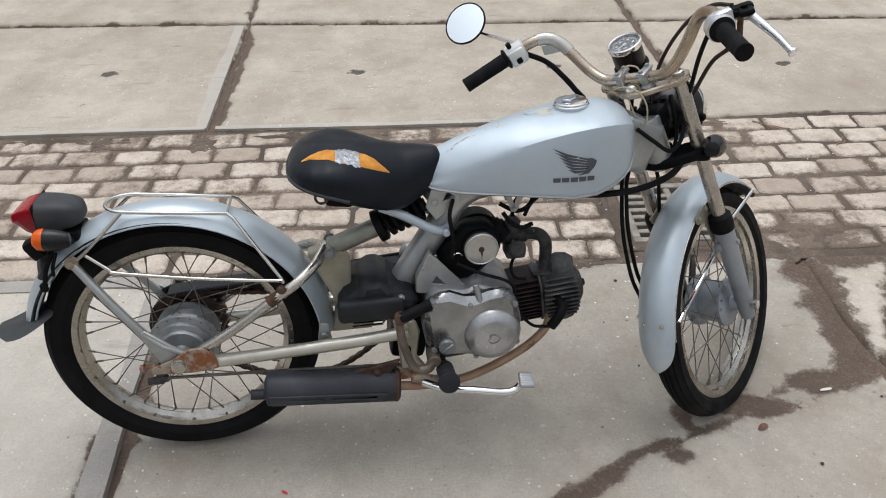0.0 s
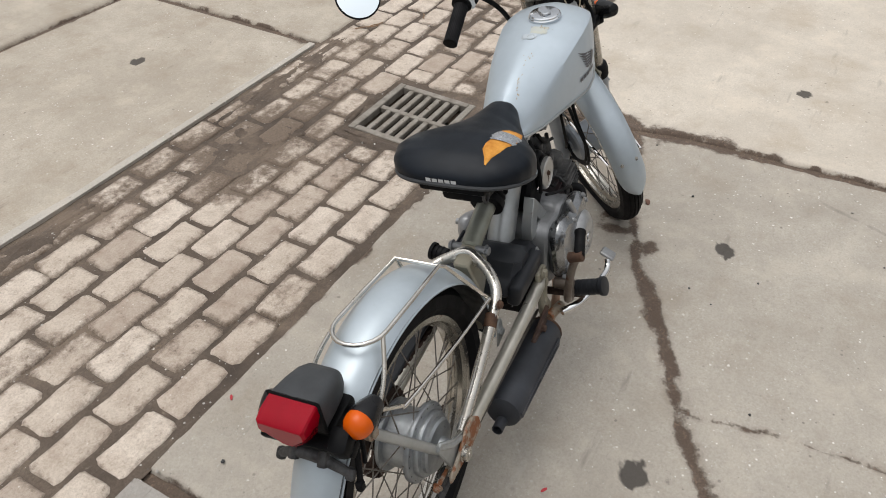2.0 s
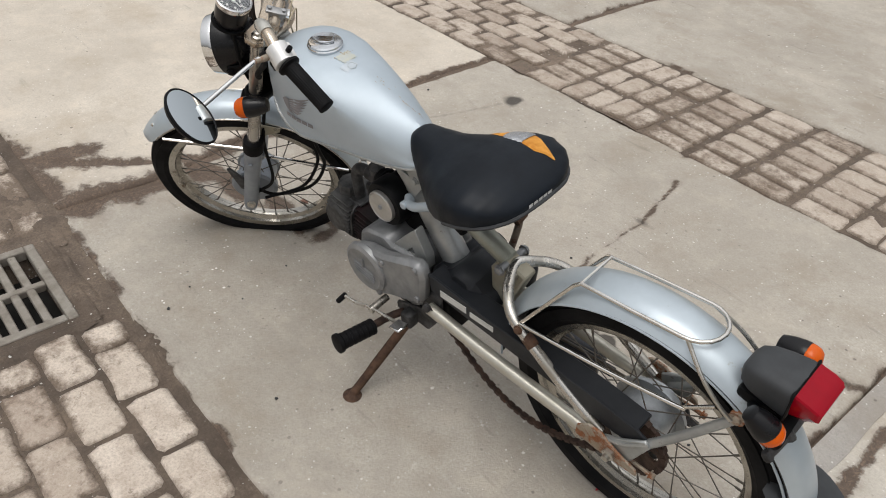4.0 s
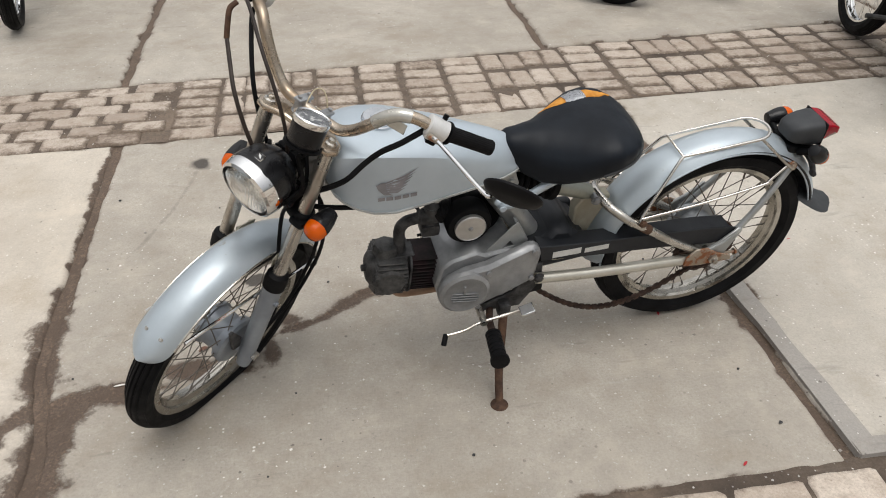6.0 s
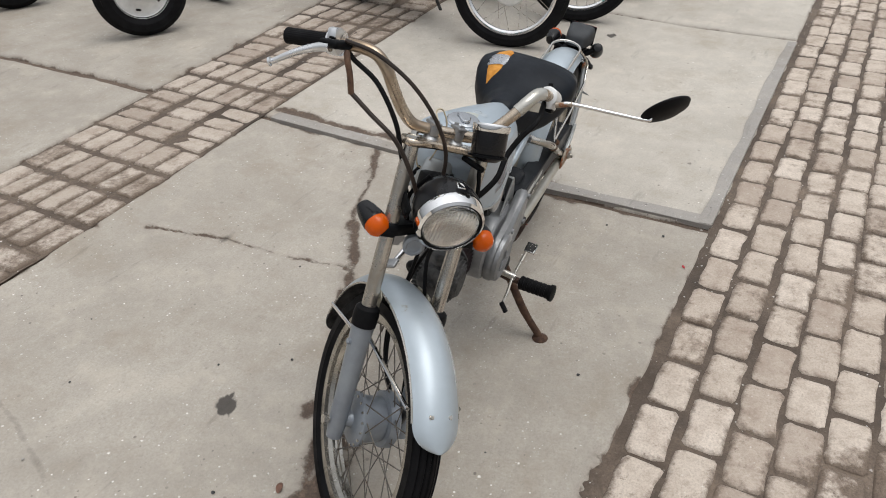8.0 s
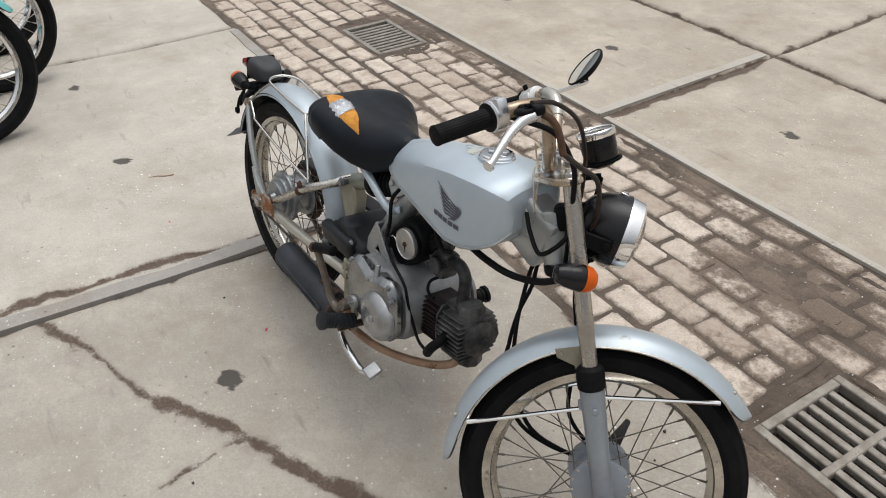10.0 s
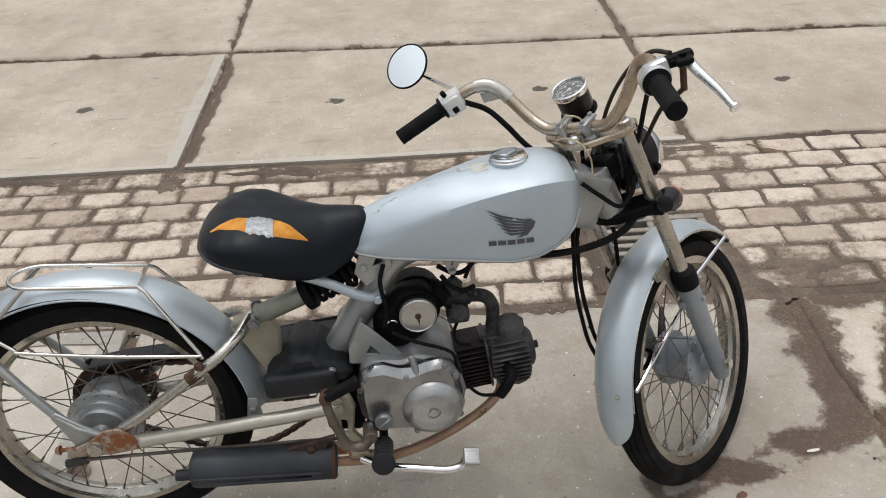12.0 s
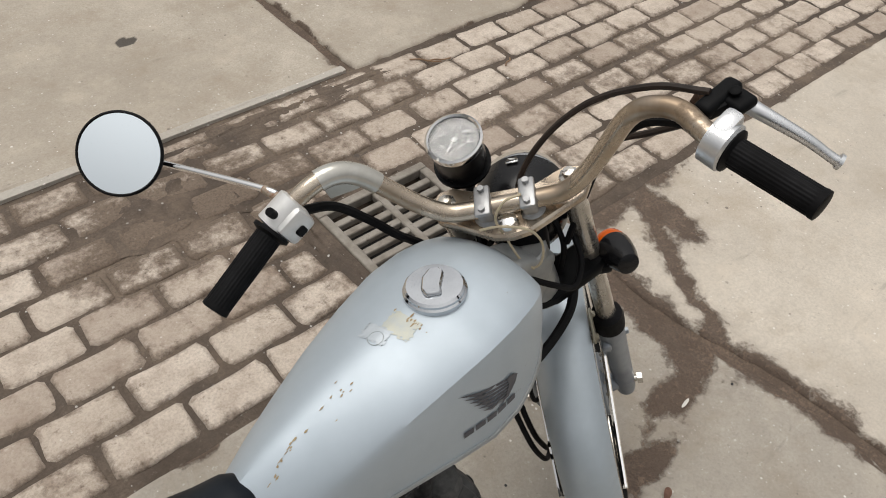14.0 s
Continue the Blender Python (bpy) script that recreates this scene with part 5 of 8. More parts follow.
ZB = [0.592, 0.587, 0.584, 0.580, 0.577, 0.574, 0.569, 0.564, 0.568, 0.580, 0.595, 0.610, 0.628]


def tank_at(x, table):
    return float(np.interp(x, TX, table))


bm = bmesh.new()
rings = []
for x in np.linspace(0.530, 0.945, 44):
    zt, wc, zc, wb, zb = (tank_at(x, t) for t in (TT, TC, ZC, TB, ZB))
    half = [(0.0, zb + 0.002), (wb * 0.6, zb + 0.001), (wb - 0.006, zb), (wb, zb + 0.004)]
    for q in (0.25, 0.5, 0.75, 0.93):
        half.append((wb + (wc - wb) * q + 0.003 * math.sin(math.pi * q), zb + 0.004 + (zc - zb - 0.004) * q))
    for f in (0.10, 0.22, 0.36, 0.50, 0.64, 0.77, 0.88, 0.96):
        half.append((wc * (1 - f ** 1.5) ** (1 / 1.5), zc + (zt - zc) * f))
    top = [(0.0, zt)]
    ring = [(x, y, z) for y, z in half] + [(x, 0, zt)] + [(x, -y, z) for y, z in reversed(half[1:])]
    rings.append(ring)
loft(bm, rings)
tank = part("fuel_tank", bm, silver, bike, "silver fuel tank with scratches and sticker residue", 26)
# bottom seam
bm = bmesh.new()
seam = [(x, -tank_at(x, TB) - 0.001, tank_at(x, ZB) + 0.002) for x in np.linspace(0.530, 0.945, 30)]
tube(bm, seam + [(x, -y, z) for x, y, z in reversed(seam)], 0.003, 6, closed=True)
part("tank_seam", bm, silver_dull, tank)
# filler cap
bm = bmesh.new()
CAP = pose(0.829, -0.003, 0.7135, 0, -3, 0)
lathe(bm, [(0.033, -0.004), (0.034, 0.004), (0.0355, 0.006), (0.0355, 0.011), (0.0335, 0.013), (0.0335, 0.016), (0.031, 0.0185), (0.012, 0.0195), (0.003, 0.0197)], 40, CAP)
cap = part("filler_cap", bm, cap_chrome, tank, "chrome fuel filler cap")
bm = bmesh.new()
plate(bm, [(-0.021, -0.006), (-0.012, -0.013), (0.006, -0.014), (0.020, -0.008), (0.023, 0.002), (0.016, 0.009), (-0.004, 0.008), (-0.016, 0.010)], 0.006, CAP @ pose(0, 0, 0.0210, 0, 0, 38) @ Matrix.Rotation(radians(90), 4, "X"), 0.002)
part("cap_grip", bm, cap_chrome, cap)


def on_tank_side(s, pts, name, mat, off=0.0012):
    """A decal laid on the flat flank: outline in x, z."""
    bm = bmesh.new()
    vs = []
    for x, z in pts:
        zb, zc, wb, wc = tank_at(x, ZB) + 0.004, tank_at(x, ZC), tank_at(x, TB), tank_at(x, TC)
        q = min(max((z - zb) / (zc - zb), 0), 1)
        vs.append(bm.verts.new((x, s * (wb + (wc - wb) * q + 0.003 * math.sin(math.pi * q) + off), z)))
    f = bm.faces.new(vs)
    bmesh.ops.triangulate(bm, faces=[f])
    bmesh.ops.recalc_face_normals(bm, faces=bm.faces)
    if sum((f.normal.y for f in bm.faces)) * s < 0:
        bmesh.ops.reverse_faces(bm, faces=bm.faces)
    return part(name, bm, mat, tank)


decal_faded = surface("faded_decal", (0.24, 0.23, 0.24), (0.18, 0.175, 0.185), 0.5, 0.0, 30.0, 0.2, (0.34, 0.35, 0.37), 80.0, 0.05)
# plain wing-shaped emblem of six blades over a row of blocks
for s in (-1, 1):
    ink = decal if s < 0 else decal_faded
    for k in range(6):
        t = k / 5
        x_tip, z_tip = 0.768 + 0.030 * t, 0.669 - 0.043 * t
        x_end, z_end = 0.843 - 0.002 * t, 0.642 - 0.021 * t
        x_mid, z_mid = x_tip * 0.60 + x_end * 0.40, z_tip * 0.60 + z_end * 0.40 - 0.003
        on_tank_side(s, [(x_tip, z_tip), (x_mid, z_mid + 0.0016), (x_end, z_end + 0.0016), (x_end, z_end - 0.0013), (x_mid - 0.003, z_mid - 0.0030)], "emblem_blade", ink)
    on_tank_side(s, [(0.836, 0.646), (0.846, 0.646), (0.855, 0.640), (0.851, 0.629), (0.840, 0.616), (0.820, 0.613), (0.835, 0.622), (0.840, 0.634)], "emblem_blade", ink, 0.0016)
    for k in range(5):
        x = 0.772 + k * 0.0165
        on_tank_side(s, [(x, 0.6005), (x + 0.0138, 0.6005), (x + 0.0138, 0.6095), (x, 0.6095)], "emblem_block", ink)


def tank_top(x, y):
    wc, zc, zt = tank_at(x, TC), tank_at(x, ZC), tank_at(x, TT)
    c = min(1.0, abs(y) / wc)
    return zc + (zt - zc) * (1 - c ** 1.5) ** (1 / 1.5)


def residue(x, y, rx, ry, seed, name, mat):
    bm = bmesh.new()
    rings = []
    for q in (0.05, 1, 2, 3, 4):
        ring = []
        for k in range(20):
            a = 2 * math.pi * k / 20
            wob = 0.55 + 0.8 * float(lattice(math.cos(a) * 2 + 4, math.sin(a) * 2 + 4, 2.0, seed))
            px, py = x + rx * wob * q / 4 * math.cos(a), y + ry * wob * q / 4 * math.sin(a)
            ring.append((px, py, tank_top(px, py) + 0.0006))
        rings.append(ring)
    loft(bm, rings, caps=False)
    part(name, bm, mat, tank)


def sticker(x, y, lx, ly, turn, seed, mat):
    """What is left of a label: a thin film with torn edges, lying on the tank's top."""
    rnd_s = random.Random(seed)
    bm = bmesh.new()
    n = 14
    grid = []
    for i in range(n + 1):
        row = []
        for j in range(n + 1):
            u, v = i / n - 0.5, j / n - 0.5
            if i in (0, n):
                u *= 1 - rnd_s.uniform(0, 0.22)
            if j in (0, n):
                v *= 1 - rnd_s.uniform(0, 0.22)
            c, q = math.cos(radians(turn)), math.sin(radians(turn))
            px, py = x + c * u * lx - q * v * ly, y + q * u * lx + c * v * ly
            row.append(bm.verts.new((px, py, tank_top(px, py) + 0.0005)))
        grid.append(row)
    for i in range(n):
        for j in range(n):
            if 1 < i < n - 2 and 1 < j < n - 2 or rnd_s.random() > 0.12:
                bm.faces.new((grid[i][j], grid[i + 1][j], grid[i + 1][j + 1], grid[i][j + 1]))
    part("sticker_residue", bm, mat, tank)


sticker(0.772, -0.008, 0.030, 0.040, 8, 3, yellowed)
sticker(0.748, 0.006, 0.022, 0.036, 8, 5, surface("pale_residue", (0.49, 0.54, 0.58), (0.44, 0.485, 0.52), 0.5, 0.3, 80.0, 0.25, (0.36, 0.37, 0.33), 160.0))
bm = bmesh.new()
mark = [(0.744 + 0.0085 * math.cos(k * math.pi / 12), 0.001 + 0.0085 * math.sin(k * math.pi / 12)) for k in range(24)]
tube(bm, [(x, y, tank_top(x, y) + 0.0005) for x, y in mark], 0.0005, 6, closed=True)
part("stamp_mark", bm, surface("stamp_ink", (0.22, 0.24, 0.24), (0.42, 0.47, 0.50), 0.6, 0.0, 160.0), tank, "faint round stamp mark")
fleck_mat = surface("rust_fleck", (0.40, 0.33, 0.20), (0.30, 0.21, 0.11), 0.8)
fleck_rnd = random.Random(12)
for k in range(34):
    if k < 12:
        x, y, w, tall = 0.600 + 0.0035 * (k - 5), -0.019 + 0.0016 * (k - 5) * 0.5, 0.002, 0.0022
    elif k < 22:
        x, y, w, tall = 0.668, -0.020, 0.014, 0.008
    else:
        x, y, w, tall = 0.784, -0.012, 0.003, 0.010
    residue(x + fleck_rnd.gauss(0, w), y + fleck_rnd.gauss(0, tall), fleck_rnd.uniform(0.0010, 0.0038), fleck_rnd.uniform(0.0004, 0.0011), 20 + k, "rust_fleck", fleck_mat)

# ---- seat ----
SX = [0.273, 0.279, 0.295, 0.318, 0.350, 0.383, 0.415, 0.450, 0.490, 0.530, 0.555, 0.568, 0.573]
SW = [0.045, 0.072, 0.101, 0.121, 0.131, 0.129, 0.118, 0.098, 0.071, 0.047, 0.034, 0.022, 0.009]
ST = [0.656, 0.664, 0.675, 0.685, 0.690, 0.688, 0.682, 0.675, 0.668, 0.664, 0.660, 0.652, 0.645]
SB = [0.642, 0.637, 0.630, 0.621, 0.608, 0.593, 0.577, 0.561, 0.553, 0.572, 0.602, 0.622, 0.634]
SM = [0.042, 0.042, 0.042, 0.042, 0.042, 0.048, 0.056, 0.064, 0.062, 0.050, 0.042, 0.042, 0.042]
SP = [2.5, 2.5, 2.5, 2.5, 2.5, 2.35, 2.1, 1.85, 1.75, 2.0, 2.3, 2.5, 2.5]


def seat_at(x, table):
    return float(np.interp(x, SX, table))


def seat_top(x, y):
    w, t, b = seat_at(x, SW), seat_at(x, ST), seat_at(x, SB)
    q = min(0.999, abs(y) / w)
    mid = t - min(seat_at(x, SM), 0.55 * (t - b))
    pw = seat_at(x, SP)
    return mid + (t - mid) * (1 - q ** pw) ** (1 / pw)


bm = bmesh.new()
rings = []
for k in range(41):
    u = k / 40
    x = 0.273 + 0.300 * (0.5 - 0.5 * math.cos(math.pi * u)) * 0.5 + 0.300 * u * 0.5
    w, t, b = seat_at(x, SW), seat_at(x, ST), seat_at(x, SB)
    mid = t - min(seat_at(x, SM), 0.55 * (t - b))
    ring = []
    for i in range(36):
        a = 2 * math.pi * i / 36
        c, s = math.cos(a), math.sin(a)
        pw = seat_at(x, SP) if s > 0 else 4.5
        yy = w * math.copysign(abs(c) ** (2 / pw), c)
        hh = (t - mid) if s > 0 else (mid - b)
        ring.append((x, yy, mid + hh * math.copysign(abs(s) ** (2 / pw), s)))
    rings.append(ring)
loft(bm, rings)
seat = part("seat", bm, vinyl, bike, "torn black vinyl saddle patched with silver tape", 70)
# dull metal lip under the back of the seat
bm = bmesh.new()
edge_x = [0.383, 0.350, 0.318, 0.295, 0.281, 0.275]
lip = []
for x in edge_x:
    w, t, b = seat_at(x, SW), seat_at(x, ST), seat_at(x, SB)
    mid = t - min(seat_at(x, SM), 0.55 * (t - b))
    lip.append((x, w * 0.965, mid - 0.60 * (mid - b)))
lip = lip + [(0.2715, 0.0, 0.645)] + [(x, -y, z) for x, y, z in reversed(lip)]
tube(bm, curve(lip, 4), 0.0044, 8)
part("seat_lip", bm, plastic_grey, seat, "dull grey trim along the seat's lower edge")
bm = bmesh.new()
block(bm, (0.20, 0.13, 0.02), pose(0.39, 0, 0.596, 0, 16, 0), 0.008, 2)
block(bm, (0.06, 0.09, 0.045), pose(0.365, 0, 0.585, 0, 8, 0), 0.012, 2)
part("seat_base", bm, plastic, seat, "black seat pan")
bm = bmesh.new()
tube(bm, [(0.330 + 0.012 * math.cos(a), -0.05, 0.592 + 0.012 * math.sin(a)) for a in np.linspace(0, 2 * math.pi, 15)[:-1]], 0.0028, 6, closed=True)
part("helmet_hook", bm, iron, seat)


def on_seat(pts, name, mat, off, label=""):
    """A patch that follows the seat: a strip between two edges in x, y."""
    bm = bmesh.new()
    n = 12
    rows = []
    for (x, y0, y1) in pts:
        rows.append([bm.verts.new((x, y0 + (y1 - y0) * k / n, seat_top(x, y0 + (y1 - y0) * k / n) + off * (1 - (2 * k / n - 1) ** 6 * 0.9))) for k in range(n + 1)])
    for a, b in zip(rows, rows[1:]):
        for k in range(n):
            bm.faces.new((a[k], b[k], b[k + 1], a[k + 1]))
    bmesh.ops.recalc_face_normals(bm, faces=bm.faces)
    if sum(f.normal.z for f in bm.faces) < 0:
        bmesh.ops.reverse_faces(bm, faces=bm.faces)
    return part(name, bm, mat, seat, label)


on_seat([(0.302, -0.066, -0.068), (0.318, -0.060, -0.074), (0.335, -0.051, -0.082), (0.350, -0.051, -0.088), (0.364, -0.053, -0.093), (0.385, -0.055, -0.098)], "foam_tear", foam, 0.0018, "orange foam showing through a tear")
on_seat([(0.405, -0.055, -0.094), (0.420, -0.055, -0.090), (0.435, -0.060, -0.085), (0.448, -0.068, -0.080), (0.462, -0.0745, -0.0755)], "foam_tear", foam, 0.0018, "orange foam showing through a tear")
tp = []
for k in range(13):
    x = 0.365 + k * 0.0036
    tp.append((x, -0.050 - 0.002 * math.sin(k * 2.3) - 0.003 * abs(k / 6 - 1), -0.097 + 0.0025 * math.sin(k * 1.7 + 1)))
on_seat(tp, "tape_patch", tape, 0.0035, "crinkled silver tape patch")
# row of white blocks printed on the back of the seat
for k in range(5):
    bm = bmesh.new()
    for yy in (0.034 - k * 0.0120,):
        vs = []
        for y, z in ((yy, 0.648), (yy - 0.0096, 0.648), (yy - 0.0096, 0.6555), (yy, 0.6555)):
            # on the rear face: find x for this y and z
            lo, hi = 0.273, 0.350
            for _ in range(30):
                x = (lo + hi) / 2
                w, t, b = seat_at(x, SW), seat_at(x, ST), seat_at(x, SB)
                mid = t - min(seat_at(x, SM), 0.55 * (t - b))
                hh = (t - mid) if z > mid else (mid - b)
                inside = abs(y / w) ** 2.5 + abs((z - mid) / hh) ** 2.5 < 1
                lo, hi = (lo, x) if inside else (x, hi)
            vs.append(bm.verts.new((lo - 0.0012, y, z)))
        bm.faces.new(vs)
    part("seat_print", bm, white_mark, seat)

# ---- engine ----
bm = bmesh.new()
case = [(0.514, 0.335), (0.520, 0.366), (0.534, 0.379), (0.560, 0.381), (0.600, 0.374), (0.622, 0.386), (0.680, 0.370), (0.704, 0.350), (0.716, 0.29), (0.705, 0.245), (0.665, 0.222), (0.60, 0.225), (0.545, 0.225), (0.512, 0.25), (0.505, 0.30)]
plate(bm, case, 0.160, Matrix.Translation((0, -0.009, 0)), 0.006)
engine = part("engine", bm, alloy_grey, bike, "grey single-cylinder horizontal engine")
bm = bmesh.new()
cover = [(0.508, 0.330), (0.513, 0.368), (0.531, 0.388), (0.563, 0.390), (0.602, 0.372), (0.640, 0.384), (0.683, 0.389), (0.701, 0.352), (0.709, 0.28), (0.697, 0.243), (0.66, 0.224), (0.62, 0.232), (0.58, 0.238), (0.545, 0.240), (0.512, 0.27)]
plate(bm, cover, 0.036, Matrix.Translation((0, -0.107, 0)), 0.013)
cov = part("clutch_cover", bm, cover_grey, engine, "cast alloy clutch cover with a bright dome")
bm = bmesh.new()
m = along(V(0.646, -0.118, 0.288), V(0.646, -0.2, 0.288))
lathe(bm, [(0.060, 0), (0.059, 0.006), (0.055, 0.014), (0.041, 0.0235), (0.0385, 0.0245), (0.013, 0.0245), (0.012, 0.022), (0.009, 0.022), (0.008, 0.0255), (0.002, 0.0255)], 44, m)
part("clutch_dome", bm, alloy, cov, "bright truncated clutch dome")
bm = bmesh.new()
lathe(bm, [(0.0175, 0), (0.0175, 0.008), (0.0155, 0.011), (0.004, 0.011)], 24, along(V(0.551, -0.122, 0.270), V(0.551, -0.2, 0.270)))
block(bm, (0.030, 0.006, 0.005), Matrix.Translation((0.551, -0.1345, 0.270)) @ pose(0, 0, 0, 0, -40, 0), 0.002, 1)
part("oil_plug", bm, alloy_grey, cov)
for k, (x, z) in enumerate(((0.529, 0.372), (0.602, 0.360), (0.676, 0.377), (0.694, 0.352), (0.698, 0.262), (0.612, 0.236), (0.525, 0.262))):
    bm = bmesh.new()
    lathe(bm, [(0.0062, 0), (0.0062, 0.005), (0.005, 0.006)], 14, along(V(x, -0.119, z), V(x, -0.2, z)))
    lathe(bm, [(0.004, 0.006), (0.004, 0.009)], 6, along(V(x, -0.119, z), V(x, -0.2, z)))
    part("cover_screw", bm, alloy_grey, cov)
bm = bmesh.new()
rod(bm, V(0.624, -0.119, 0.362), V(0.615, -0.108, 0.400), 0.0065, 12, None, 0.001)
part("breather_boss", bm, alloy, cov)
# left covers
bm = bmesh.new()
lc = [(0.476, 0.376), (0.484, 0.404), (0.505, 0.409), (0.60, 0.365), (0.655, 0.355), (0.70, 0.332), (0.716, 0.292), (0.704, 0.250), (0.665, 0.228), (0.615, 0.232), (0.585, 0.250), (0.535, 0.272), (0.485, 0.30)]
plate(bm, lc, 0.032, Matrix.Translation((0, 0.085, 0)), 0.009)
lcov = part("generator_cover", bm, alloy_grey, engine, "grey left crankcase cover")
bm = bmesh.new()
lathe(bm, [(0.062, 0), (0.060, 0.010), (0.052, 0.015), (0.048, 0.013), (0.004, 0.012)], 40, along(V(0.655, 0.096, 0.296), V(0.655, 0.2, 0.296)))
for k in range(4):
    block(bm, (0.07 - 0.006 * abs(k - 1.5), 0.004, 0.003), Matrix.Translation((0.655, 0.110, 0.275 + 0.008 * k)) @ pose(0, 0, 0, 0, -8, 0), 0.001, 1)
block(bm, (0.005, 0.005, 0.025), Matrix.Translation((0.657, 0.110, 0.311)), 0.001, 1)
part("generator_dome", bm, alloy_grey, lcov)
for x, z in ((0.496, 0.393), (0.60, 0.345), (0.709, 0.295), (0.62, 0.242), (0.495, 0.312)):
    bm = bmesh.new()
    lathe(bm, [(0.007, 0), (0.007, 0.006), (0.003, 0.007)], 12, along(V(x, 0.100, z), V(x, 0.2, z)))
    part("cover_screw", bm, alloy_grey, lcov)
# cylinder and head, lying forward and a little up
CY = along(V(0.696, -0.004, 0.299), V(0.89, -0.004, 0.318))
for k in range(11):
    u = -0.047 + k * 0.0094
    w = 0.096 - 0.03 * (abs(u) / 0.052) ** 3
    bm = block(bmesh.new(), (w, 0.0030, 0.072), CY @ Matrix.Translation((0, u, 0.036)), 0.0012, 1)
    part("barrel_fin", bm, iron_red, engine)
bm = lathe(bmesh.new(), [(0.038, -0.02), (0.038, 0.08)], 24, CY)
part("barrel", bm, iron_red, engine, "dark rust-stained finned cylinder barrel")
bm = bmesh.new()
for pts in ([(0.0, -0.056), (0.036, -0.054), (0.050, -0.036), (0.052, 0.0), (0.050, 0.036), (0.036, 0.054), (0.0, 0.056), (-0.036, 0.054), (-0.050, 0.036), (-0.052, 0.0), (-0.050, -0.036), (-0.036, -0.054)],):
    plate(bm, pts, 0.005, CY @ Matrix.Translation((0, 0, 0.074)) @ Matrix.Rotation(radians(90), 4, "X"), 0.001)
part("head_gasket", bm, iron, engine)
bm = bmesh.new()
block(bm, (0.078, 0.100, 0.080), CY @ Matrix.Translation((0, 0, 0.114)), 0.018, 3)
HEAD_FINS = [-0.047 + k * 0.0104 for k in range(10)]
lathe(bm, [(0.040, 0.150), (0.040, 0.163), (0.030, 0.170), (0.008, 0.171), (0.008, 0.180), (0.004, 0.181)], 24, CY)
lathe(bm, [(0.030, 0), (0.030, 0.022), (0.026, 0.028), (0.01, 0.029)], 8, CY @ Matrix.Translation((0, 0.044, 0.128)) @ pose(0, 0, 0, -90, 0, 0))
lathe(bm, [(0.030, 0), (0.030, 0.022), (0.026, 0.028), (0.01, 0.029)], 8, CY @ Matrix.Translation((0, -0.044, 0.128)) @ pose(0, 0, 0, 90, 0, 0))
lathe(bm, [(0.040, 0), (0.040, 0.016), (0.034, 0.022), (0.008, 0.023)], 8, CY @ Matrix.Translation((0.036, -0.004, 0.122)) @ pose(0, 0, 0, 0, 90, 0))
part("cylinder_head", bm, head_grey, engine, "dusty dark grey finned cylinder head")
for u in HEAD_FINS:
    w = 0.112 - 0.03 * (abs(u) / 0.052) ** 3
    bm = block(bmesh.new(), (w, 0.0042, 0.078 - 0.016 * (abs(u) / 0.052) ** 2), CY @ Matrix.Translation((0, u, 0.118)), 0.0015, 1)
    part("head_fin", bm, head_grey, engine)
bm = bmesh.new()
tube(bm, curve([CY @ V(-0.045, 0.0, 0.105), CY @ V(-0.070, -0.006, 0.112), CY @ V(-0.080, -0.022, 0.100), CY @ V(-0.078, -0.046, 0.082)], 5), 0.0110, 12)
part("spark_plug_cap", bm, rubber, engine, "black spark plug cap")
bm = bmesh.new()
tube(bm, curve([CY @ V(-0.078, -0.046, 0.082), (0.765, -0.080, 0.262), (0.740, -0.078, 0.268), (0.712, -0.078, 0.305), (0.702, -0.085, 0.345), (0.69, -0.09, 0.385), (0.63, -0.082, 0.41), (0.585, -0.07, 0.43)], 5), 0.0035, 8)
part("spark_lead", bm, rubber, engine)
# intake elbow, carburettor, air cleaner
bm = bmesh.new()
tube(bm, curve([(0.783, -0.002, 0.348), (0.787, -0.002, 0.404), (0.783, -0.002, 0.430), (0.768, -0.002, 0.445), (0.738, -0.003, 0.450)], 5), 0.0135, 14)
block(bm, (0.062, 0.050, 0.008), pose(0.785, -0.002, 0.356, 0, 6, 0), 0.003, 1)
part("intake_elbow", bm, iron, engine, "dark cast intake elbow")
bm = bmesh.new()
rod(bm, V(0.690, -0.004, 0.449), V(0.744, -0.004, 0.450), 0.018, 16, None, 0.003)
rod(bm, V(0.715, -0.004, 0.43), V(0.713, -0.004, 0.478), 0.0165, 16, None, 0.003)
rod(bm, V(0.713, -0.004, 0.478), V(0.712, -0.004, 0.494), 0.0185, 12, 0.009, 0.002)
block(bm, (0.044, 0.046, 0.032), Matrix.Translation((0.717, -0.006, 0.418)), 0.008, 2)
lathe(bm, [(0.019, 0.0), (0.019, 0.006), (0.014, 0.010)], 14, along(V(0.717, -0.030, 0.432), V(0.717, -0.1, 0.432)))
rod(bm, V(0.717, -0.006, 0.404), V(0.717, -0.006, 0.394), 0.005, 8)
rod(bm, V(0.708, -0.026, 0.452), V(0.708, -0.040, 0.452), 0.004, 8)
rod(bm, V(0.700, -0.024, 0.430), V(0.700, -0.042, 0.430), 0.003, 8)
rod(bm, V(0.740, -0.016, 0.462), V(0.752, -0.034, 0.470), 0.004, 8)
part("carburettor", bm, iron, engine, "grimy carburettor")
bm = bmesh.new()
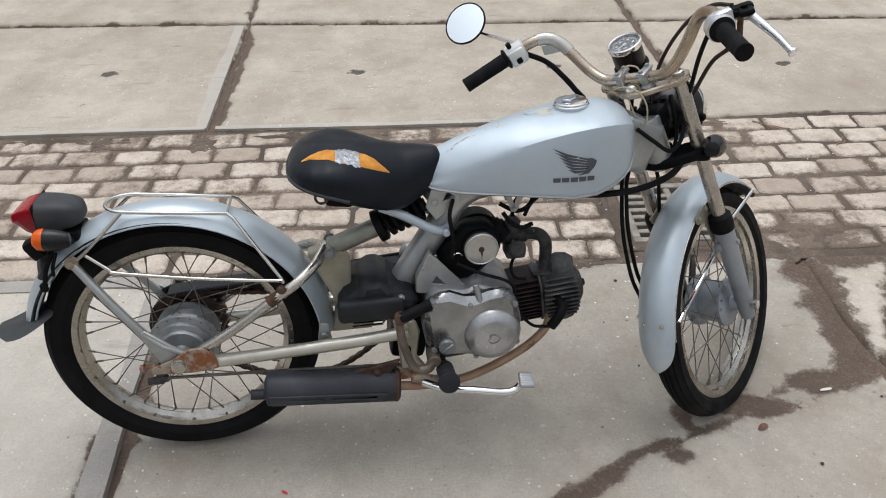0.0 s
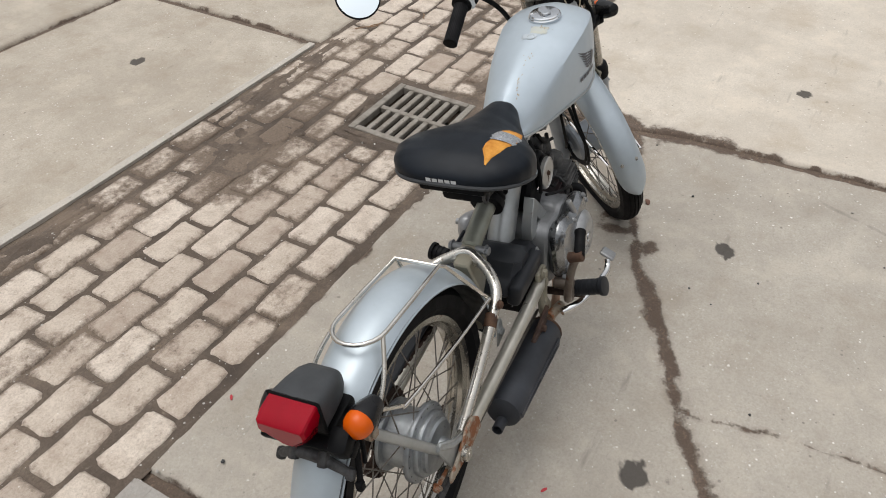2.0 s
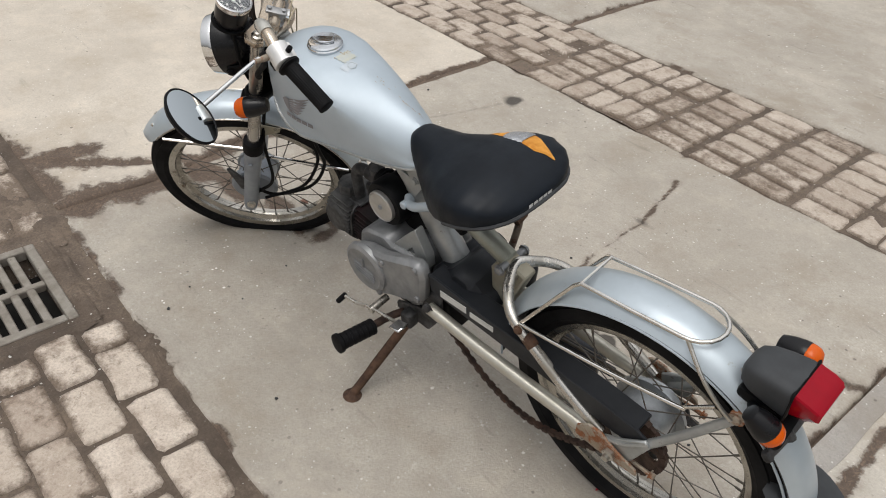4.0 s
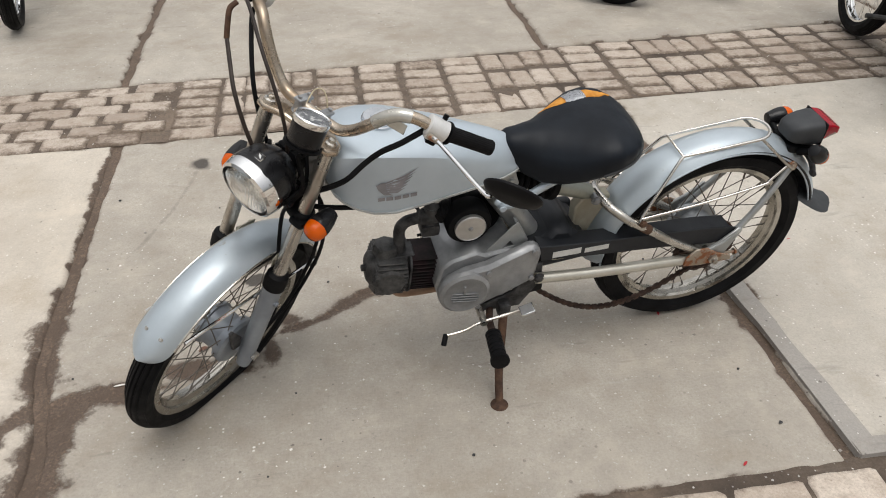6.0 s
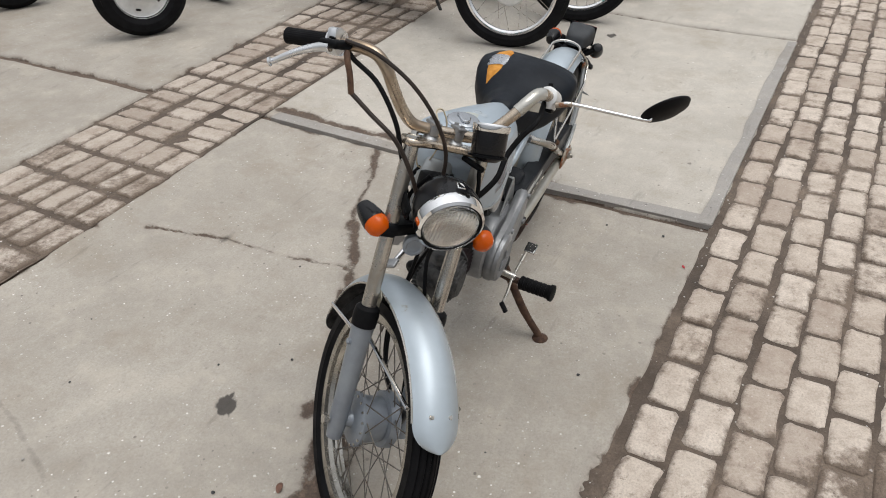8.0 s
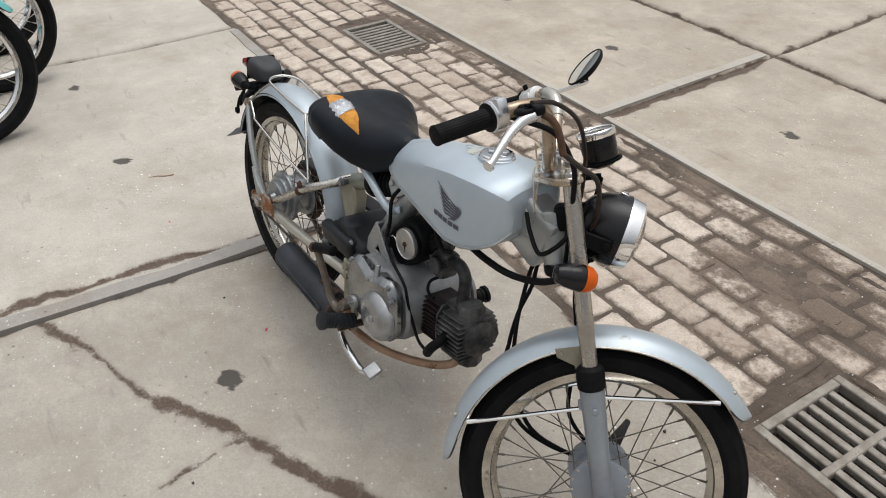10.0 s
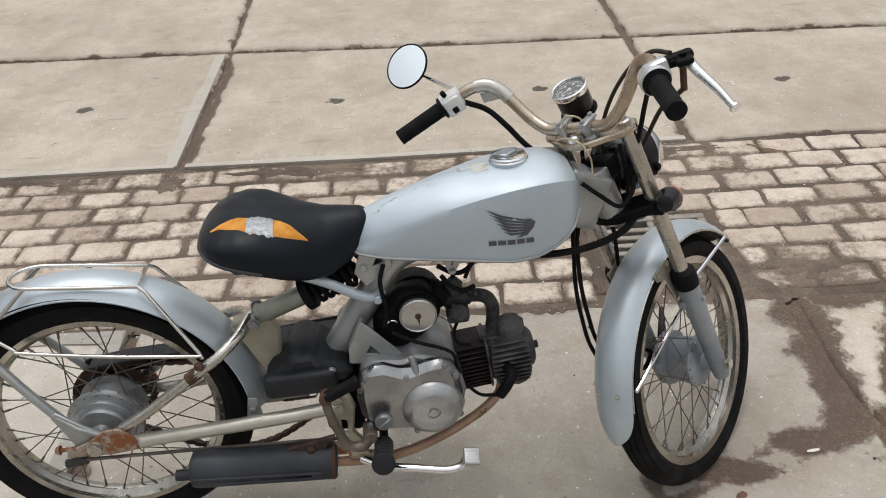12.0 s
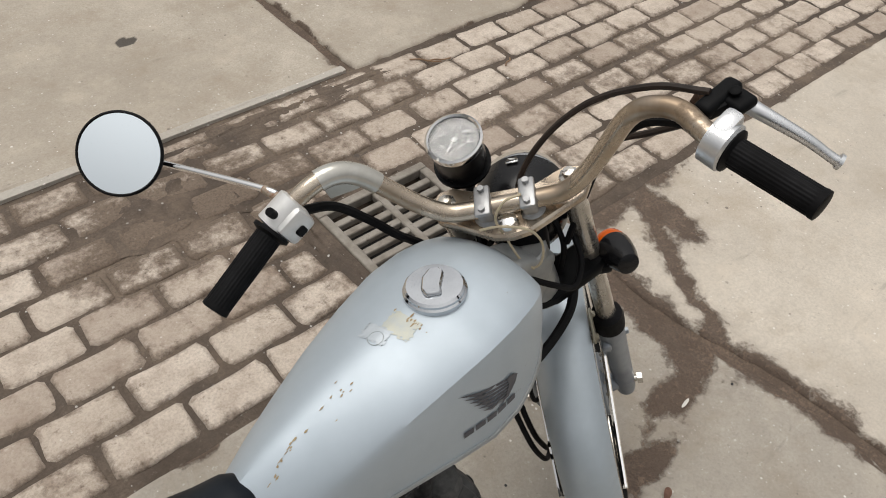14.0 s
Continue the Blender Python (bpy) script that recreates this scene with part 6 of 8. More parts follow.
tube(bm, curve([(0.665, 0.004, 0.468), (0.682, 0.0, 0.462), (0.698, -0.004, 0.451)], 5), [0.026, 0.0262, 0.0235, 0.0262, 0.0235, 0.0258, 0.0232, 0.0245, 0.022, 0.022, 0.022], 20)
part("intake_boot", bm, rubber, engine, "black ribbed intake boot")
bm = bmesh.new()
tube(bm, curve([(0.690, -0.020, 0.510), (0.706, -0.024, 0.488), (0.728, -0.026, 0.476), (0.752, -0.018, 0.478)], 5), 0.0048, 8)
tube(bm, curve([(0.684, -0.012, 0.528), (0.716, -0.020, 0.512), (0.742, -0.020, 0.520), (0.758, -0.014, 0.545)], 5), 0.0048, 8)
part("fuel_hose", bm, rubber, engine, "black fuel hoses above the carburettor")
bm = bmesh.new()
tube(bm, curve([(0.717, -0.006, 0.398), (0.705, -0.030, 0.385), (0.712, -0.040, 0.366), (0.735, -0.040, 0.360)], 4), 0.0035, 8)
part("drain_hose", bm, rubber, engine)
bm = bmesh.new()
ab = [(0.548, 0.425), (0.560, 0.447), (0.606, 0.496), (0.650, 0.500), (0.676, 0.480), (0.684, 0.445), (0.670, 0.415), (0.645, 0.395), (0.615, 0.372), (0.590, 0.372), (0.560, 0.400)]
plate(bm, ab, 0.050, Matrix.Translation((0, -0.017, 0)), 0.008)
lathe(bm, [(0.039, 0.0), (0.039, 0.008), (0.036, 0.009)], 32, along(V(0.638, -0.040, 0.450), V(0.638, -0.2, 0.450)))
lathe(bm, [(0.052, -0.002), (0.052, 0.034), (0.048, 0.040), (0.036, 0.041)], 36, along(V(0.638, 0.008, 0.450), V(0.638, 0.2, 0.450)))
air = part("air_cleaner", bm, plastic, engine, "black air cleaner box with round metal lids")
for s in (-1, 1):
    bm = bmesh.new()
    lathe(bm, [(0.0355, 0), (0.0355, 0.010), (0.033, 0.012), (0.0315, 0.0105), (0.003, 0.0105)], 40, along(V(0.638, s * 0.047, 0.450), V(0.638, s * 0.2, 0.450)))
    lid = part("lid", bm, surface("stained_lid", (0.56, 0.55, 0.53), (0.44, 0.43, 0.41), 0.35, 0.8, 18.0, 0.14, (0.25, 0.13, 0.06), 30.0, 0.05), air, "round metal lid with a rust streak" if s < 0 else "round metal lid with a small screw")
    bm = bmesh.new()
    hexbolt(bm, V(0.638, s * 0.0572, 0.450), V(0.638, s * 0.2, 0.450), 0.0045, 0.004)
    part("lid_screw", bm, rusty if s < 0 else alloy, lid)
    if s > 0:
        continue
    bm = bmesh.new()
    plate(bm, [(0.6345, 0.452), (0.6415, 0.452), (0.6400, 0.438), (0.6385, 0.427), (0.6370, 0.438)], 0.0008, Matrix.Translation((0, s * 0.0578, 0)))
    part("rust_streak", bm, rusty, lid, "brown rust run below the screw")
bm = bmesh.new()
tube(bm, [(0.588 + 0.010 * math.cos(a), -0.052, 0.436 + 0.008 * math.sin(a)) for a in np.linspace(0.2, 2.8, 9)], 0.0016, 6)
part("hose_clip", bm, chrome, air)
# kick starter on the right
bm = bmesh.new()
rod(bm, V(0.522, -0.10, 0.245), V(0.522, -0.142, 0.245), 0.014, 14, None, 0.002)
tube(bm, curve([(0.522, -0.132, 0.245), (0.506, -0.138, 0.228), (0.480, -0.142, 0.240), (0.464, -0.150, 0.29), (0.456, -0.162, 0.345), (0.456, -0.172, 0.378)], 5), [0.0105] * 8 + [0.0085] * 18, 12)
part("kick_starter", bm, kick_steel, engine, "grimy grey kick-start crank")
bm = bmesh.new()
lathe(bm, [(0.009, 0), (0.0115, 0.003), (0.0110, 0.056), (0.0122, 0.058), (0.0122, 0.064), (0.009, 0.066)], 14, along(V(0.456, -0.178, 0.382), V(0.530, -0.160, 0.402)))
part("kick_rubber", bm, rubber, engine)
bm = bmesh.new()
rod(bm, V(0.457, -0.156, 0.374), V(0.457, -0.186, 0.384), 0.0115, 10, None, 0.002)
part("kick_joint", bm, rusty, engine)
# gear lever on the left
bm = bmesh.new()
tube(bm, curve([(0.704, 0.140, 0.198), (0.66, 0.138, 0.203), (0.62, 0.134, 0.217), (0.55, 0.135, 0.234), (0.520, 0.138, 0.246)], 4), 0.0040, 8)
rod(bm, V(0.612, 0.09, 0.222), V(0.612, 0.14, 0.218), 0.009, 12)
lever = part("gear_lever", bm, chrome_worn, engine, "thin steel gear lever")
bm = bmesh.new()
rod(bm, V(0.703, 0.136, 0.200), V(0.713, 0.156, 0.182), 0.0065, 12, None, 0.002)
part("toe_rubber", bm, rubber, lever)
bm = bmesh.new()
block(bm, (0.034, 0.030, 0.006), pose(0.512, 0.145, 0.251, 0, 18, 0), 0.002, 1)
part("heel_pad", bm, chrome, lever, "bright heel pad")

# exhaust
bm = bmesh.new()
tube(bm, curve([(0.796, -0.004, 0.258), (0.797, -0.006, 0.228), (0.785, -0.012, 0.204), (0.74, -0.030, 0.178), (0.66, -0.055, 0.154), (0.58, -0.080, 0.147), (0.50, -0.094, 0.154), (0.43, -0.098, 0.164)], 6), 0.0098, 14)
part("exhaust_pipe", bm, surface("rust_brown_pipe", (0.40, 0.27, 0.18), (0.28, 0.165, 0.105), 0.6, 0.3, 14.0, 0.26, (0.17, 0.08, 0.045), 18.0, 0.2), bike, "rust-brown exhaust pipe")
bm = bmesh.new()
block(bm, (0.05, 0.036, 0.010), pose(0.796, -0.004, 0.262, 0, 6, 0), 0.003, 1)
part("exhaust_flange", bm, rusty, bike)
bm = bmesh.new()
m = along(V(0.447, -0.100, 0.169), V(0.165, -0.104, 0.199))
lathe(bm, [(0.012, -0.003), (0.032, -0.002), (0.0355, 0.001), (0.0365, 0.005), (0.0365, 0.262), (0.034, 0.272), (0.020, 0.278), (0.004, 0.279)], 36, m)
lathe(bm, [(0.011, 0.270), (0.011, 0.308), (0.009, 0.308), (0.009, 0.29)], 18, m @ Matrix.Translation((0.0, 0.0, 0.0)) @ Matrix.Translation(m.to_3x3().inverted() @ V(0, 0, -0.014)))
muffler = part("muffler", bm, muffler_black, bike, "matt black cylindrical muffler with scorched end")


def slope(x, z):
    """Outline of the heat shield, along the tilted muffler."""
    return x, z + 0.013 + (0.447 - x) * 0.106


bm = bmesh.new()
plate(bm, [slope(x, z) for x, z in ((0.185, 0.144), (0.415, 0.144), (0.422, 0.162), (0.180, 0.162))], 0.005, Matrix.Translation((0, -0.1385, 0)), 0.0015,
      [[slope(x, z) for x, z in ((0.203, 0.150), (0.290, 0.150), (0.290, 0.156), (0.203, 0.156))], [slope(x, z) for x, z in ((0.305, 0.150), (0.400, 0.150), (0.400, 0.156), (0.305, 0.156))]])
part("heat_shield", bm, muffler_black, muffler, "slotted black heat shield")
# black sheet that paints the shade inside the shield's slots
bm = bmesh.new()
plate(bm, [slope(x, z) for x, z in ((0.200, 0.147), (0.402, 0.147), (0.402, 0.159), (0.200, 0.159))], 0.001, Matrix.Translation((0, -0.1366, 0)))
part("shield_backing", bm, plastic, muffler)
bm = bmesh.new()
plate(bm, [(0.352, 0.202), (0.425, 0.198), (0.455, 0.236), (0.40, 0.226), (0.358, 0.218)], 0.010, Matrix.Translation((0, -0.104, 0)), 0.002)
hexbolt(bm, V(0.405, -0.109, 0.214), V(0.405, -0.2, 0.214), 0.008, 0.007)
part("muffler_bracket", bm, dark_rust, bike, "rusty muffler bracket")
bm = bmesh.new()
lathe(bm, [(0.0365, 0.0), (0.0372, 0.001), (0.0372, 0.007), (0.0366, 0.008)], 36, along(V(0.4455, -0.100, 0.1692), V(0.165, -0.104, 0.199)), caps=False)
part("scorched_band", bm, rusty, muffler)

# footrests, brake pedal, stand
bm = bmesh.new()
tube(bm, curve([(0.545, -0.16, 0.204), (0.545, -0.10, 0.198), (0.55, 0.0, 0.188), (0.585, 0.10, 0.190), (0.592, 0.15, 0.194)], 5), 0.009, 12)
pegbar = part("footrest_bar", bm, dark_rust, bike)
for s, a, b in ((-1, V(0.545, -0.118, 0.210), V(0.543, -0.208, 0.240)), (1, V(0.592, 0.150, 0.192), V(0.604, 0.246, 0.204))):
    bm = bmesh.new()
    L = (b - a).length
    prof = [(0.012, 0)]
    for k in range(7):
        prof += [(0.0188, 0.004 + k * L / 8), (0.0188, 0.004 + (k + 0.55) * L / 8), (0.0170, 0.004 + (k + 0.62) * L / 8), (0.0170, 0.004 + (k + 0.93) * L / 8)]
    prof += [(0.0225, L * 0.90), (0.0225, L * 0.985), (0.017, L)]
    if s < 0:
        prof = [(r * 0.98, z) for r, z in prof]
    lathe(bm, prof, 18, along(a, b))
    part("footrest_rubber", bm, box_black if s < 0 else rubber, pegbar, "ribbed black footrest rubber")
bm = bmesh.new()
tube(bm, curve([(0.500, -0.120, 0.180), (0.54, -0.150, 0.182), (0.60, -0.168, 0.183), (0.66, -0.175, 0.175), (0.685, -0.174, 0.178), (0.695, -0.172, 0.190)], 5), 0.0085, 12)
pedal = part("brake_pedal", bm, chrome, bike, "chromed brake pedal")
bm = bmesh.new()
block(bm, (0.032, 0.036, 0.009), pose(0.708, -0.170, 0.195, 26, 10, 0), 0.0043, 3)
for i in range(6):
    block(bm, (0.0016, 0.029, 0.0016), pose(0.708, -0.170, 0.195, 26, 10, 0) @ Matrix.Translation((-0.0130 + i * 0.0052, 0, 0.0042)), 0)
for j in range(6):
    block(bm, (0.028, 0.0016, 0.0016), pose(0.708, -0.170, 0.195, 26, 10, 0) @ Matrix.Translation((0, -0.0132 + j * 0.0053, 0.0044)), 0)
part("pedal_pad", bm, alloy, pedal, "knurled metal pedal pad")
bm = bmesh.new()
rod(bm, V(0.475, -0.098, 0.18), V(0.53, -0.11, 0.174), 0.011, 12, None, 0.002)
block(bm, (0.05, 0.008, 0.035), Matrix.Translation((0.47, -0.09, 0.19)), 0.003, 1)
part("pedal_pivot", bm, rust_steel, bike)
bm = bmesh.new()
plate(bm, [(0.445, 0.325), (0.492, 0.318), (0.500, 0.29), (0.49, 0.23), (0.515, 0.19), (0.49, 0.17), (0.455, 0.20), (0.452, 0.27)], 0.012, Matrix.Translation((0, -0.088, 0)), 0.004, [[(0.468, 0.26), (0.480, 0.255), (0.478, 0.225), (0.468, 0.23)]])
hexbolt(bm, V(0.466, -0.095, 0.312), V(0.466, -0.2, 0.312), 0.010, 0.008)
hexbolt(bm, V(0.468, -0.095, 0.288), V(0.468, -0.2, 0.288), 0.010, 0.007)
part("pivot_plate", bm, beige_steel, bike, "stained cream pivot plate")
bm = bmesh.new()
plate(bm, [(0.455, 0.325), (0.492, 0.318), (0.52, 0.24), (0.60, 0.205), (0.60, 0.185), (0.50, 0.185), (0.455, 0.26)], 0.010, Matrix.Translation((0, 0.070, 0)), 0.003)
hexbolt(bm, V(0.472, 0.095, 0.300), V(0.472, 0.2, 0.300), 0.010, 0.008)
part("pivot_plate", bm, iron, bike)
bm = bmesh.new()
stand_foot = bike.matrix_basis.inverted() @ V(0.132, 1.424, zat(0.132, 1.424) + 0.004)
tube(bm, curve([(0.545, 0.088, 0.195), (0.555, 0.118, 0.160), (0.575, 0.178, 0.090), stand_foot], 4), [0.011] * 9 + [0.010] * 4, 12)
stand = part("side_stand", bm, rusty, bike, "brown rusty side stand")
bm = bmesh.new()
lathe(bm, [(0.021, 0), (0.022, 0.003), (0.013, 0.010), (0.010, 0.012)], 18, Matrix.Translation(stand_foot) @ bike.matrix_basis.to_3x3().inverted().to_4x4() @ Matrix.Translation((0, 0, -0.005)))
part("stand_foot", bm, rusty, stand)
bm = bmesh.new()
block(bm, (0.03, 0.03, 0.04), Matrix.Translation((0.546, 0.086, 0.20)), 0.006, 2)
part("stand_pivot", bm, iron, stand)

# added black block; its colour stands in for shade between box and engine
bm = block(bmesh.new(), (0.075, 0.125, 0.115), pose(0.480, 0, 0.262, 0, 8, 0), 0.012, 2)
part("pivot_housing", bm, plastic, bike, "black filler block added for the shaded gap at the swing arm pivot")
# added dark block that fills in the shade under the crankcase
bm = block(bmesh.new(), (0.12, 0.12, 0.045), pose(0.575, 0, 0.212, 0, -4, 0), 0.012, 2)
part("engine_sump", bm, iron, engine, "dark filler block added for the shade below the crankcase")
# black box under the seat
bm = bmesh.new()
plate(bm, [(0.335, 0.335), (0.340, 0.368), (0.378, 0.384), (0.390, 0.408), (0.436, 0.411), (0.452, 0.383), (0.500, 0.372), (0.505, 0.335), (0.45, 0.328)], 0.138, Matrix.Translation((0, -0.010, 0)), 0.014)
box = part("battery_box", bm, box_black, bike, "dusty black plastic battery box")
bm = bmesh.new()
block(bm, (0.138, 0.030, 0.056), pose(0.405, -0.078, 0.350, 12, 0, 0), 0.012, 3)
part("box_lid", bm, box_black, box)
bm = bmesh.new()
hexbolt(bm, V(0.466, -0.084, 0.372), V(0.466, -0.2, 0.372), 0.006, 0.004)
part("box_screw", bm, alloy, box)
bm = bmesh.new()
block(bm, (0.075, 0.08, 0.03), Matrix.Translation((0.40, -0.012, 0.312)), 0.006, 2)
part("battery_tray", bm, plastic, box)
bm = bmesh.new()
tube(bm, [(0.362, -0.062, 0.300), (0.425, -0.062, 0.300), (0.432, -0.062, 0.312)], 0.0025, 6)
part("tray_wire", bm, chrome, box)

# chain and guard on the left
bm = bmesh.new()
plate(bm, [(0.478, 0.388), (0.47, 0.343), (0.38, 0.336), (0.16, 0.325), (0.02, 0.312), (-0.045, 0.325), (-0.055, 0.347), (-0.02, 0.362), (0.06, 0.370), (0.20, 0.374), (0.34, 0.378)], 0.006, Matrix.Translation((0, 0.082, 0)), 0.002)
plate(bm, [(0.478, 0.383), (0.47, 0.376), (0.20, 0.366), (0.06, 0.362), (-0.02, 0.354), (-0.02, 0.362), (0.06, 0.370), (0.20, 0.374), (0.34, 0.378)], 0.045, Matrix.Translation((0, 0.062, 0)), 0.002)
guard = part("chain_guard", bm, box_black, bike, "black plastic chain guard with white labels")
for x0, x1, z0, z1 in ((0.372, 0.442, 0.348, 0.366), (0.302, 0.362, 0.350, 0.364)):
    bm = bmesh.new()
    plate(bm, [(x0, z0 + 0.003), (x1, z0), (x1, z1), (x0, z1 + 0.003)], 0.001, Matrix.Translation((0, 0.0858, 0)))
    part("warning_label", bm, white_box, guard, "faded white label")
def chain_path():
    c0, r0, c1, r1 = V(0.512, 0.055, 0.300), 0.030, RW + V(0, 0.047, 0), 0.080
    pts = [c0 + V(r0 * math.cos(a), 0, r0 * math.sin(a)) for a in np.linspace(radians(-95), radians(80), 9)]
    top0, top1 = pts[-1], c1 + V(0.018, 0, r1)
    pts += [top0.lerp(top1, t) + V(0, 0, -0.012 * math.sin(math.pi * t)) for t in np.linspace(0.06, 0.94, 22)]
    pts += [c1 + V(r1 * math.cos(a), 0, r1 * math.sin(a)) for a in np.linspace(radians(80), radians(285), 22)]
    bot0, bot1 = pts[-1], pts[0]
    pts += [bot0.lerp(bot1, t) + V(0, 0, -0.130 * math.sin(math.pi * t)) for t in np.linspace(0.05, 0.95, 24)]
    return pts


cp = chain_path()
dense = []
for i, p in enumerate(cp):
    q = cp[(i + 1) % len(cp)]
    k = max(1, round((q - p).length / 0.0115))
    dense += [p.lerp(q, t / k) for t in range(k)]
bm = bmesh.new()
for i, p in enumerate(dense):
    q = dense[(i + 1) % len(dense)]
    ang = math.atan2(q.z - p.z, q.x - p.x)
    w = 0.012 if i % 2 else 0.007
    block(bm, (0.013, w, 0.0095), Matrix.Translation((p + q) / 2) @ Matrix.Rotation(-ang, 4, "Y"), 0)
part("chain", bm, dark_rust, bike, "slack rusty drive chain")
bm = bmesh.new()
lathe(bm, [(0.008, 0), (0.030, 0.001), (0.030, 0.006), (0.008, 0.007)], 15, along(V(0.512, 0.051, 0.300), V(0.512, 0.1, 0.300)))
part("drive_sprocket", bm, dark_rust, bike)
# brake rod and arm on the rear drum
bm = bmesh.new()
tube(bm, [(0.47, -0.075, 0.20), (0.2, -0.082, 0.225), (-0.035, -0.082, 0.238)], 0.0035, 8)
part("brake_rod", bm, spoke_metal, bike)
bm = bmesh.new()
plate(bm, [(-0.050, 0.222), (-0.030, 0.222), (-0.016, 0.27), (-0.034, 0.272)], 0.009, Matrix.Translation((0, -0.078, 0)), 0.002)
rod(bm, V(-0.06, -0.080, 0.232), V(-0.02, -0.080, 0.236), 0.008, 8)
part("brake_lever_arm", bm, iron, bike)
# solid dark discs on the hub flange, coloured like shaded spoke holes
for k in range(18):
    a = 2 * math.pi * (k + 0.5) / 18
    bm = rod(bmesh.new(), RW + V(0.0655 * math.cos(a), -0.0388, 0.0655 * math.sin(a)), RW + V(0.0655 * math.cos(a), -0.036, 0.0655 * math.sin(a)), 0.0030, 8)
    part("spoke_hole", bm, iron, rear_rim)

# ---- tail: lamp, signals, bracket ----
TAIL = Matrix.Translation((-0.170, 0.013, 0.585)) @ Matrix.Diagonal((0.94, 1.10, 0.92, 1.0)) @ Matrix.Translation((0.160, 0, -0.590))
bm = bmesh.new()
rings = []
for x, w, zt, zb in ((-0.112, 0.016, 0.598, 0.577), (-0.118, 0.026, 0.607, 0.568), (-0.134, 0.032, 0.615, 0.561), (-0.160, 0.0355, 0.621, 0.557), (-0.188, 0.0380, 0.624, 0.555), (-0.196, 0.0380, 0.623, 0.556)):
    ring = []
    for i in range(28):
        a = 2 * math.pi * i / 28
        c, s = math.cos(a), math.sin(a)
        ring.append((x, w * math.copysign(abs(c) ** 0.42, c), (zt + zb) / 2 + (zt - zb) / 2 * math.copysign(abs(s) ** 0.50, s)))
    rings.append(ring)
loft(bm, rings)
bm.transform(TAIL)
lamp = part("tail_lamp", bm, plastic_grey, bike, "faded grey tail lamp with red lens", 60)
bm = bmesh.new()
rings = []
for x, w, zt, zm, low, zb in ((-0.197, 0.0355, 0.619, 0.598, 0.70, 0.558), (-0.222, 0.0360, 0.614, 0.596, 0.48, 0.554), (-0.236, 0.0350, 0.608, 0.592, 0.26, 0.555), (-0.240, 0.0320, 0.603, 0.590, 0.20, 0.560)):
    rings.append([(x + 0.006 * q, y * w, z) for y, z, q in ((1, zm, 0), (0.99, zt - 0.003, 0), (0.94, zt, 0), (-0.94, zt, 0), (-0.99, zt - 0.003, 0), (-1, zm, 0), (-low, zb, 1), (low, zb, 1))])
loft(bm, rings)
bm.transform(TAIL)
part("red_lens", bm, red_lens, lamp, "cracked red tail lens", 30)
bm = bmesh.new()
block(bm, (0.005, 0.078, 0.068), Matrix.Translation((-0.1955, 0, 0.589)), 0.003, 1)
bm.transform(TAIL)
part("lens_gasket", bm, rubber, lamp)


def signal(name, at, aim, place, r=0.0235, L=0.050, label="black turn signal with orange lens"):
    m = along(at, V(*at) + V(*aim))
    bm = lathe(bmesh.new(), [(0.006, -L * 0.75), (r * 0.62, -L * 0.70), (r * 0.86, -L * 0.35), (r * 0.98, 0), (r, L * 0.2), (r * 0.98, L * 0.24)], 28, m)
    body = place(name, bm, gloss_black, None, label)
    bm = lathe(bmesh.new(), [(r * 0.96, L * 0.22), (r * 0.97, L * 0.34), (r * 0.90, L * 0.52), (r * 0.66, L * 0.68), (r * 0.2, L * 0.75), (0.001, L * 0.755)], 28, m)
    place("orange_lens", bm, orange_lens, body)
    return body


signal("rear_signal", (-0.168, -0.066, 0.563), (-1, 0.02, 0.10), on_bike, 0.0220, 0.044)
signal("rear_signal", (-0.190, 0.074, 0.549), (-0.74, -0.22, -0.63), on_bike, 0.0215, 0.042, label="drooping black turn signal with orange lens")
bm = bmesh.new()
rod(bm, V(-0.145, -0.066, 0.558), V(-0.15, -0.02, 0.538), 0.008, 10)
rod(bm, V(-0.174, 0.078, 0.560), V(-0.16, 0.045, 0.538), 0.008, 10)
block(bm, (0.07, 0.072, 0.022), pose(-0.165, 0.008, 0.541, 0, -8, 0), 0.006, 2)
block(bm, (0.024, 0.148, 0.016), pose(-0.205, 0.008, 0.532, 0, -25, 3), 0.004, 2)
block(bm, (0.040, 0.032, 0.036), pose(-0.205, -0.048, 0.545, 0, -25, 8), 0.010, 2)
tail_bracket = part("tail_bracket", bm, plastic, bike, "black tail bracket across the mudguard")
bm = bmesh.new()
arc = []
for k in range(13):
    q = k / 6 - 1
    a = radians(134 + 3 * q * q)
    r = 0.325 - 0.022 * abs(q) ** 2.4
    arc.append(RW + V(r * math.cos(a), 0.058 * q, r * math.sin(a)))
tube(bm, arc, [0.0085 - 0.0015 * math.cos(k / 12 * 2 * math.pi) for k in range(13)], 10)
for y in (-0.016, 0.032):
    tube(bm, curve([(-0.185, y, 0.535), (-0.208, y, 0.520), (-0.222, y, 0.502)], 4), 0.0085, 8)
for end in (arc[0], arc[-1]):
    block(bm, (0.014, 0.016, 0.020), Matrix.Translation(end) @ pose(0, 0, 0, 0, 40, 0), 0.006, 2)
part("plate_holder", bm, iron, bike, "bent black empty plate holder")
bm = bmesh.new()
tube(bm, curve([(-0.180, -0.050, 0.530), (-0.196, -0.058, 0.500), (-0.206, -0.060, 0.470)], 4), 0.0045, 8)
tube(bm, curve([(-0.172, -0.054, 0.530), (-0.182, -0.060, 0.505), (-0.186, -0.060, 0.485)], 4), 0.0035, 8)
block(bm, (0.014, 0.012, 0.018), Matrix.Translation((-0.209, -0.060, 0.462)), 0.003, 1)
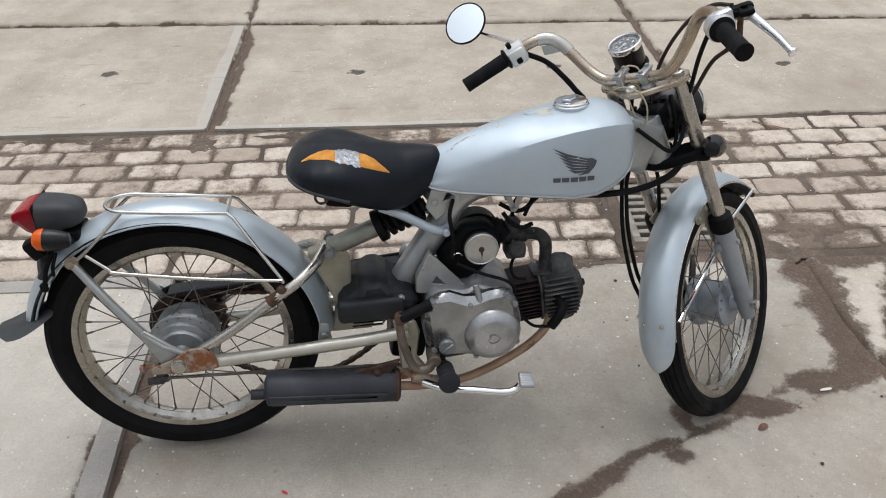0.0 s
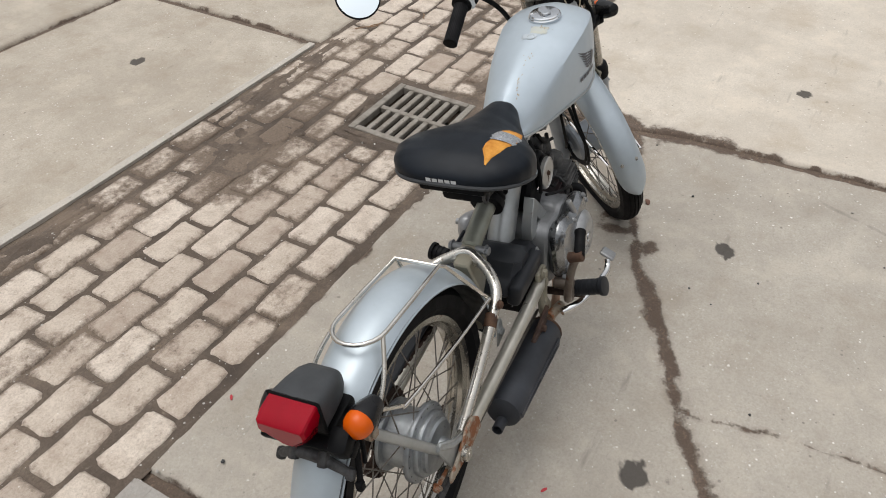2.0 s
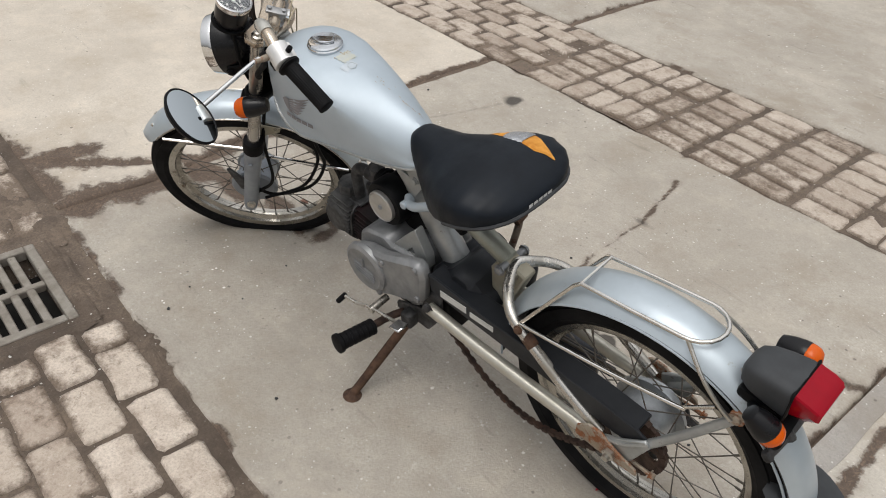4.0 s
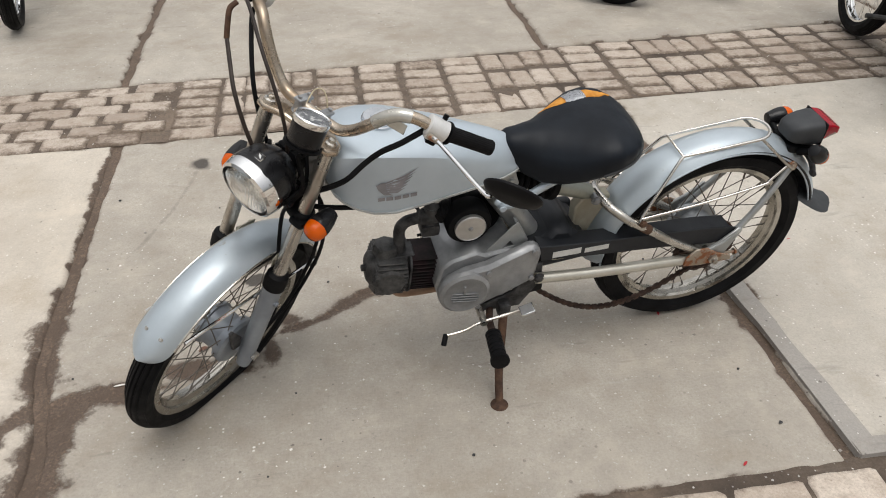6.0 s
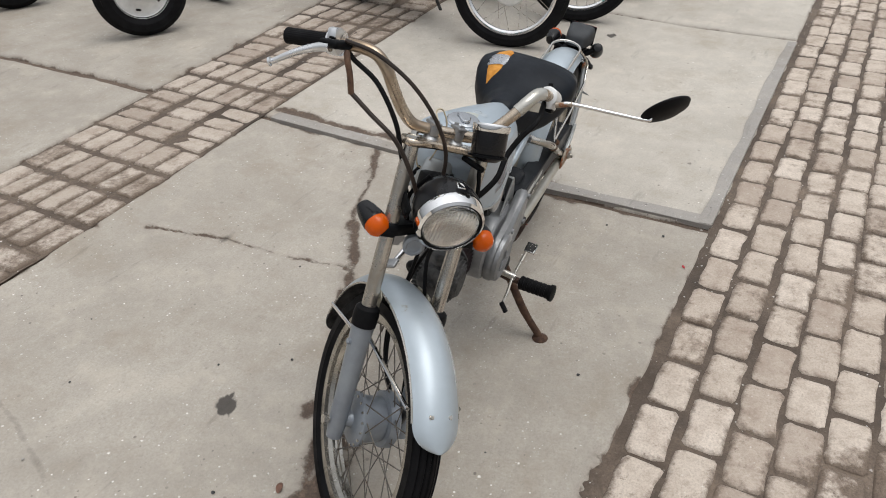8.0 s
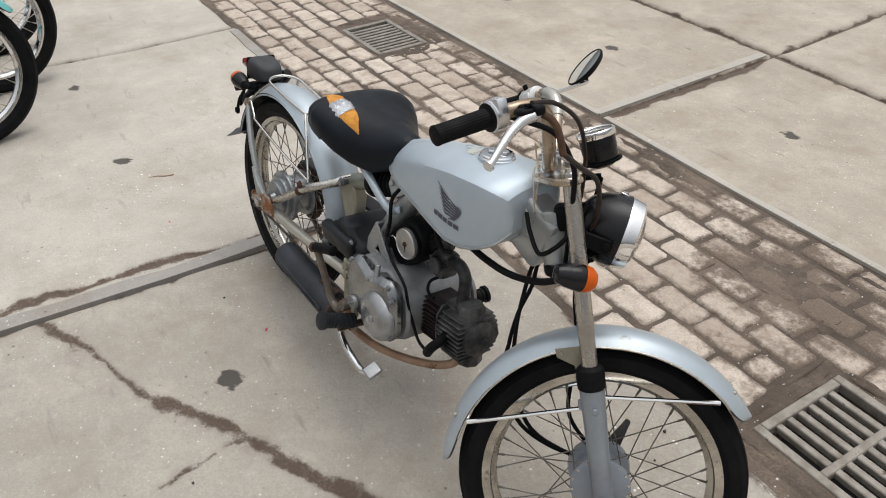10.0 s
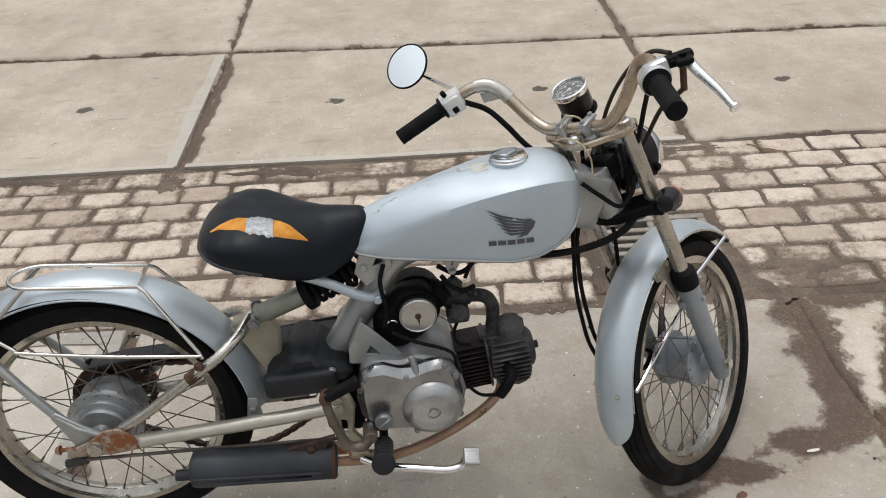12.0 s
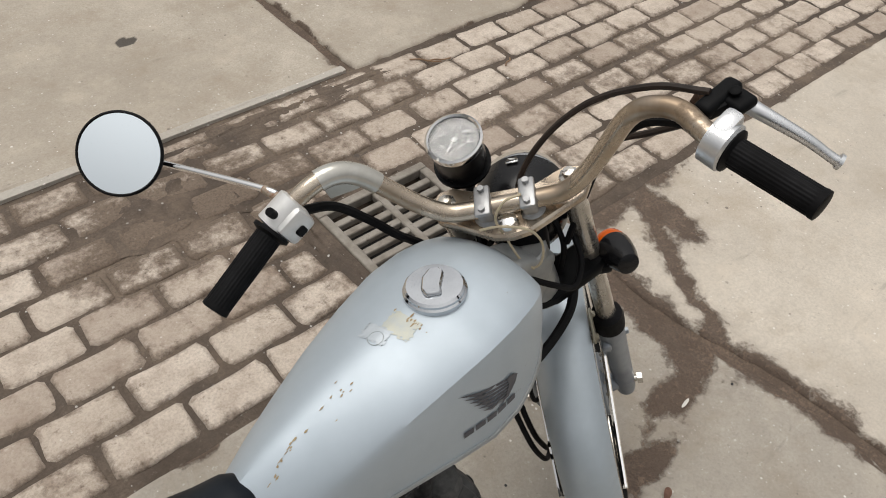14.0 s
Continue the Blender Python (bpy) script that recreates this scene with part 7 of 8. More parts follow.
part("wire_stub", bm, rubber, tail_bracket, "cut black wires below the tail bracket")
for s in (-1, 1):
    bm = bmesh.new()
    hexbolt(bm, V(-0.15, s * 0.056, 0.505), V(-0.16, s * 0.2, 0.51), 0.008, 0.007)
    lathe(bm, [(0.013, -0.004), (0.013, 0.004)], 14, along(V(-0.15, s * 0.054, 0.505), V(-0.15, s * 0.2, 0.505)))
    part("guard_nut", bm, rust_steel, bike)

# ---- fork, yokes, bars ----
for s in (-1, 1):
    bm = bmesh.new()
    lathe(bm, [(0.012, 0.006), (0.0145, 0.004), (0.0145, -0.36)][::-1], 20, Matrix.Translation((0.034, s * 0.0745, 0)))
    front("fork_tube", bm, fork_chrome, None, "brown-stained chrome fork tube")
    bm = bmesh.new()
    lathe(bm, [(0.019, -0.372), (0.0245, -0.368), (0.0255, -0.345), (0.0235, -0.332), (0.0165, -0.326)], 22, Matrix.Translation((0.034, s * 0.0745, 0)))
    front("dust_seal", bm, rubber, None, "cracked black fork dust seal")
    bm = bmesh.new()
    lathe(bm, [(0.010, -0.624), (0.016, -0.620), (0.0185, -0.595), (0.0195, -0.50), (0.0215, -0.40), (0.0225, -0.365)], 22, Matrix.Translation((0.034, s * 0.0745, 0)))
    block(bm, (0.030, 0.016, 0.020), Matrix.Translation((0.022, s * 0.062, -0.405)), 0.005, 2)
    hexbolt(bm, V(0.036, s * 0.094, -0.405), V(0.036, s * 0.2, -0.405), 0.006, 0.006)
    leg = front("fork_leg", bm, fork_grey, None, "grey fork slider")
    bm = bmesh.new()
    lathe(bm, [(0.013, 0.004), (0.0125, 0.012), (0.008, 0.014), (0.007, 0.020), (0.002, 0.021)], 8, Matrix.Translation((0.034, s * 0.0745, 0)))
    front("fork_cap", bm, chrome_worn)
bm = bmesh.new()
YK = [(-0.026, -0.022), (-0.030, 0), (-0.026, 0.022), (0.010, 0.088), (0.034, 0.098), (0.054, 0.088), (0.058, 0.068), (0.040, 0.030), (0.040, -0.030), (0.058, -0.068), (0.054, -0.088), (0.034, -0.098), (0.010, -0.088)]
plate(bm, YK, 0.013, Matrix.Rotation(radians(90), 4, "X"), 0.003)
lathe(bm, [(0.016, 0.0065), (0.016, 0.014), (0.010, 0.016)], 6, Matrix())
yoke = upper("top_yoke", bm, bar_metal, None, "tarnished top yoke")
bm = bmesh.new()
plate(bm, YK, 0.022, Matrix.Translation((0, 0, -0.165)) @ Matrix.Rotation(radians(90), 4, "X"), 0.004)
front("bottom_yoke", bm, plastic, None, "black bottom yoke")
for y in (-0.026, 0.026):
    bm = bmesh.new()
    lathe(bm, [(0.017, 0.006), (0.013, 0.010), (0.0115, 0.018)], 16, Matrix.Translation((0.004, y, 0)))
    block(bm, (0.030, 0.020, 0.026), Matrix.Translation((0.004, y, 0.024)), 0.006, 2)
    block(bm, (0.042, 0.019, 0.007), Matrix.Translation((0.004, y, 0.036)), 0.003, 2)
    lathe(bm, [(0.0042, 0.038), (0.0042, 0.044)], 6, Matrix.Translation((0.018, y, 0)))
    lathe(bm, [(0.0042, 0.038), (0.0042, 0.044)], 6, Matrix.Translation((-0.010, y, 0)))
    upper("bar_clamp", bm, alloy, yoke, "alloy handlebar clamp")
right = [(0.004, 0, 0.023), (0.004, 0.040, 0.023), (0.004, 0.068, 0.027), (0.007, 0.095, 0.047), (0.012, 0.122, 0.079), (0.014, 0.146, 0.112), (0.006, 0.168, 0.131), (-0.012, 0.196, 0.135), (-0.045, 0.236, 0.126), (-0.130, 0.300, 0.113)]
left_side = right[1:]
right_side = right[1:-2] + [(-0.055, 0.222, 0.129), (-0.130, 0.2885, 0.1155)]
bar = curve([(x, -y, z) for x, y, z in reversed(right_side)] + [right[0]] + left_side, 5)
bm = tube(bmesh.new(), bar, 0.0112, 16)
bars = upper("handlebar", bm, bar_metal, None, "high handlebar of rust-stained chrome")
GR0, GR1 = V(-0.050, 0.2365, 0.1250), V(-0.130, 0.302, 0.1120)
for a, b in ((GR0, GR1), (V(-0.062, -0.2285, 0.1280), V(-0.134, -0.292, 0.1150))):
    L = (b - a).length
    prof = [(0.0125, 0, 0), (0.0215, 0.001, 0), (0.0215, 0.005, 0), (0.0150, 0.008, 0), (0.0150, 0.012, 1)]
    prof += [(0.0146, L - 0.009, 1), (0.0146, L - 0.007, 0), (0.0152, L - 0.005, 0), (0.0150, L - 0.001, 0), (0.012, L, 0)]
    m = along(a, b)
    rings = []
    for r, z, rib in prof:
        rings.append([m @ V((r - 0.0007 * rib * (i % 4 > 1)) * math.cos(math.pi * i / 48), (r - 0.0007 * rib * (i % 4 > 1)) * math.sin(math.pi * i / 48), z) for i in range(96)])
    bm = loft(bmesh.new(), rings)
    upper("grip", bm, rubber, bars, "ribbed black rubber grip")
bm = tube(bmesh.new(), [p for p in bar if 0.128 < p.y < 0.185], 0.0128, 14)
block(bm, (0.003, 0.052, 0.020), pose(0.006, 0.160, 0.108, 0, 0, 12), 0.001, 1)
upper("tape_wrap", bm, clear_sleeve, bars, "yellowed clear tape wrapped on the bar")
# left switch pod and mirror clamp
bm = bmesh.new()
m = along(V(-0.020, 0.205, 0.133), V(-0.052, 0.243, 0.125))
lathe(bm, [(0.016, 0.004), (0.020, 0.006), (0.020, 0.042), (0.016, 0.044)], 20, m)
block(bm, (0.040, 0.034, 0.036), m @ Matrix.Translation((0.004, -0.006, 0.024)), 0.006, 2)
pod = upper("switch_pod", bm, pod_silver, bars, "alloy switch pod")
bm = bmesh.new()
block(bm, (0.010, 0.012, 0.012), m @ Matrix.Translation((0.022, -0.012, 0.024)), 0.002, 1)
block(bm, (0.014, 0.010, 0.020), m @ Matrix.Translation((-0.008, -0.024, 0.024)), 0.002, 1)
rod(bm, m @ V(0.006, 0.012, 0.03), m @ V(0.010, 0.028, 0.03), 0.005, 10)
upper("switch", bm, plastic, pod)
# right throttle housing, brake lever
bm = bmesh.new()
m = along(V(-0.032, -0.2015, 0.134), V(-0.066, -0.232, 0.128))
lathe(bm, [(0.016, 0.020), (0.023, 0.022), (0.024, 0.042), (0.019, 0.046)], 22, m)
block(bm, (0.030, 0.03, 0.020), m @ Matrix.Translation((0.010, 0.010, 0.030)), 0.006, 2)
upper("throttle_housing", bm, lever_alloy, bars, "alloy throttle housing")
bm = bmesh.new()
block(bm, (0.052, 0.020, 0.015), pose(-0.001, -0.232, 0.131, 0, 4, -52), 0.006, 3)
block(bm, (0.026, 0.024, 0.012), pose(-0.010, -0.250, 0.129, 0, 6, -58), 0.005, 3)
block(bm, (0.012, 0.022, 0.012), pose(-0.012, -0.228, 0.128, 0, 0, 20), 0.003, 2)
lathe(bm, [(0.006, 0.0), (0.006, 0.003), (0.004, 0.004)], 12, Matrix.Translation((-0.004, -0.247, 0.137)))
upper("lever_perch", bm, plastic, bars, "black brake lever perch")
bm = bmesh.new()
lv = curve([(0.002, -0.249, 0.123), (-0.013, -0.263, 0.118), (-0.028, -0.284, 0.106), (-0.041, -0.306, 0.090), (-0.053, -0.324, 0.074), (-0.058, -0.332, 0.069)], 5)
tube(bm, lv, [0.0088 - 0.0034 * min(1, k / 18) + (0.0028 if k > len(lv) - 4 else 0) for k in range(len(lv))], 12)
upper("brake_lever", bm, lever_alloy, bars, "satin alloy brake lever with a ball end")
# brake light switch and cable elbow
bm = bmesh.new()
tube(bm, curve([(0.014, -0.222, 0.122), (0.028, -0.222, 0.110), (0.034, -0.214, 0.088), (0.036, -0.205, 0.058)], 4), 0.0055, 10)
upper("cable_elbow", bm, rusty, bars)

# mirror
mc = BARS @ V(0.070, 0.425, 0.171)
mn = (bike.matrix_basis.to_3x3().inverted() @ V(-0.48, -0.56, 0.67)).normalized()
stem = [BARS @ V(*q) for q in ((-0.012, 0.226, 0.120), (-0.003, 0.238, 0.124), (0.006, 0.252, 0.131))]
rust_nut = rod(bmesh.new(), stem[0], stem[2], 0.0062, 10, 0.0050)
inward = stem[-1] - mc
inward = (inward - mn * inward.dot(mn)).normalized()
stem += [mc + inward * 0.056 - mn * 0.008, mc + inward * 0.036 - mn * 0.012]
bm = tube(bmesh.new(), curve(stem, 5), 0.0040, 10)
mirror = part("mirror", bm, chrome, bars, "round chrome-stemmed mirror with black rim")
part("stem_socket", rust_nut, rust_steel, mirror, "rusty socket of the mirror stem")
bm = lathe(bmesh.new(), [(0.006, -0.015), (0.028, -0.013), (0.045, -0.007), (0.0505, 0.0), (0.0505, 0.003), (0.0485, 0.0045), (0.0470, 0.003)], 44, along(mc, mc + mn))
part("mirror_shell", bm, shell_black, mirror, "black mirror shell")
bm = lathe(bmesh.new(), [(0.0472, 0.0030), (0.030, 0.0040), (0.012, 0.0044), (0.001, 0.0045)], 44, along(mc, mc + mn))
part("mirror_glass", bm, mirror_mat, mirror, "mirror glass")

# speedometer
g0, g1 = V(0.089, 0.054, 0.014), V(0.082, 0.050, 0.064)
gm = along(g0, g1)
L = (g1 - g0).length
bm = lathe(bmesh.new(), [(0.018, -0.014), (0.028, -0.008), (0.0315, 0), (0.0325, L - 0.008), (0.0325, L - 0.006)], 40, gm)
speedo = upper("speedometer", bm, gloss_black, None, "black speedometer with chrome bezel")
bm = lathe(bmesh.new(), [(0.0335, L - 0.010), (0.0350, L - 0.006), (0.0350, L + 0.001), (0.0325, L + 0.003), (0.0305, L + 0.001), (0.0305, L - 0.004)], 44, gm, caps=False)
upper("bezel", bm, chrome, speedo, "chrome bezel")
bm = lathe(bmesh.new(), [(0.0306, L - 0.0045), (0.001, L - 0.0045)], 40, gm)
face = upper("dial", bm, dial, speedo, "dark dial")
bm = bmesh.new()
for k in range(25):
    a = radians(-135 + 270 * k / 24)
    ln = 0.006 if k % 4 == 0 else 0.0035
    block(bm, (0.0009 if k % 4 else 0.0014, ln, 0.0004), gm @ pose(0, 0, L - 0.004, 0, 0, math.degrees(a)) @ Matrix.Translation((0, 0.0262 - ln / 2, 0)), 0)
for k in range(6):
    a = radians(-135 + 54 * k)
    block(bm, (0.005, 0.0035, 0.0004), gm @ Matrix.Translation((0.0172 * math.sin(-a), 0.0172 * math.cos(a), L - 0.004)), 0)
block(bm, (0.0022, 0.022, 0.0006), gm @ pose(0, 0, L - 0.003, 0, 0, 118) @ Matrix.Translation((0, 0.008, 0)), 0)
block(bm, (0.008, 0.003, 0.0004), gm @ Matrix.Translation((0, -0.012, L - 0.004)), 0)
lathe(bm, [(0.004, L - 0.0042), (0.0035, L - 0.002)], 14, gm)
upper("dial_marks", bm, white_mark, face)
bm = lathe(bmesh.new(), [(0.0305, L - 0.0005), (0.001, L + 0.0005)], 40, gm)
ob = upper("dial_glass", bm, clear_glass, speedo)
ob.visible_shadow = False
bm = bmesh.new()
tube(bm, curve([(0.085, 0.055, -0.018), (0.055, 0.050, -0.016), (0.03, 0.04, -0.012)], 4), 0.006, 8)
lathe(bm, [(0.036, -0.002), (0.036, 0.002)], 30, gm @ Matrix.Translation((0, 0, -0.004)))
upper("speedometer_bracket", bm, plastic, speedo)

# headlamp
hd = V(0.905, 0.0, -0.425)
hm = along(V(0.134, 0.002, -0.122) - hd * 0.096, V(0.134, 0.002, -0.122)) @ Matrix.Diagonal((0.90, 0.90, 1.0, 1.0))
bm = lathe(bmesh.new(), [(0.004, -0.012), (0.026, -0.010), (0.048, 0.002), (0.064, 0.024), (0.0712, 0.050), (0.0726, 0.070)], 44, hm)
headlamp = upper("headlamp", bm, gloss_black, None, "round black headlamp with chrome rim")
bm = lathe(bmesh.new(), [(0.0700, 0.066), (0.0716, 0.070), (0.0716, 0.078), (0.0688, 0.093), (0.0632, 0.097), (0.0615, 0.091)], 48, hm, caps=False)
upper("rim", bm, chrome, headlamp, "chrome headlamp rim")
bm = tube(bmesh.new(), [hm @ V(0.0606 * math.cos(2 * math.pi * k / 48), 0.0606 * math.sin(2 * math.pi * k / 48), 0.0925) for k in range(48)], 0.0022, 6, closed=True)
upper("lamp_seal", bm, rubber, headlamp)
bm = lathe(bmesh.new(), [(0.0600, 0.088), (0.0560, 0.096), (0.0400, 0.103), (0.0200, 0.107), (0.001, 0.108)], 48, hm, caps=False)
ob = upper("glass", bm, clear_glass, headlamp)
ob.visible_shadow = False
bm = lathe(bmesh.new(), [(0.0595, 0.086), (0.0520, 0.064), (0.0380, 0.046), (0.0200, 0.036), (0.006, 0.034)], 48, hm)
upper("reflector", bm, surface("clouded_reflector", (0.95, 0.95, 0.93), (0.88, 0.87, 0.85), 0.04, 1.0, 30.0, 0.0, bump_s=0.1), headlamp)
bm = bmesh.new()
for k in range(-7, 8):
    h = math.sqrt(max(0, 0.052 ** 2 - (k * 0.0066) ** 2))
    tube(bm, [hm @ V(k * 0.0066, y, 0.1000 - 0.007 * ((y / 0.055) ** 2 + (k * 0.0066 / 0.055) ** 2) + 0.0045) for y in np.linspace(-h, h, 9)], 0.0007, 5)
ob = upper("lens_flute", bm, clear_glass, headlamp)
ob.visible_shadow = False
bm = bmesh.new()
block(bm, (0.018, 0.004, 0.015), hm @ Matrix.Translation((0.0, 0.0725, 0.054)) @ pose(0, 0, 0, 8, 0, 0), 0.0015, 1)
badge = upper("lamp_badge", bm, chrome, headlamp, "small square chrome badge")
bm = bmesh.new()
block(bm, (0.0145, 0.001, 0.0115), hm @ Matrix.Translation((0.0, 0.0748, 0.0543)) @ pose(0, 0, 0, 8, 0, 0), 0)
upper("badge_field", bm, gloss_black, badge)
bm = bmesh.new()
plate(bm, [(-0.006, -0.0045), (0.002, -0.003), (0.006, 0.0045), (-0.001, 0.001)], 0.001, hm @ Matrix.Translation((0.0, 0.0755, 0.0544)) @ pose(0, 0, 0, 8, 0, 0))
upper("badge_shape", bm, white_mark, badge)
for s in (-1, 1):
    bm = bmesh.new()
    block(bm, (0.060, 0.006, 0.028), pose(0.062, s * 0.066, -0.110, 0, 27, 0), 0.003, 1)
    hexbolt(bm, V(0.084, s * 0.069, -0.119), V(0.084, s * 0.2, -0.119), 0.007, 0.006)
    upper("lamp_bracket", bm, plastic, headlamp)
    bm = bmesh.new()
    block(bm, (0.048, 0.034, 0.018), Matrix.Translation((0.036, s * 0.082, -0.172)), 0.006, 2)
    rod(bm, V(0.034, s * 0.088, -0.170), V(0.036, s * (0.108 if s < 0 else 0.118), -0.160), 0.008, 10)
    upper("signal_clamp", bm, plastic, None, "black signal clamp on the fork")
    signal("front_signal", (0.030, s * (0.108 if s < 0 else 0.120), -0.156), (0.92, 0.36 if s < 0 else 0.1, -0.39), upper)
# horn
bm = lathe(bmesh.new(), [(0.008, -0.02), (0.017, -0.014), (0.021, 0), (0.021, 0.005), (0.016, 0.007), (0.013, 0.005), (0.003, 0.006)], 32, along(V(0.046, -0.020, -0.192), V(0.14, -0.03, -0.215)))
upper("horn", bm, fork_grey, None, "round grey horn below the headlamp")

# ---- cables and wires ----
def cable(pts, r, name="cable", mat=None, place=upper, per=7):
    bm = tube(bmesh.new(), curve(pts, per), r, 8)
    return place(name, bm, mat or rubber)


cable([(0.036, -0.205, 0.060), (0.055, -0.17, 0.035), (0.080, -0.12, 0.0), (0.075, -0.07, -0.06), (0.05, -0.03, -0.12)], 0.0042, mat=old_cable)
cable([(0.000, -0.225, 0.140), (0.030, -0.175, 0.133), (0.058, -0.110, 0.100), (0.064, -0.050, 0.048), (0.056, -0.010, -0.010), (0.035, 0.005, -0.08), (0.02, 0.0, -0.12)], 0.0038, mat=old_cable)
cable([(-0.036, -0.206, 0.124), (-0.010, -0.200, 0.112), (0.026, -0.160, 0.085), (0.045, -0.118, 0.030), (0.040, -0.092, -0.02), (0.02, -0.05, -0.10)], 0.0045)
cable([(-0.025, 0.208, 0.118), (0.002, 0.188, 0.082), (0.004, 0.161, 0.043), (0.006, 0.142, 0.003), (0.018, 0.130, -0.036), (0.021, 0.114, -0.063), (0.022, 0.088, -0.095), (0.032, 0.050, -0.130)], 0.0058, "wire_sleeve")
cable([(0.085, 0.05, -0.02), (0.065, 0.07, -0.08), (0.05, 0.05, -0.15), (0.02, 0.03, -0.22), (0.01, 0.06, -0.35), (-0.02, 0.075, -0.48), (0.015, 0.068, -0.56)], 0.0042)
cable([(0.02, 0.02, -0.12), (-0.025, 0.050, -0.150), (-0.047, 0.066, -0.175), (-0.064, 0.074, -0.219), (-0.096, 0.073, -0.270), (-0.120, 0.070, -0.328), (-0.140, 0.062, -0.400), (-0.115, 0.060, -0.500), (-0.03, 0.062, -0.565), (0.03, 0.062, -0.55)], 0.0043)
cable([(0.02, 0.01, -0.12), (-0.030, 0.038, -0.145), (-0.055, 0.050, -0.172), (-0.073, 0.056, -0.212), (-0.094, 0.061, -0.270), (-0.110, 0.062, -0.332), (-0.122, 0.058, -0.400), (-0.095, 0.058, -0.510), (-0.005, 0.066, -0.585)], 0.0043)
cable([(0.955, -0.034, 0.672), (0.985, -0.048, 0.650), (1.02, -0.055, 0.628), (1.045, -0.045, 0.650), (1.055, -0.02, 0.68)], 0.0042, place=on_bike)
cable([(0.80, -0.05, 0.556), (0.88, -0.055, 0.548), (0.96, -0.055, 0.552), (1.03, -0.045, 0.572), (1.07, -0.02, 0.60)], 0.0068, "wire_harness", place=on_bike)
cable([(0.80, 0.04, 0.552), (0.90, 0.045, 0.548), (1.0, 0.04, 0.57), (1.06, 0.03, 0.61)], 0.0055, "wire_harness", place=on_bike)
cable([(0.712, -0.004, 0.490), (0.72, -0.006, 0.530), (0.76, -0.01, 0.560), (0.86, -0.03, 0.558)], 0.0042, place=on_bike)
cable([(0.735, -0.02, 0.500), (0.748, -0.025, 0.53), (0.775, -0.03, 0.555)], 0.0042, place=on_bike)
cable([(0.585, -0.04, 0.56), (0.575, -0.055, 0.53), (0.58, -0.06, 0.48), (0.575, -0.062, 0.44)], 0.0042, place=on_bike)
for k in range(6):
    a, b = V(0.02 + 0.008 * k, 0.03 - 0.012 * k, -0.05), V(0.03 - 0.004 * k, 0.035 - 0.013 * k, -0.155)
    cable([a, (a + b) / 2 + V(0.02 * math.sin(k * 2), 0.02 * math.cos(k * 3), 0), b], 0.004, "wire")
bm = block(bmesh.new(), (0.045, 0.060, 0.045), Matrix.Translation((0.020, 0.0, -0.075)), 0.010, 2)
upper("wire_box", bm, plastic, None, "black plug box among the wires")
bm = bmesh.new()
tube(bm, curve([(0.01, -0.015, 0.03), (-0.012, -0.02, 0.055), (-0.02, -0.005, 0.06), (-0.022, 0.012, 0.035), (-0.022, 0.01, 0.0), (-0.032, 0.0, -0.045), (-0.036, -0.012, -0.06)], 6), 0.0016, 6)
tube(bm, curve([(-0.02, 0.035, 0.015), (-0.024, 0.01, 0.020), (-0.028, -0.02, 0.01), (-0.030, -0.03, -0.02), (-0.034, -0.02, -0.055), (-0.036, 0.0, -0.06)], 6), 0.0016, 6)
upper("string", bm, string_mat, None, "loose cream string tied round the yoke")
bm = lathe(bmesh.new(), [(0.012, 0.0), (0.013, 0.004), (0.011, 0.010), (0.006, 0.012)], 20, Matrix.Translation((-0.012, 0.003, 0.006)))
upper("ignition_lock", bm, chrome, None, "chrome ignition lock")

# ---- other machines parked round it; only their lower parts come into view ----


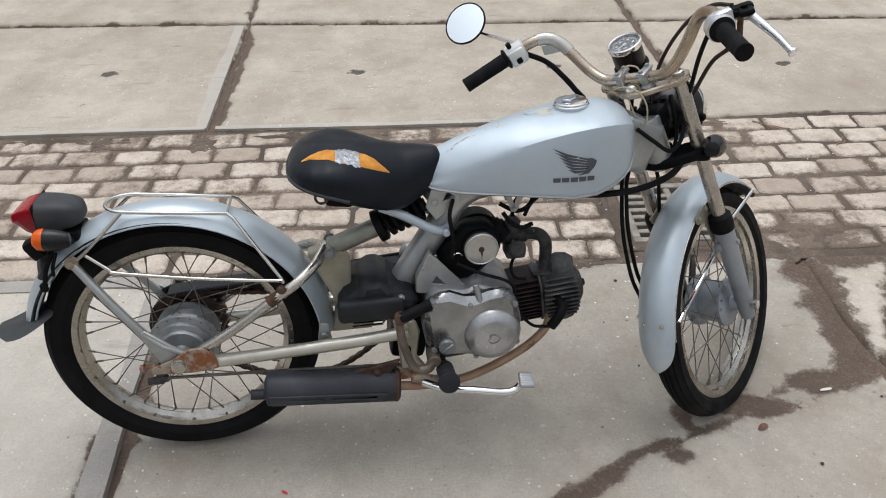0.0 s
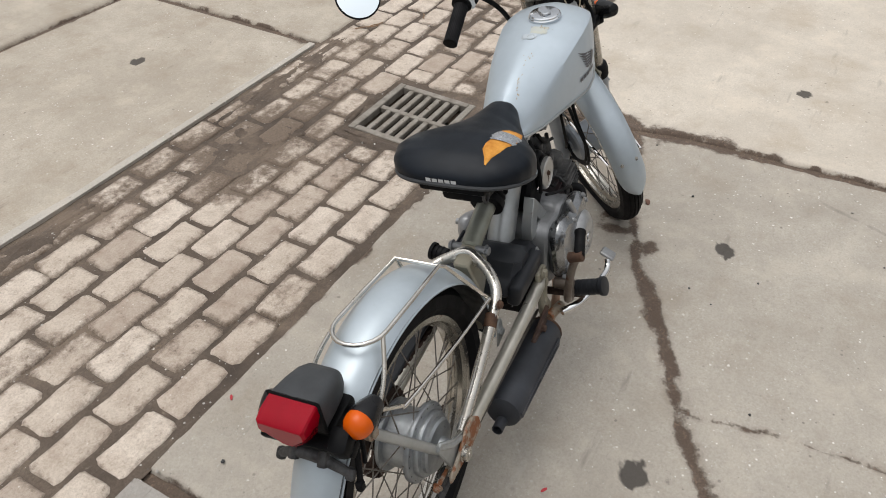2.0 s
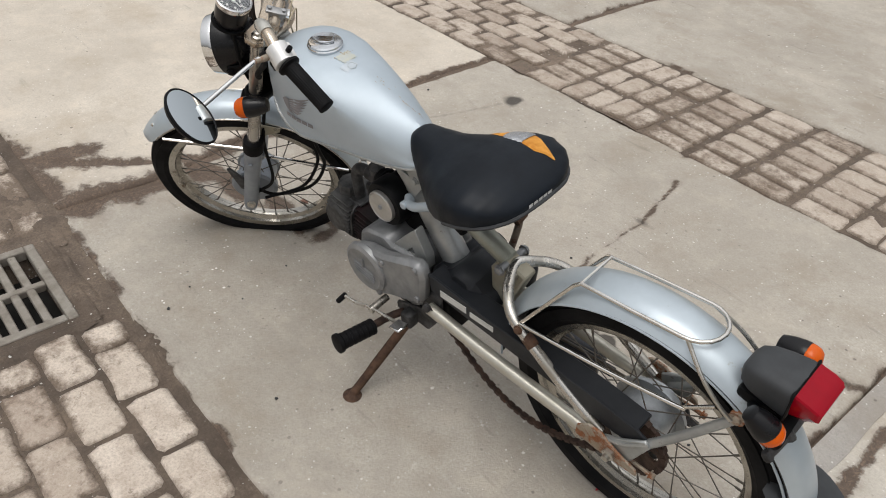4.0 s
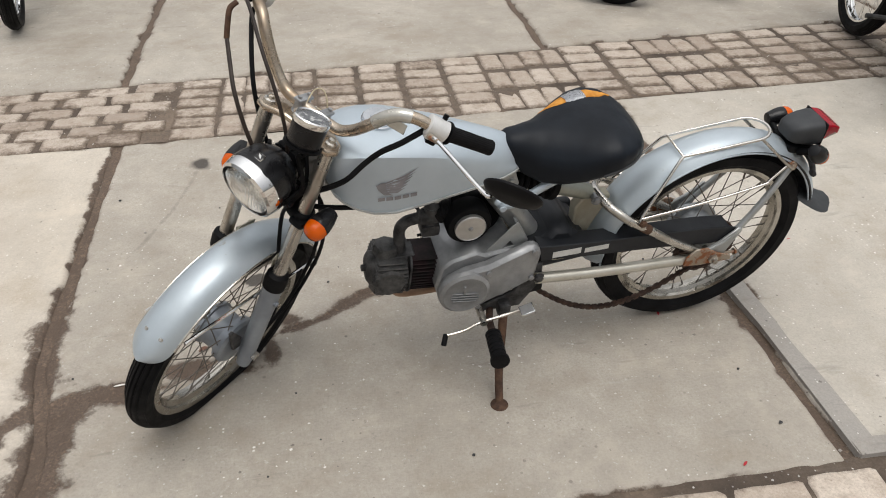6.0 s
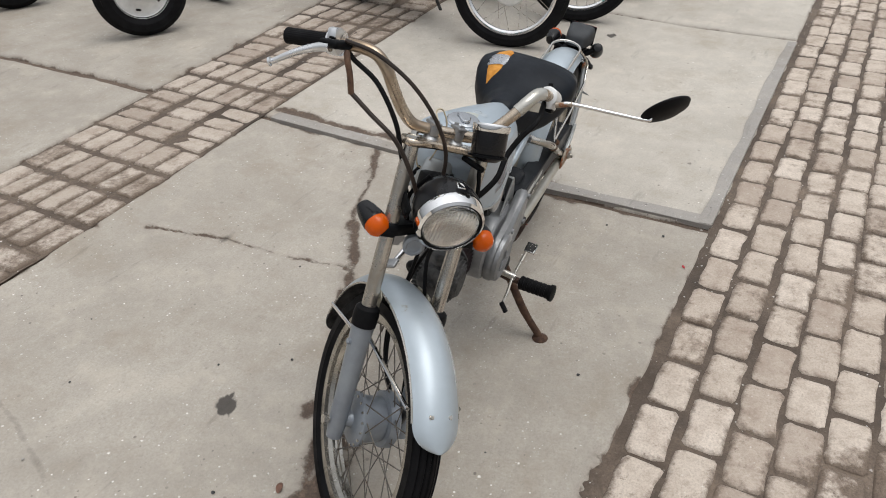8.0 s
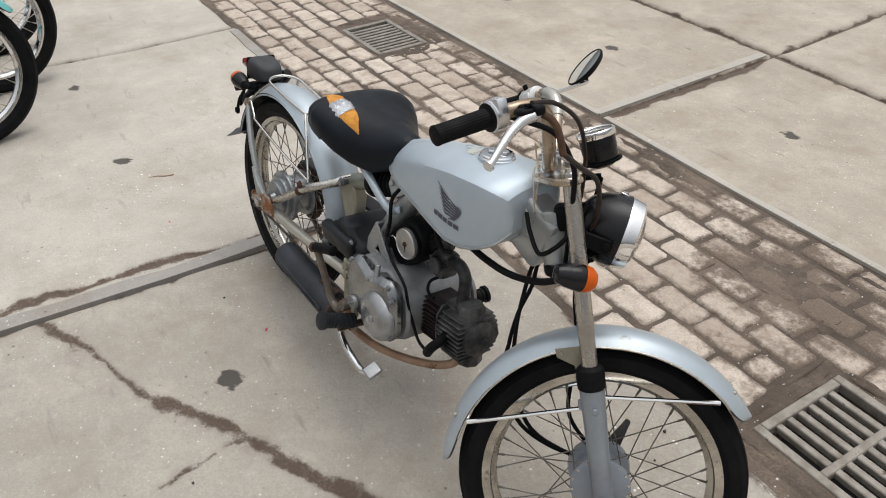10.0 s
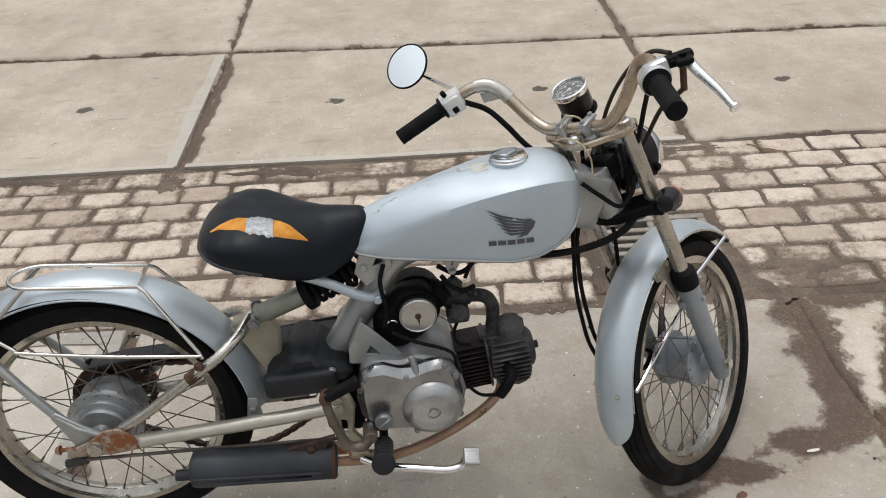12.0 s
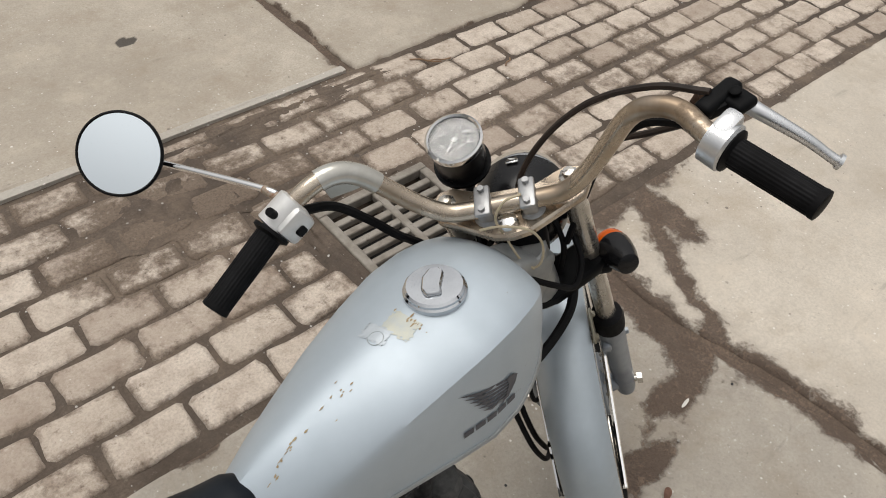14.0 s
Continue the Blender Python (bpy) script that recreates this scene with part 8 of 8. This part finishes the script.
def machine(name, rear_at, front_at, R, label, fork_mat, body_mat, steer=0.0):
    """A plain commuter motorcycle, from its two tyre contacts."""
    rx, ry = rear_at
    fx, fy = front_at
    turn = math.degrees(math.atan2(fy - ry, fx - rx))
    base = math.hypot(fx - rx, fy - ry)
    ob = new(name)
    tilt = -math.degrees(math.atan2(zat(fx, fy) - zat(rx, ry), base))
    ob.matrix_basis = pose(rx, ry, zat(rx, ry) + 0.001, -6, tilt, turn)

    def place(nm, bm, mat, parent=None, lab="", angle=38.0):
        return part(nm, bm, mat, parent or ob, lab, angle)
    swing = Matrix.Translation((base, 0, 0)) @ Matrix.Rotation(radians(steer), 4, "Z") @ Matrix.Translation((-base, 0, 0))

    def steered(nm, bm, mat, parent=None, lab="", angle=38.0):
        bm.transform(swing)
        return part(nm, bm, mat, parent or ob, lab, angle)
    hub = [(0.012, -0.07), (0.016, -0.052), (0.030, -0.050), (0.080, -0.044), (0.088, -0.036), (0.086, -0.026), (0.056, 0.02), (0.064, 0.024), (0.064, 0.040), (0.02, 0.046), (0.012, 0.07)]
    for nm, x in (("rear_wheel", 0.0), ("front_wheel", base)):
        wheel(nm, V(x, 0, R), R, 0.036, steered if x else place, hub, chrome, pod_silver, chrome_worn, "bright spoked wheel", 4, 28, 0.070, 0.03)
    for s in (-1, 1):
        bm = bmesh.new()
        rod(bm, V(base, s * 0.082, R), V(base - 0.16, s * 0.082, R + 0.34), 0.021, 16, 0.021)
        steered("fork_leg", bm, fork_mat, None, "painted fork leg")
        bm = bmesh.new()
        tube(bm, [(0.0, s * 0.085, R), (0.25, s * 0.08, R + 0.02), (0.46, s * 0.07, R + 0.04)], 0.014, 10)
        place("swing_arm", bm, body_mat)
    mg = mudguard(V(base, 0, R), R + 0.035, 35, 150, 0.055, 0.026, steered, "front_mudguard", "painted front mudguard")
    mg.data.materials[0] = fork_mat
    mg = mudguard(V(0, 0, R), R + 0.035, 20, 165, 0.058, 0.026, place, "rear_mudguard", "painted rear mudguard")
    mg.data.materials[0] = fork_mat
    bm = bmesh.new()
    block(bm, (0.27, 0.19, 0.17), pose(0.60, 0, R + 0.02, 0, -6, 0), 0.03, 3)
    engine = place("engine", bm, alloy_grey)
    bm = bmesh.new()
    rod(bm, V(0.71, 0, R + 0.035), V(0.845, 0, R + 0.049), 0.042, 18, 0.042, 0.003)
    place("cylinder", bm, alloy_grey)
    for k in range(8):
        bm = bmesh.new()
        block(bm, (0.006, 0.11, 0.10), pose(0.755 + 0.012 * k, 0, R + 0.04, 0, -6, 0), 0.002, 1)
        place("fin", bm, alloy_grey, engine)
    bm = bmesh.new()
    tube(bm, curve([(0.50, 0, R + 0.12), (0.55, 0, R + 0.26), (0.75, 0, R + 0.36), (base - 0.16, 0, R + 0.42)], 4), 0.022, 12)
    place("frame_tube", bm, body_mat)
    bm = bmesh.new()
    rod(bm, V(0.62, 0.11, R - 0.12), V(0.02, 0.125, R - 0.03), 0.038, 20, 0.040, 0.006)
    place("muffler", bm, chrome_worn)
    bm = bmesh.new()
    tube(bm, [(0.50, 0.09, R - 0.06), (0.53, 0.20, 0.02)], 0.009, 8)
    tube(bm, [(0.50, 0.20, R - 0.06), (0.50, -0.20, R - 0.06)], 0.011, 8)
    place("side_stand", bm, iron)
    # upper parts: tank, saddle and bars
    bm = bmesh.new()
    rings = []
    for x, w, zt, zb in ((0.52, 0.05, 0.42, 0.36), (0.58, 0.085, 0.47, 0.35), (0.70, 0.105, 0.50, 0.345), (0.82, 0.100, 0.505, 0.35), (0.90, 0.07, 0.49, 0.37), (0.93, 0.04, 0.46, 0.39)):
        rings.append([(x, w * math.copysign(abs(math.cos(a)) ** 0.7, math.cos(a)), R + (zt + zb) / 2 + (zt - zb) / 2 * math.copysign(abs(math.sin(a)) ** 0.8, math.sin(a))) for a in np.linspace(0, 2 * math.pi, 21)[:-1]])
    place("fuel_tank", loft(bm, rings), fork_mat)
    bm = bmesh.new()
    rings = []
    for x, w, zt, zb in ((-0.16, 0.05, 0.42, 0.38), (-0.12, 0.095, 0.44, 0.36), (0.15, 0.12, 0.43, 0.35), (0.40, 0.11, 0.42, 0.35), (0.54, 0.07, 0.42, 0.36), (0.57, 0.04, 0.40, 0.37)):
        rings.append([(x, w * math.copysign(abs(math.cos(a)) ** 0.6, math.cos(a)), R + (zt + zb) / 2 + (zt - zb) / 2 * math.copysign(abs(math.sin(a)) ** 0.7, math.sin(a))) for a in np.linspace(0, 2 * math.pi, 21)[:-1]])
    place("seat", loft(bm, rings), vinyl)
    for s in (-1, 1):
        bm = bmesh.new()
        tube(bm, curve([(base - 0.16, s * 0.082, R + 0.34), (base - 0.24, s * 0.082, R + 0.50)], 2), 0.016, 12)
        steered("fork_tube", bm, chrome_worn)
        bm = bmesh.new()
        rod(bm, V(base - 0.36, s * 0.30, R + 0.60), V(base - 0.40, s * 0.38, R + 0.60), 0.017, 14, None, 0.003)
        steered("grip", bm, rubber)
    bm = bmesh.new()
    tube(bm, curve([(base - 0.40, -0.37, R + 0.60), (base - 0.33, -0.24, R + 0.61), (base - 0.25, -0.08, R + 0.52), (base - 0.25, 0.08, R + 0.52), (base - 0.33, 0.24, R + 0.61), (base - 0.40, 0.37, R + 0.60)], 5), 0.011, 12)
    steered("handlebar", bm, chrome_worn)
    return tagged(ob, label, "motorcycle", "parked motorcycles")


machine("motorcycle", (-2.15, -0.725), (-1.87, 0.40), 0.298, "parked motorcycle with teal fork and chrome spoked wheels", teal, plastic, 27)
machine("motorcycle", (-2.66, -0.60), (-2.42, 0.565), 0.298, "parked dark motorcycle with chrome spoked wheels", gloss_black, plastic, 27)
machine("motorcycle", (-3.20, -0.58), (-2.945, 0.585), 0.298, "dark motorcycle at the end of the row", gloss_black, plastic, 27)


def steel_wheel(c, aim, R, half):
    """A small pressed-steel wheel with a wide tyre and near-black blocks for shaded slots round the hub."""
    ob = new("utility_wheel")
    ob.matrix_basis = Matrix.Translation(c) @ pose(0, 0, 0, 0, 0, aim)
    bm = ring_profile(bmesh.new(), tyre_outline(R, half, 4), 56)
    tagged(ob, "wide black tyre on a grey pressed-steel wheel", "wheel")
    part("tyre", bm, tyre_rubber, ob, "wide dusty tyre", 30)
    bm = bmesh.new()
    rr = R - half * 1.75
    rr += 0.012
    lathe(bm, [(rr, -half * 0.5), (rr + 0.004, half * 0.55), (rr + 0.002, half * 0.72), (rr - 0.008, half * 0.70), (rr - 0.016, half * 0.40), (rr * 0.72, half * 0.30), (rr * 0.55, half * 0.46), (rr * 0.36, half * 0.50), (rr * 0.33, half * 0.80), (0.004, half * 0.84)], 40, Matrix.Rotation(radians(-90), 4, "X"))
    bmesh.ops.recalc_face_normals(bm, faces=bm.faces)
    rim = part("rim", bm, pod_silver, ob, "grey steel rim")
    for k in range(5):
        a = 2 * math.pi * k / 5
        bm = bmesh.new()
        block(bm, (0.014, 0.008, 0.028), Matrix.Translation((rr * 0.68 * math.cos(a), half * 0.34, rr * 0.68 * math.sin(a))) @ Matrix.Rotation(-a, 4, "Y"), 0.004, 1)
        part("slot", bm, hole_shade, rim)
    bm = bmesh.new()
    rod(bm, V(0, -half, 0), V(0, -half - 0.35, 0), 0.03, 14)
    part("axle_stub", bm, iron, ob)
    return ob


machine("motorcycle", (-1.98, -2.65), (-1.76, -1.46), 0.285, "motorcycle parked past the brick strip", gloss_black, plastic)
machine("motorcycle", (2.22, -2.60), (1.99, -1.42), 0.285, "motorcycle standing alone past the brick strip", gloss_black, plastic)
steel_wheel((-1.13, -1.33, zat(-1.13, -1.33) + 0.236), -32, 0.238, 0.058)
steel_wheel((-1.16, -2.44, zat(-1.16, -2.44) + 0.236), -32, 0.238, 0.058)

# scraps on the paving
litter("cigarette_end", 1.055, 1.205, (0.030, 0.007), 8, paper, "white cigarette end lying in the silt", "cigarette", 0.0)
litter("red_scrap", -0.37, 1.69, (0.016, 0.006), 40, red_bit, "small red scrap on the concrete", "scrap")
litter("red_scrap", -0.92, 0.89, (0.016, 0.006), 10, red_bit, "small red scrap on the concrete", "scrap")
litter("red_scrap", -0.23, 0.97, (0.016, 0.006), -30, red_bit, "small red scrap on the concrete", "scrap")
litter("red_scrap", -0.38, 1.16, (0.016, 0.006), 80, red_bit, "small red scrap on the concrete", "scrap")
litter("dry_leaf", 0.86, 1.10, (0.028, 0.015), 25, leaf_mat, "curled brown leaf beside the front tyre", "leaf", 0.8)
for x, y, L, turn in ((1.40, 2.50, 0.10, -40), (1.44, 2.48, 0.08, -20), (-1.25, 0.95, 0.09, 70), (1.62, 2.35, 0.05, 30)):
    bm = bmesh.new()
    tube(bm, curve([(-L / 2, 0, 0.003), (-L / 6, 0.004, 0.004), (L / 6, -0.003, 0.004), (L / 2, 0.002, 0.003)], 4), 0.0022, 6)
    ob = part("twig", bm, twig_mat)
    ob.matrix_basis = pose(x, y, zat(x, y), 0, 0, turn)
    tagged(ob, "short dry twig on the paving", "twig")
for k in range(26):
    r2 = random.Random(900 + k)
    x, y = r2.uniform(-0.6, 1.2), r2.uniform(0.2, 1.7)
    bm = bmesh.new()
    bmesh.ops.create_icosphere(bm, subdivisions=1, radius=1.0)
    s = r2.uniform(0.002, 0.005)
    for v in bm.verts:
        v.co = Vector((v.co.x * s * r2.uniform(0.7, 1.3), v.co.y * s * r2.uniform(0.7, 1.3), v.co.z * s * 0.6 + s * 0.4))
    ob = part("pebble", bm, iron if k % 3 else cement)
    ob.matrix_basis = pose(x, y, zat(x, y) + 0.001, 0, 0, r2.uniform(0, 360))
    tagged(ob, "tiny dark bit of grit on the concrete", "pebble", "scattered grit")
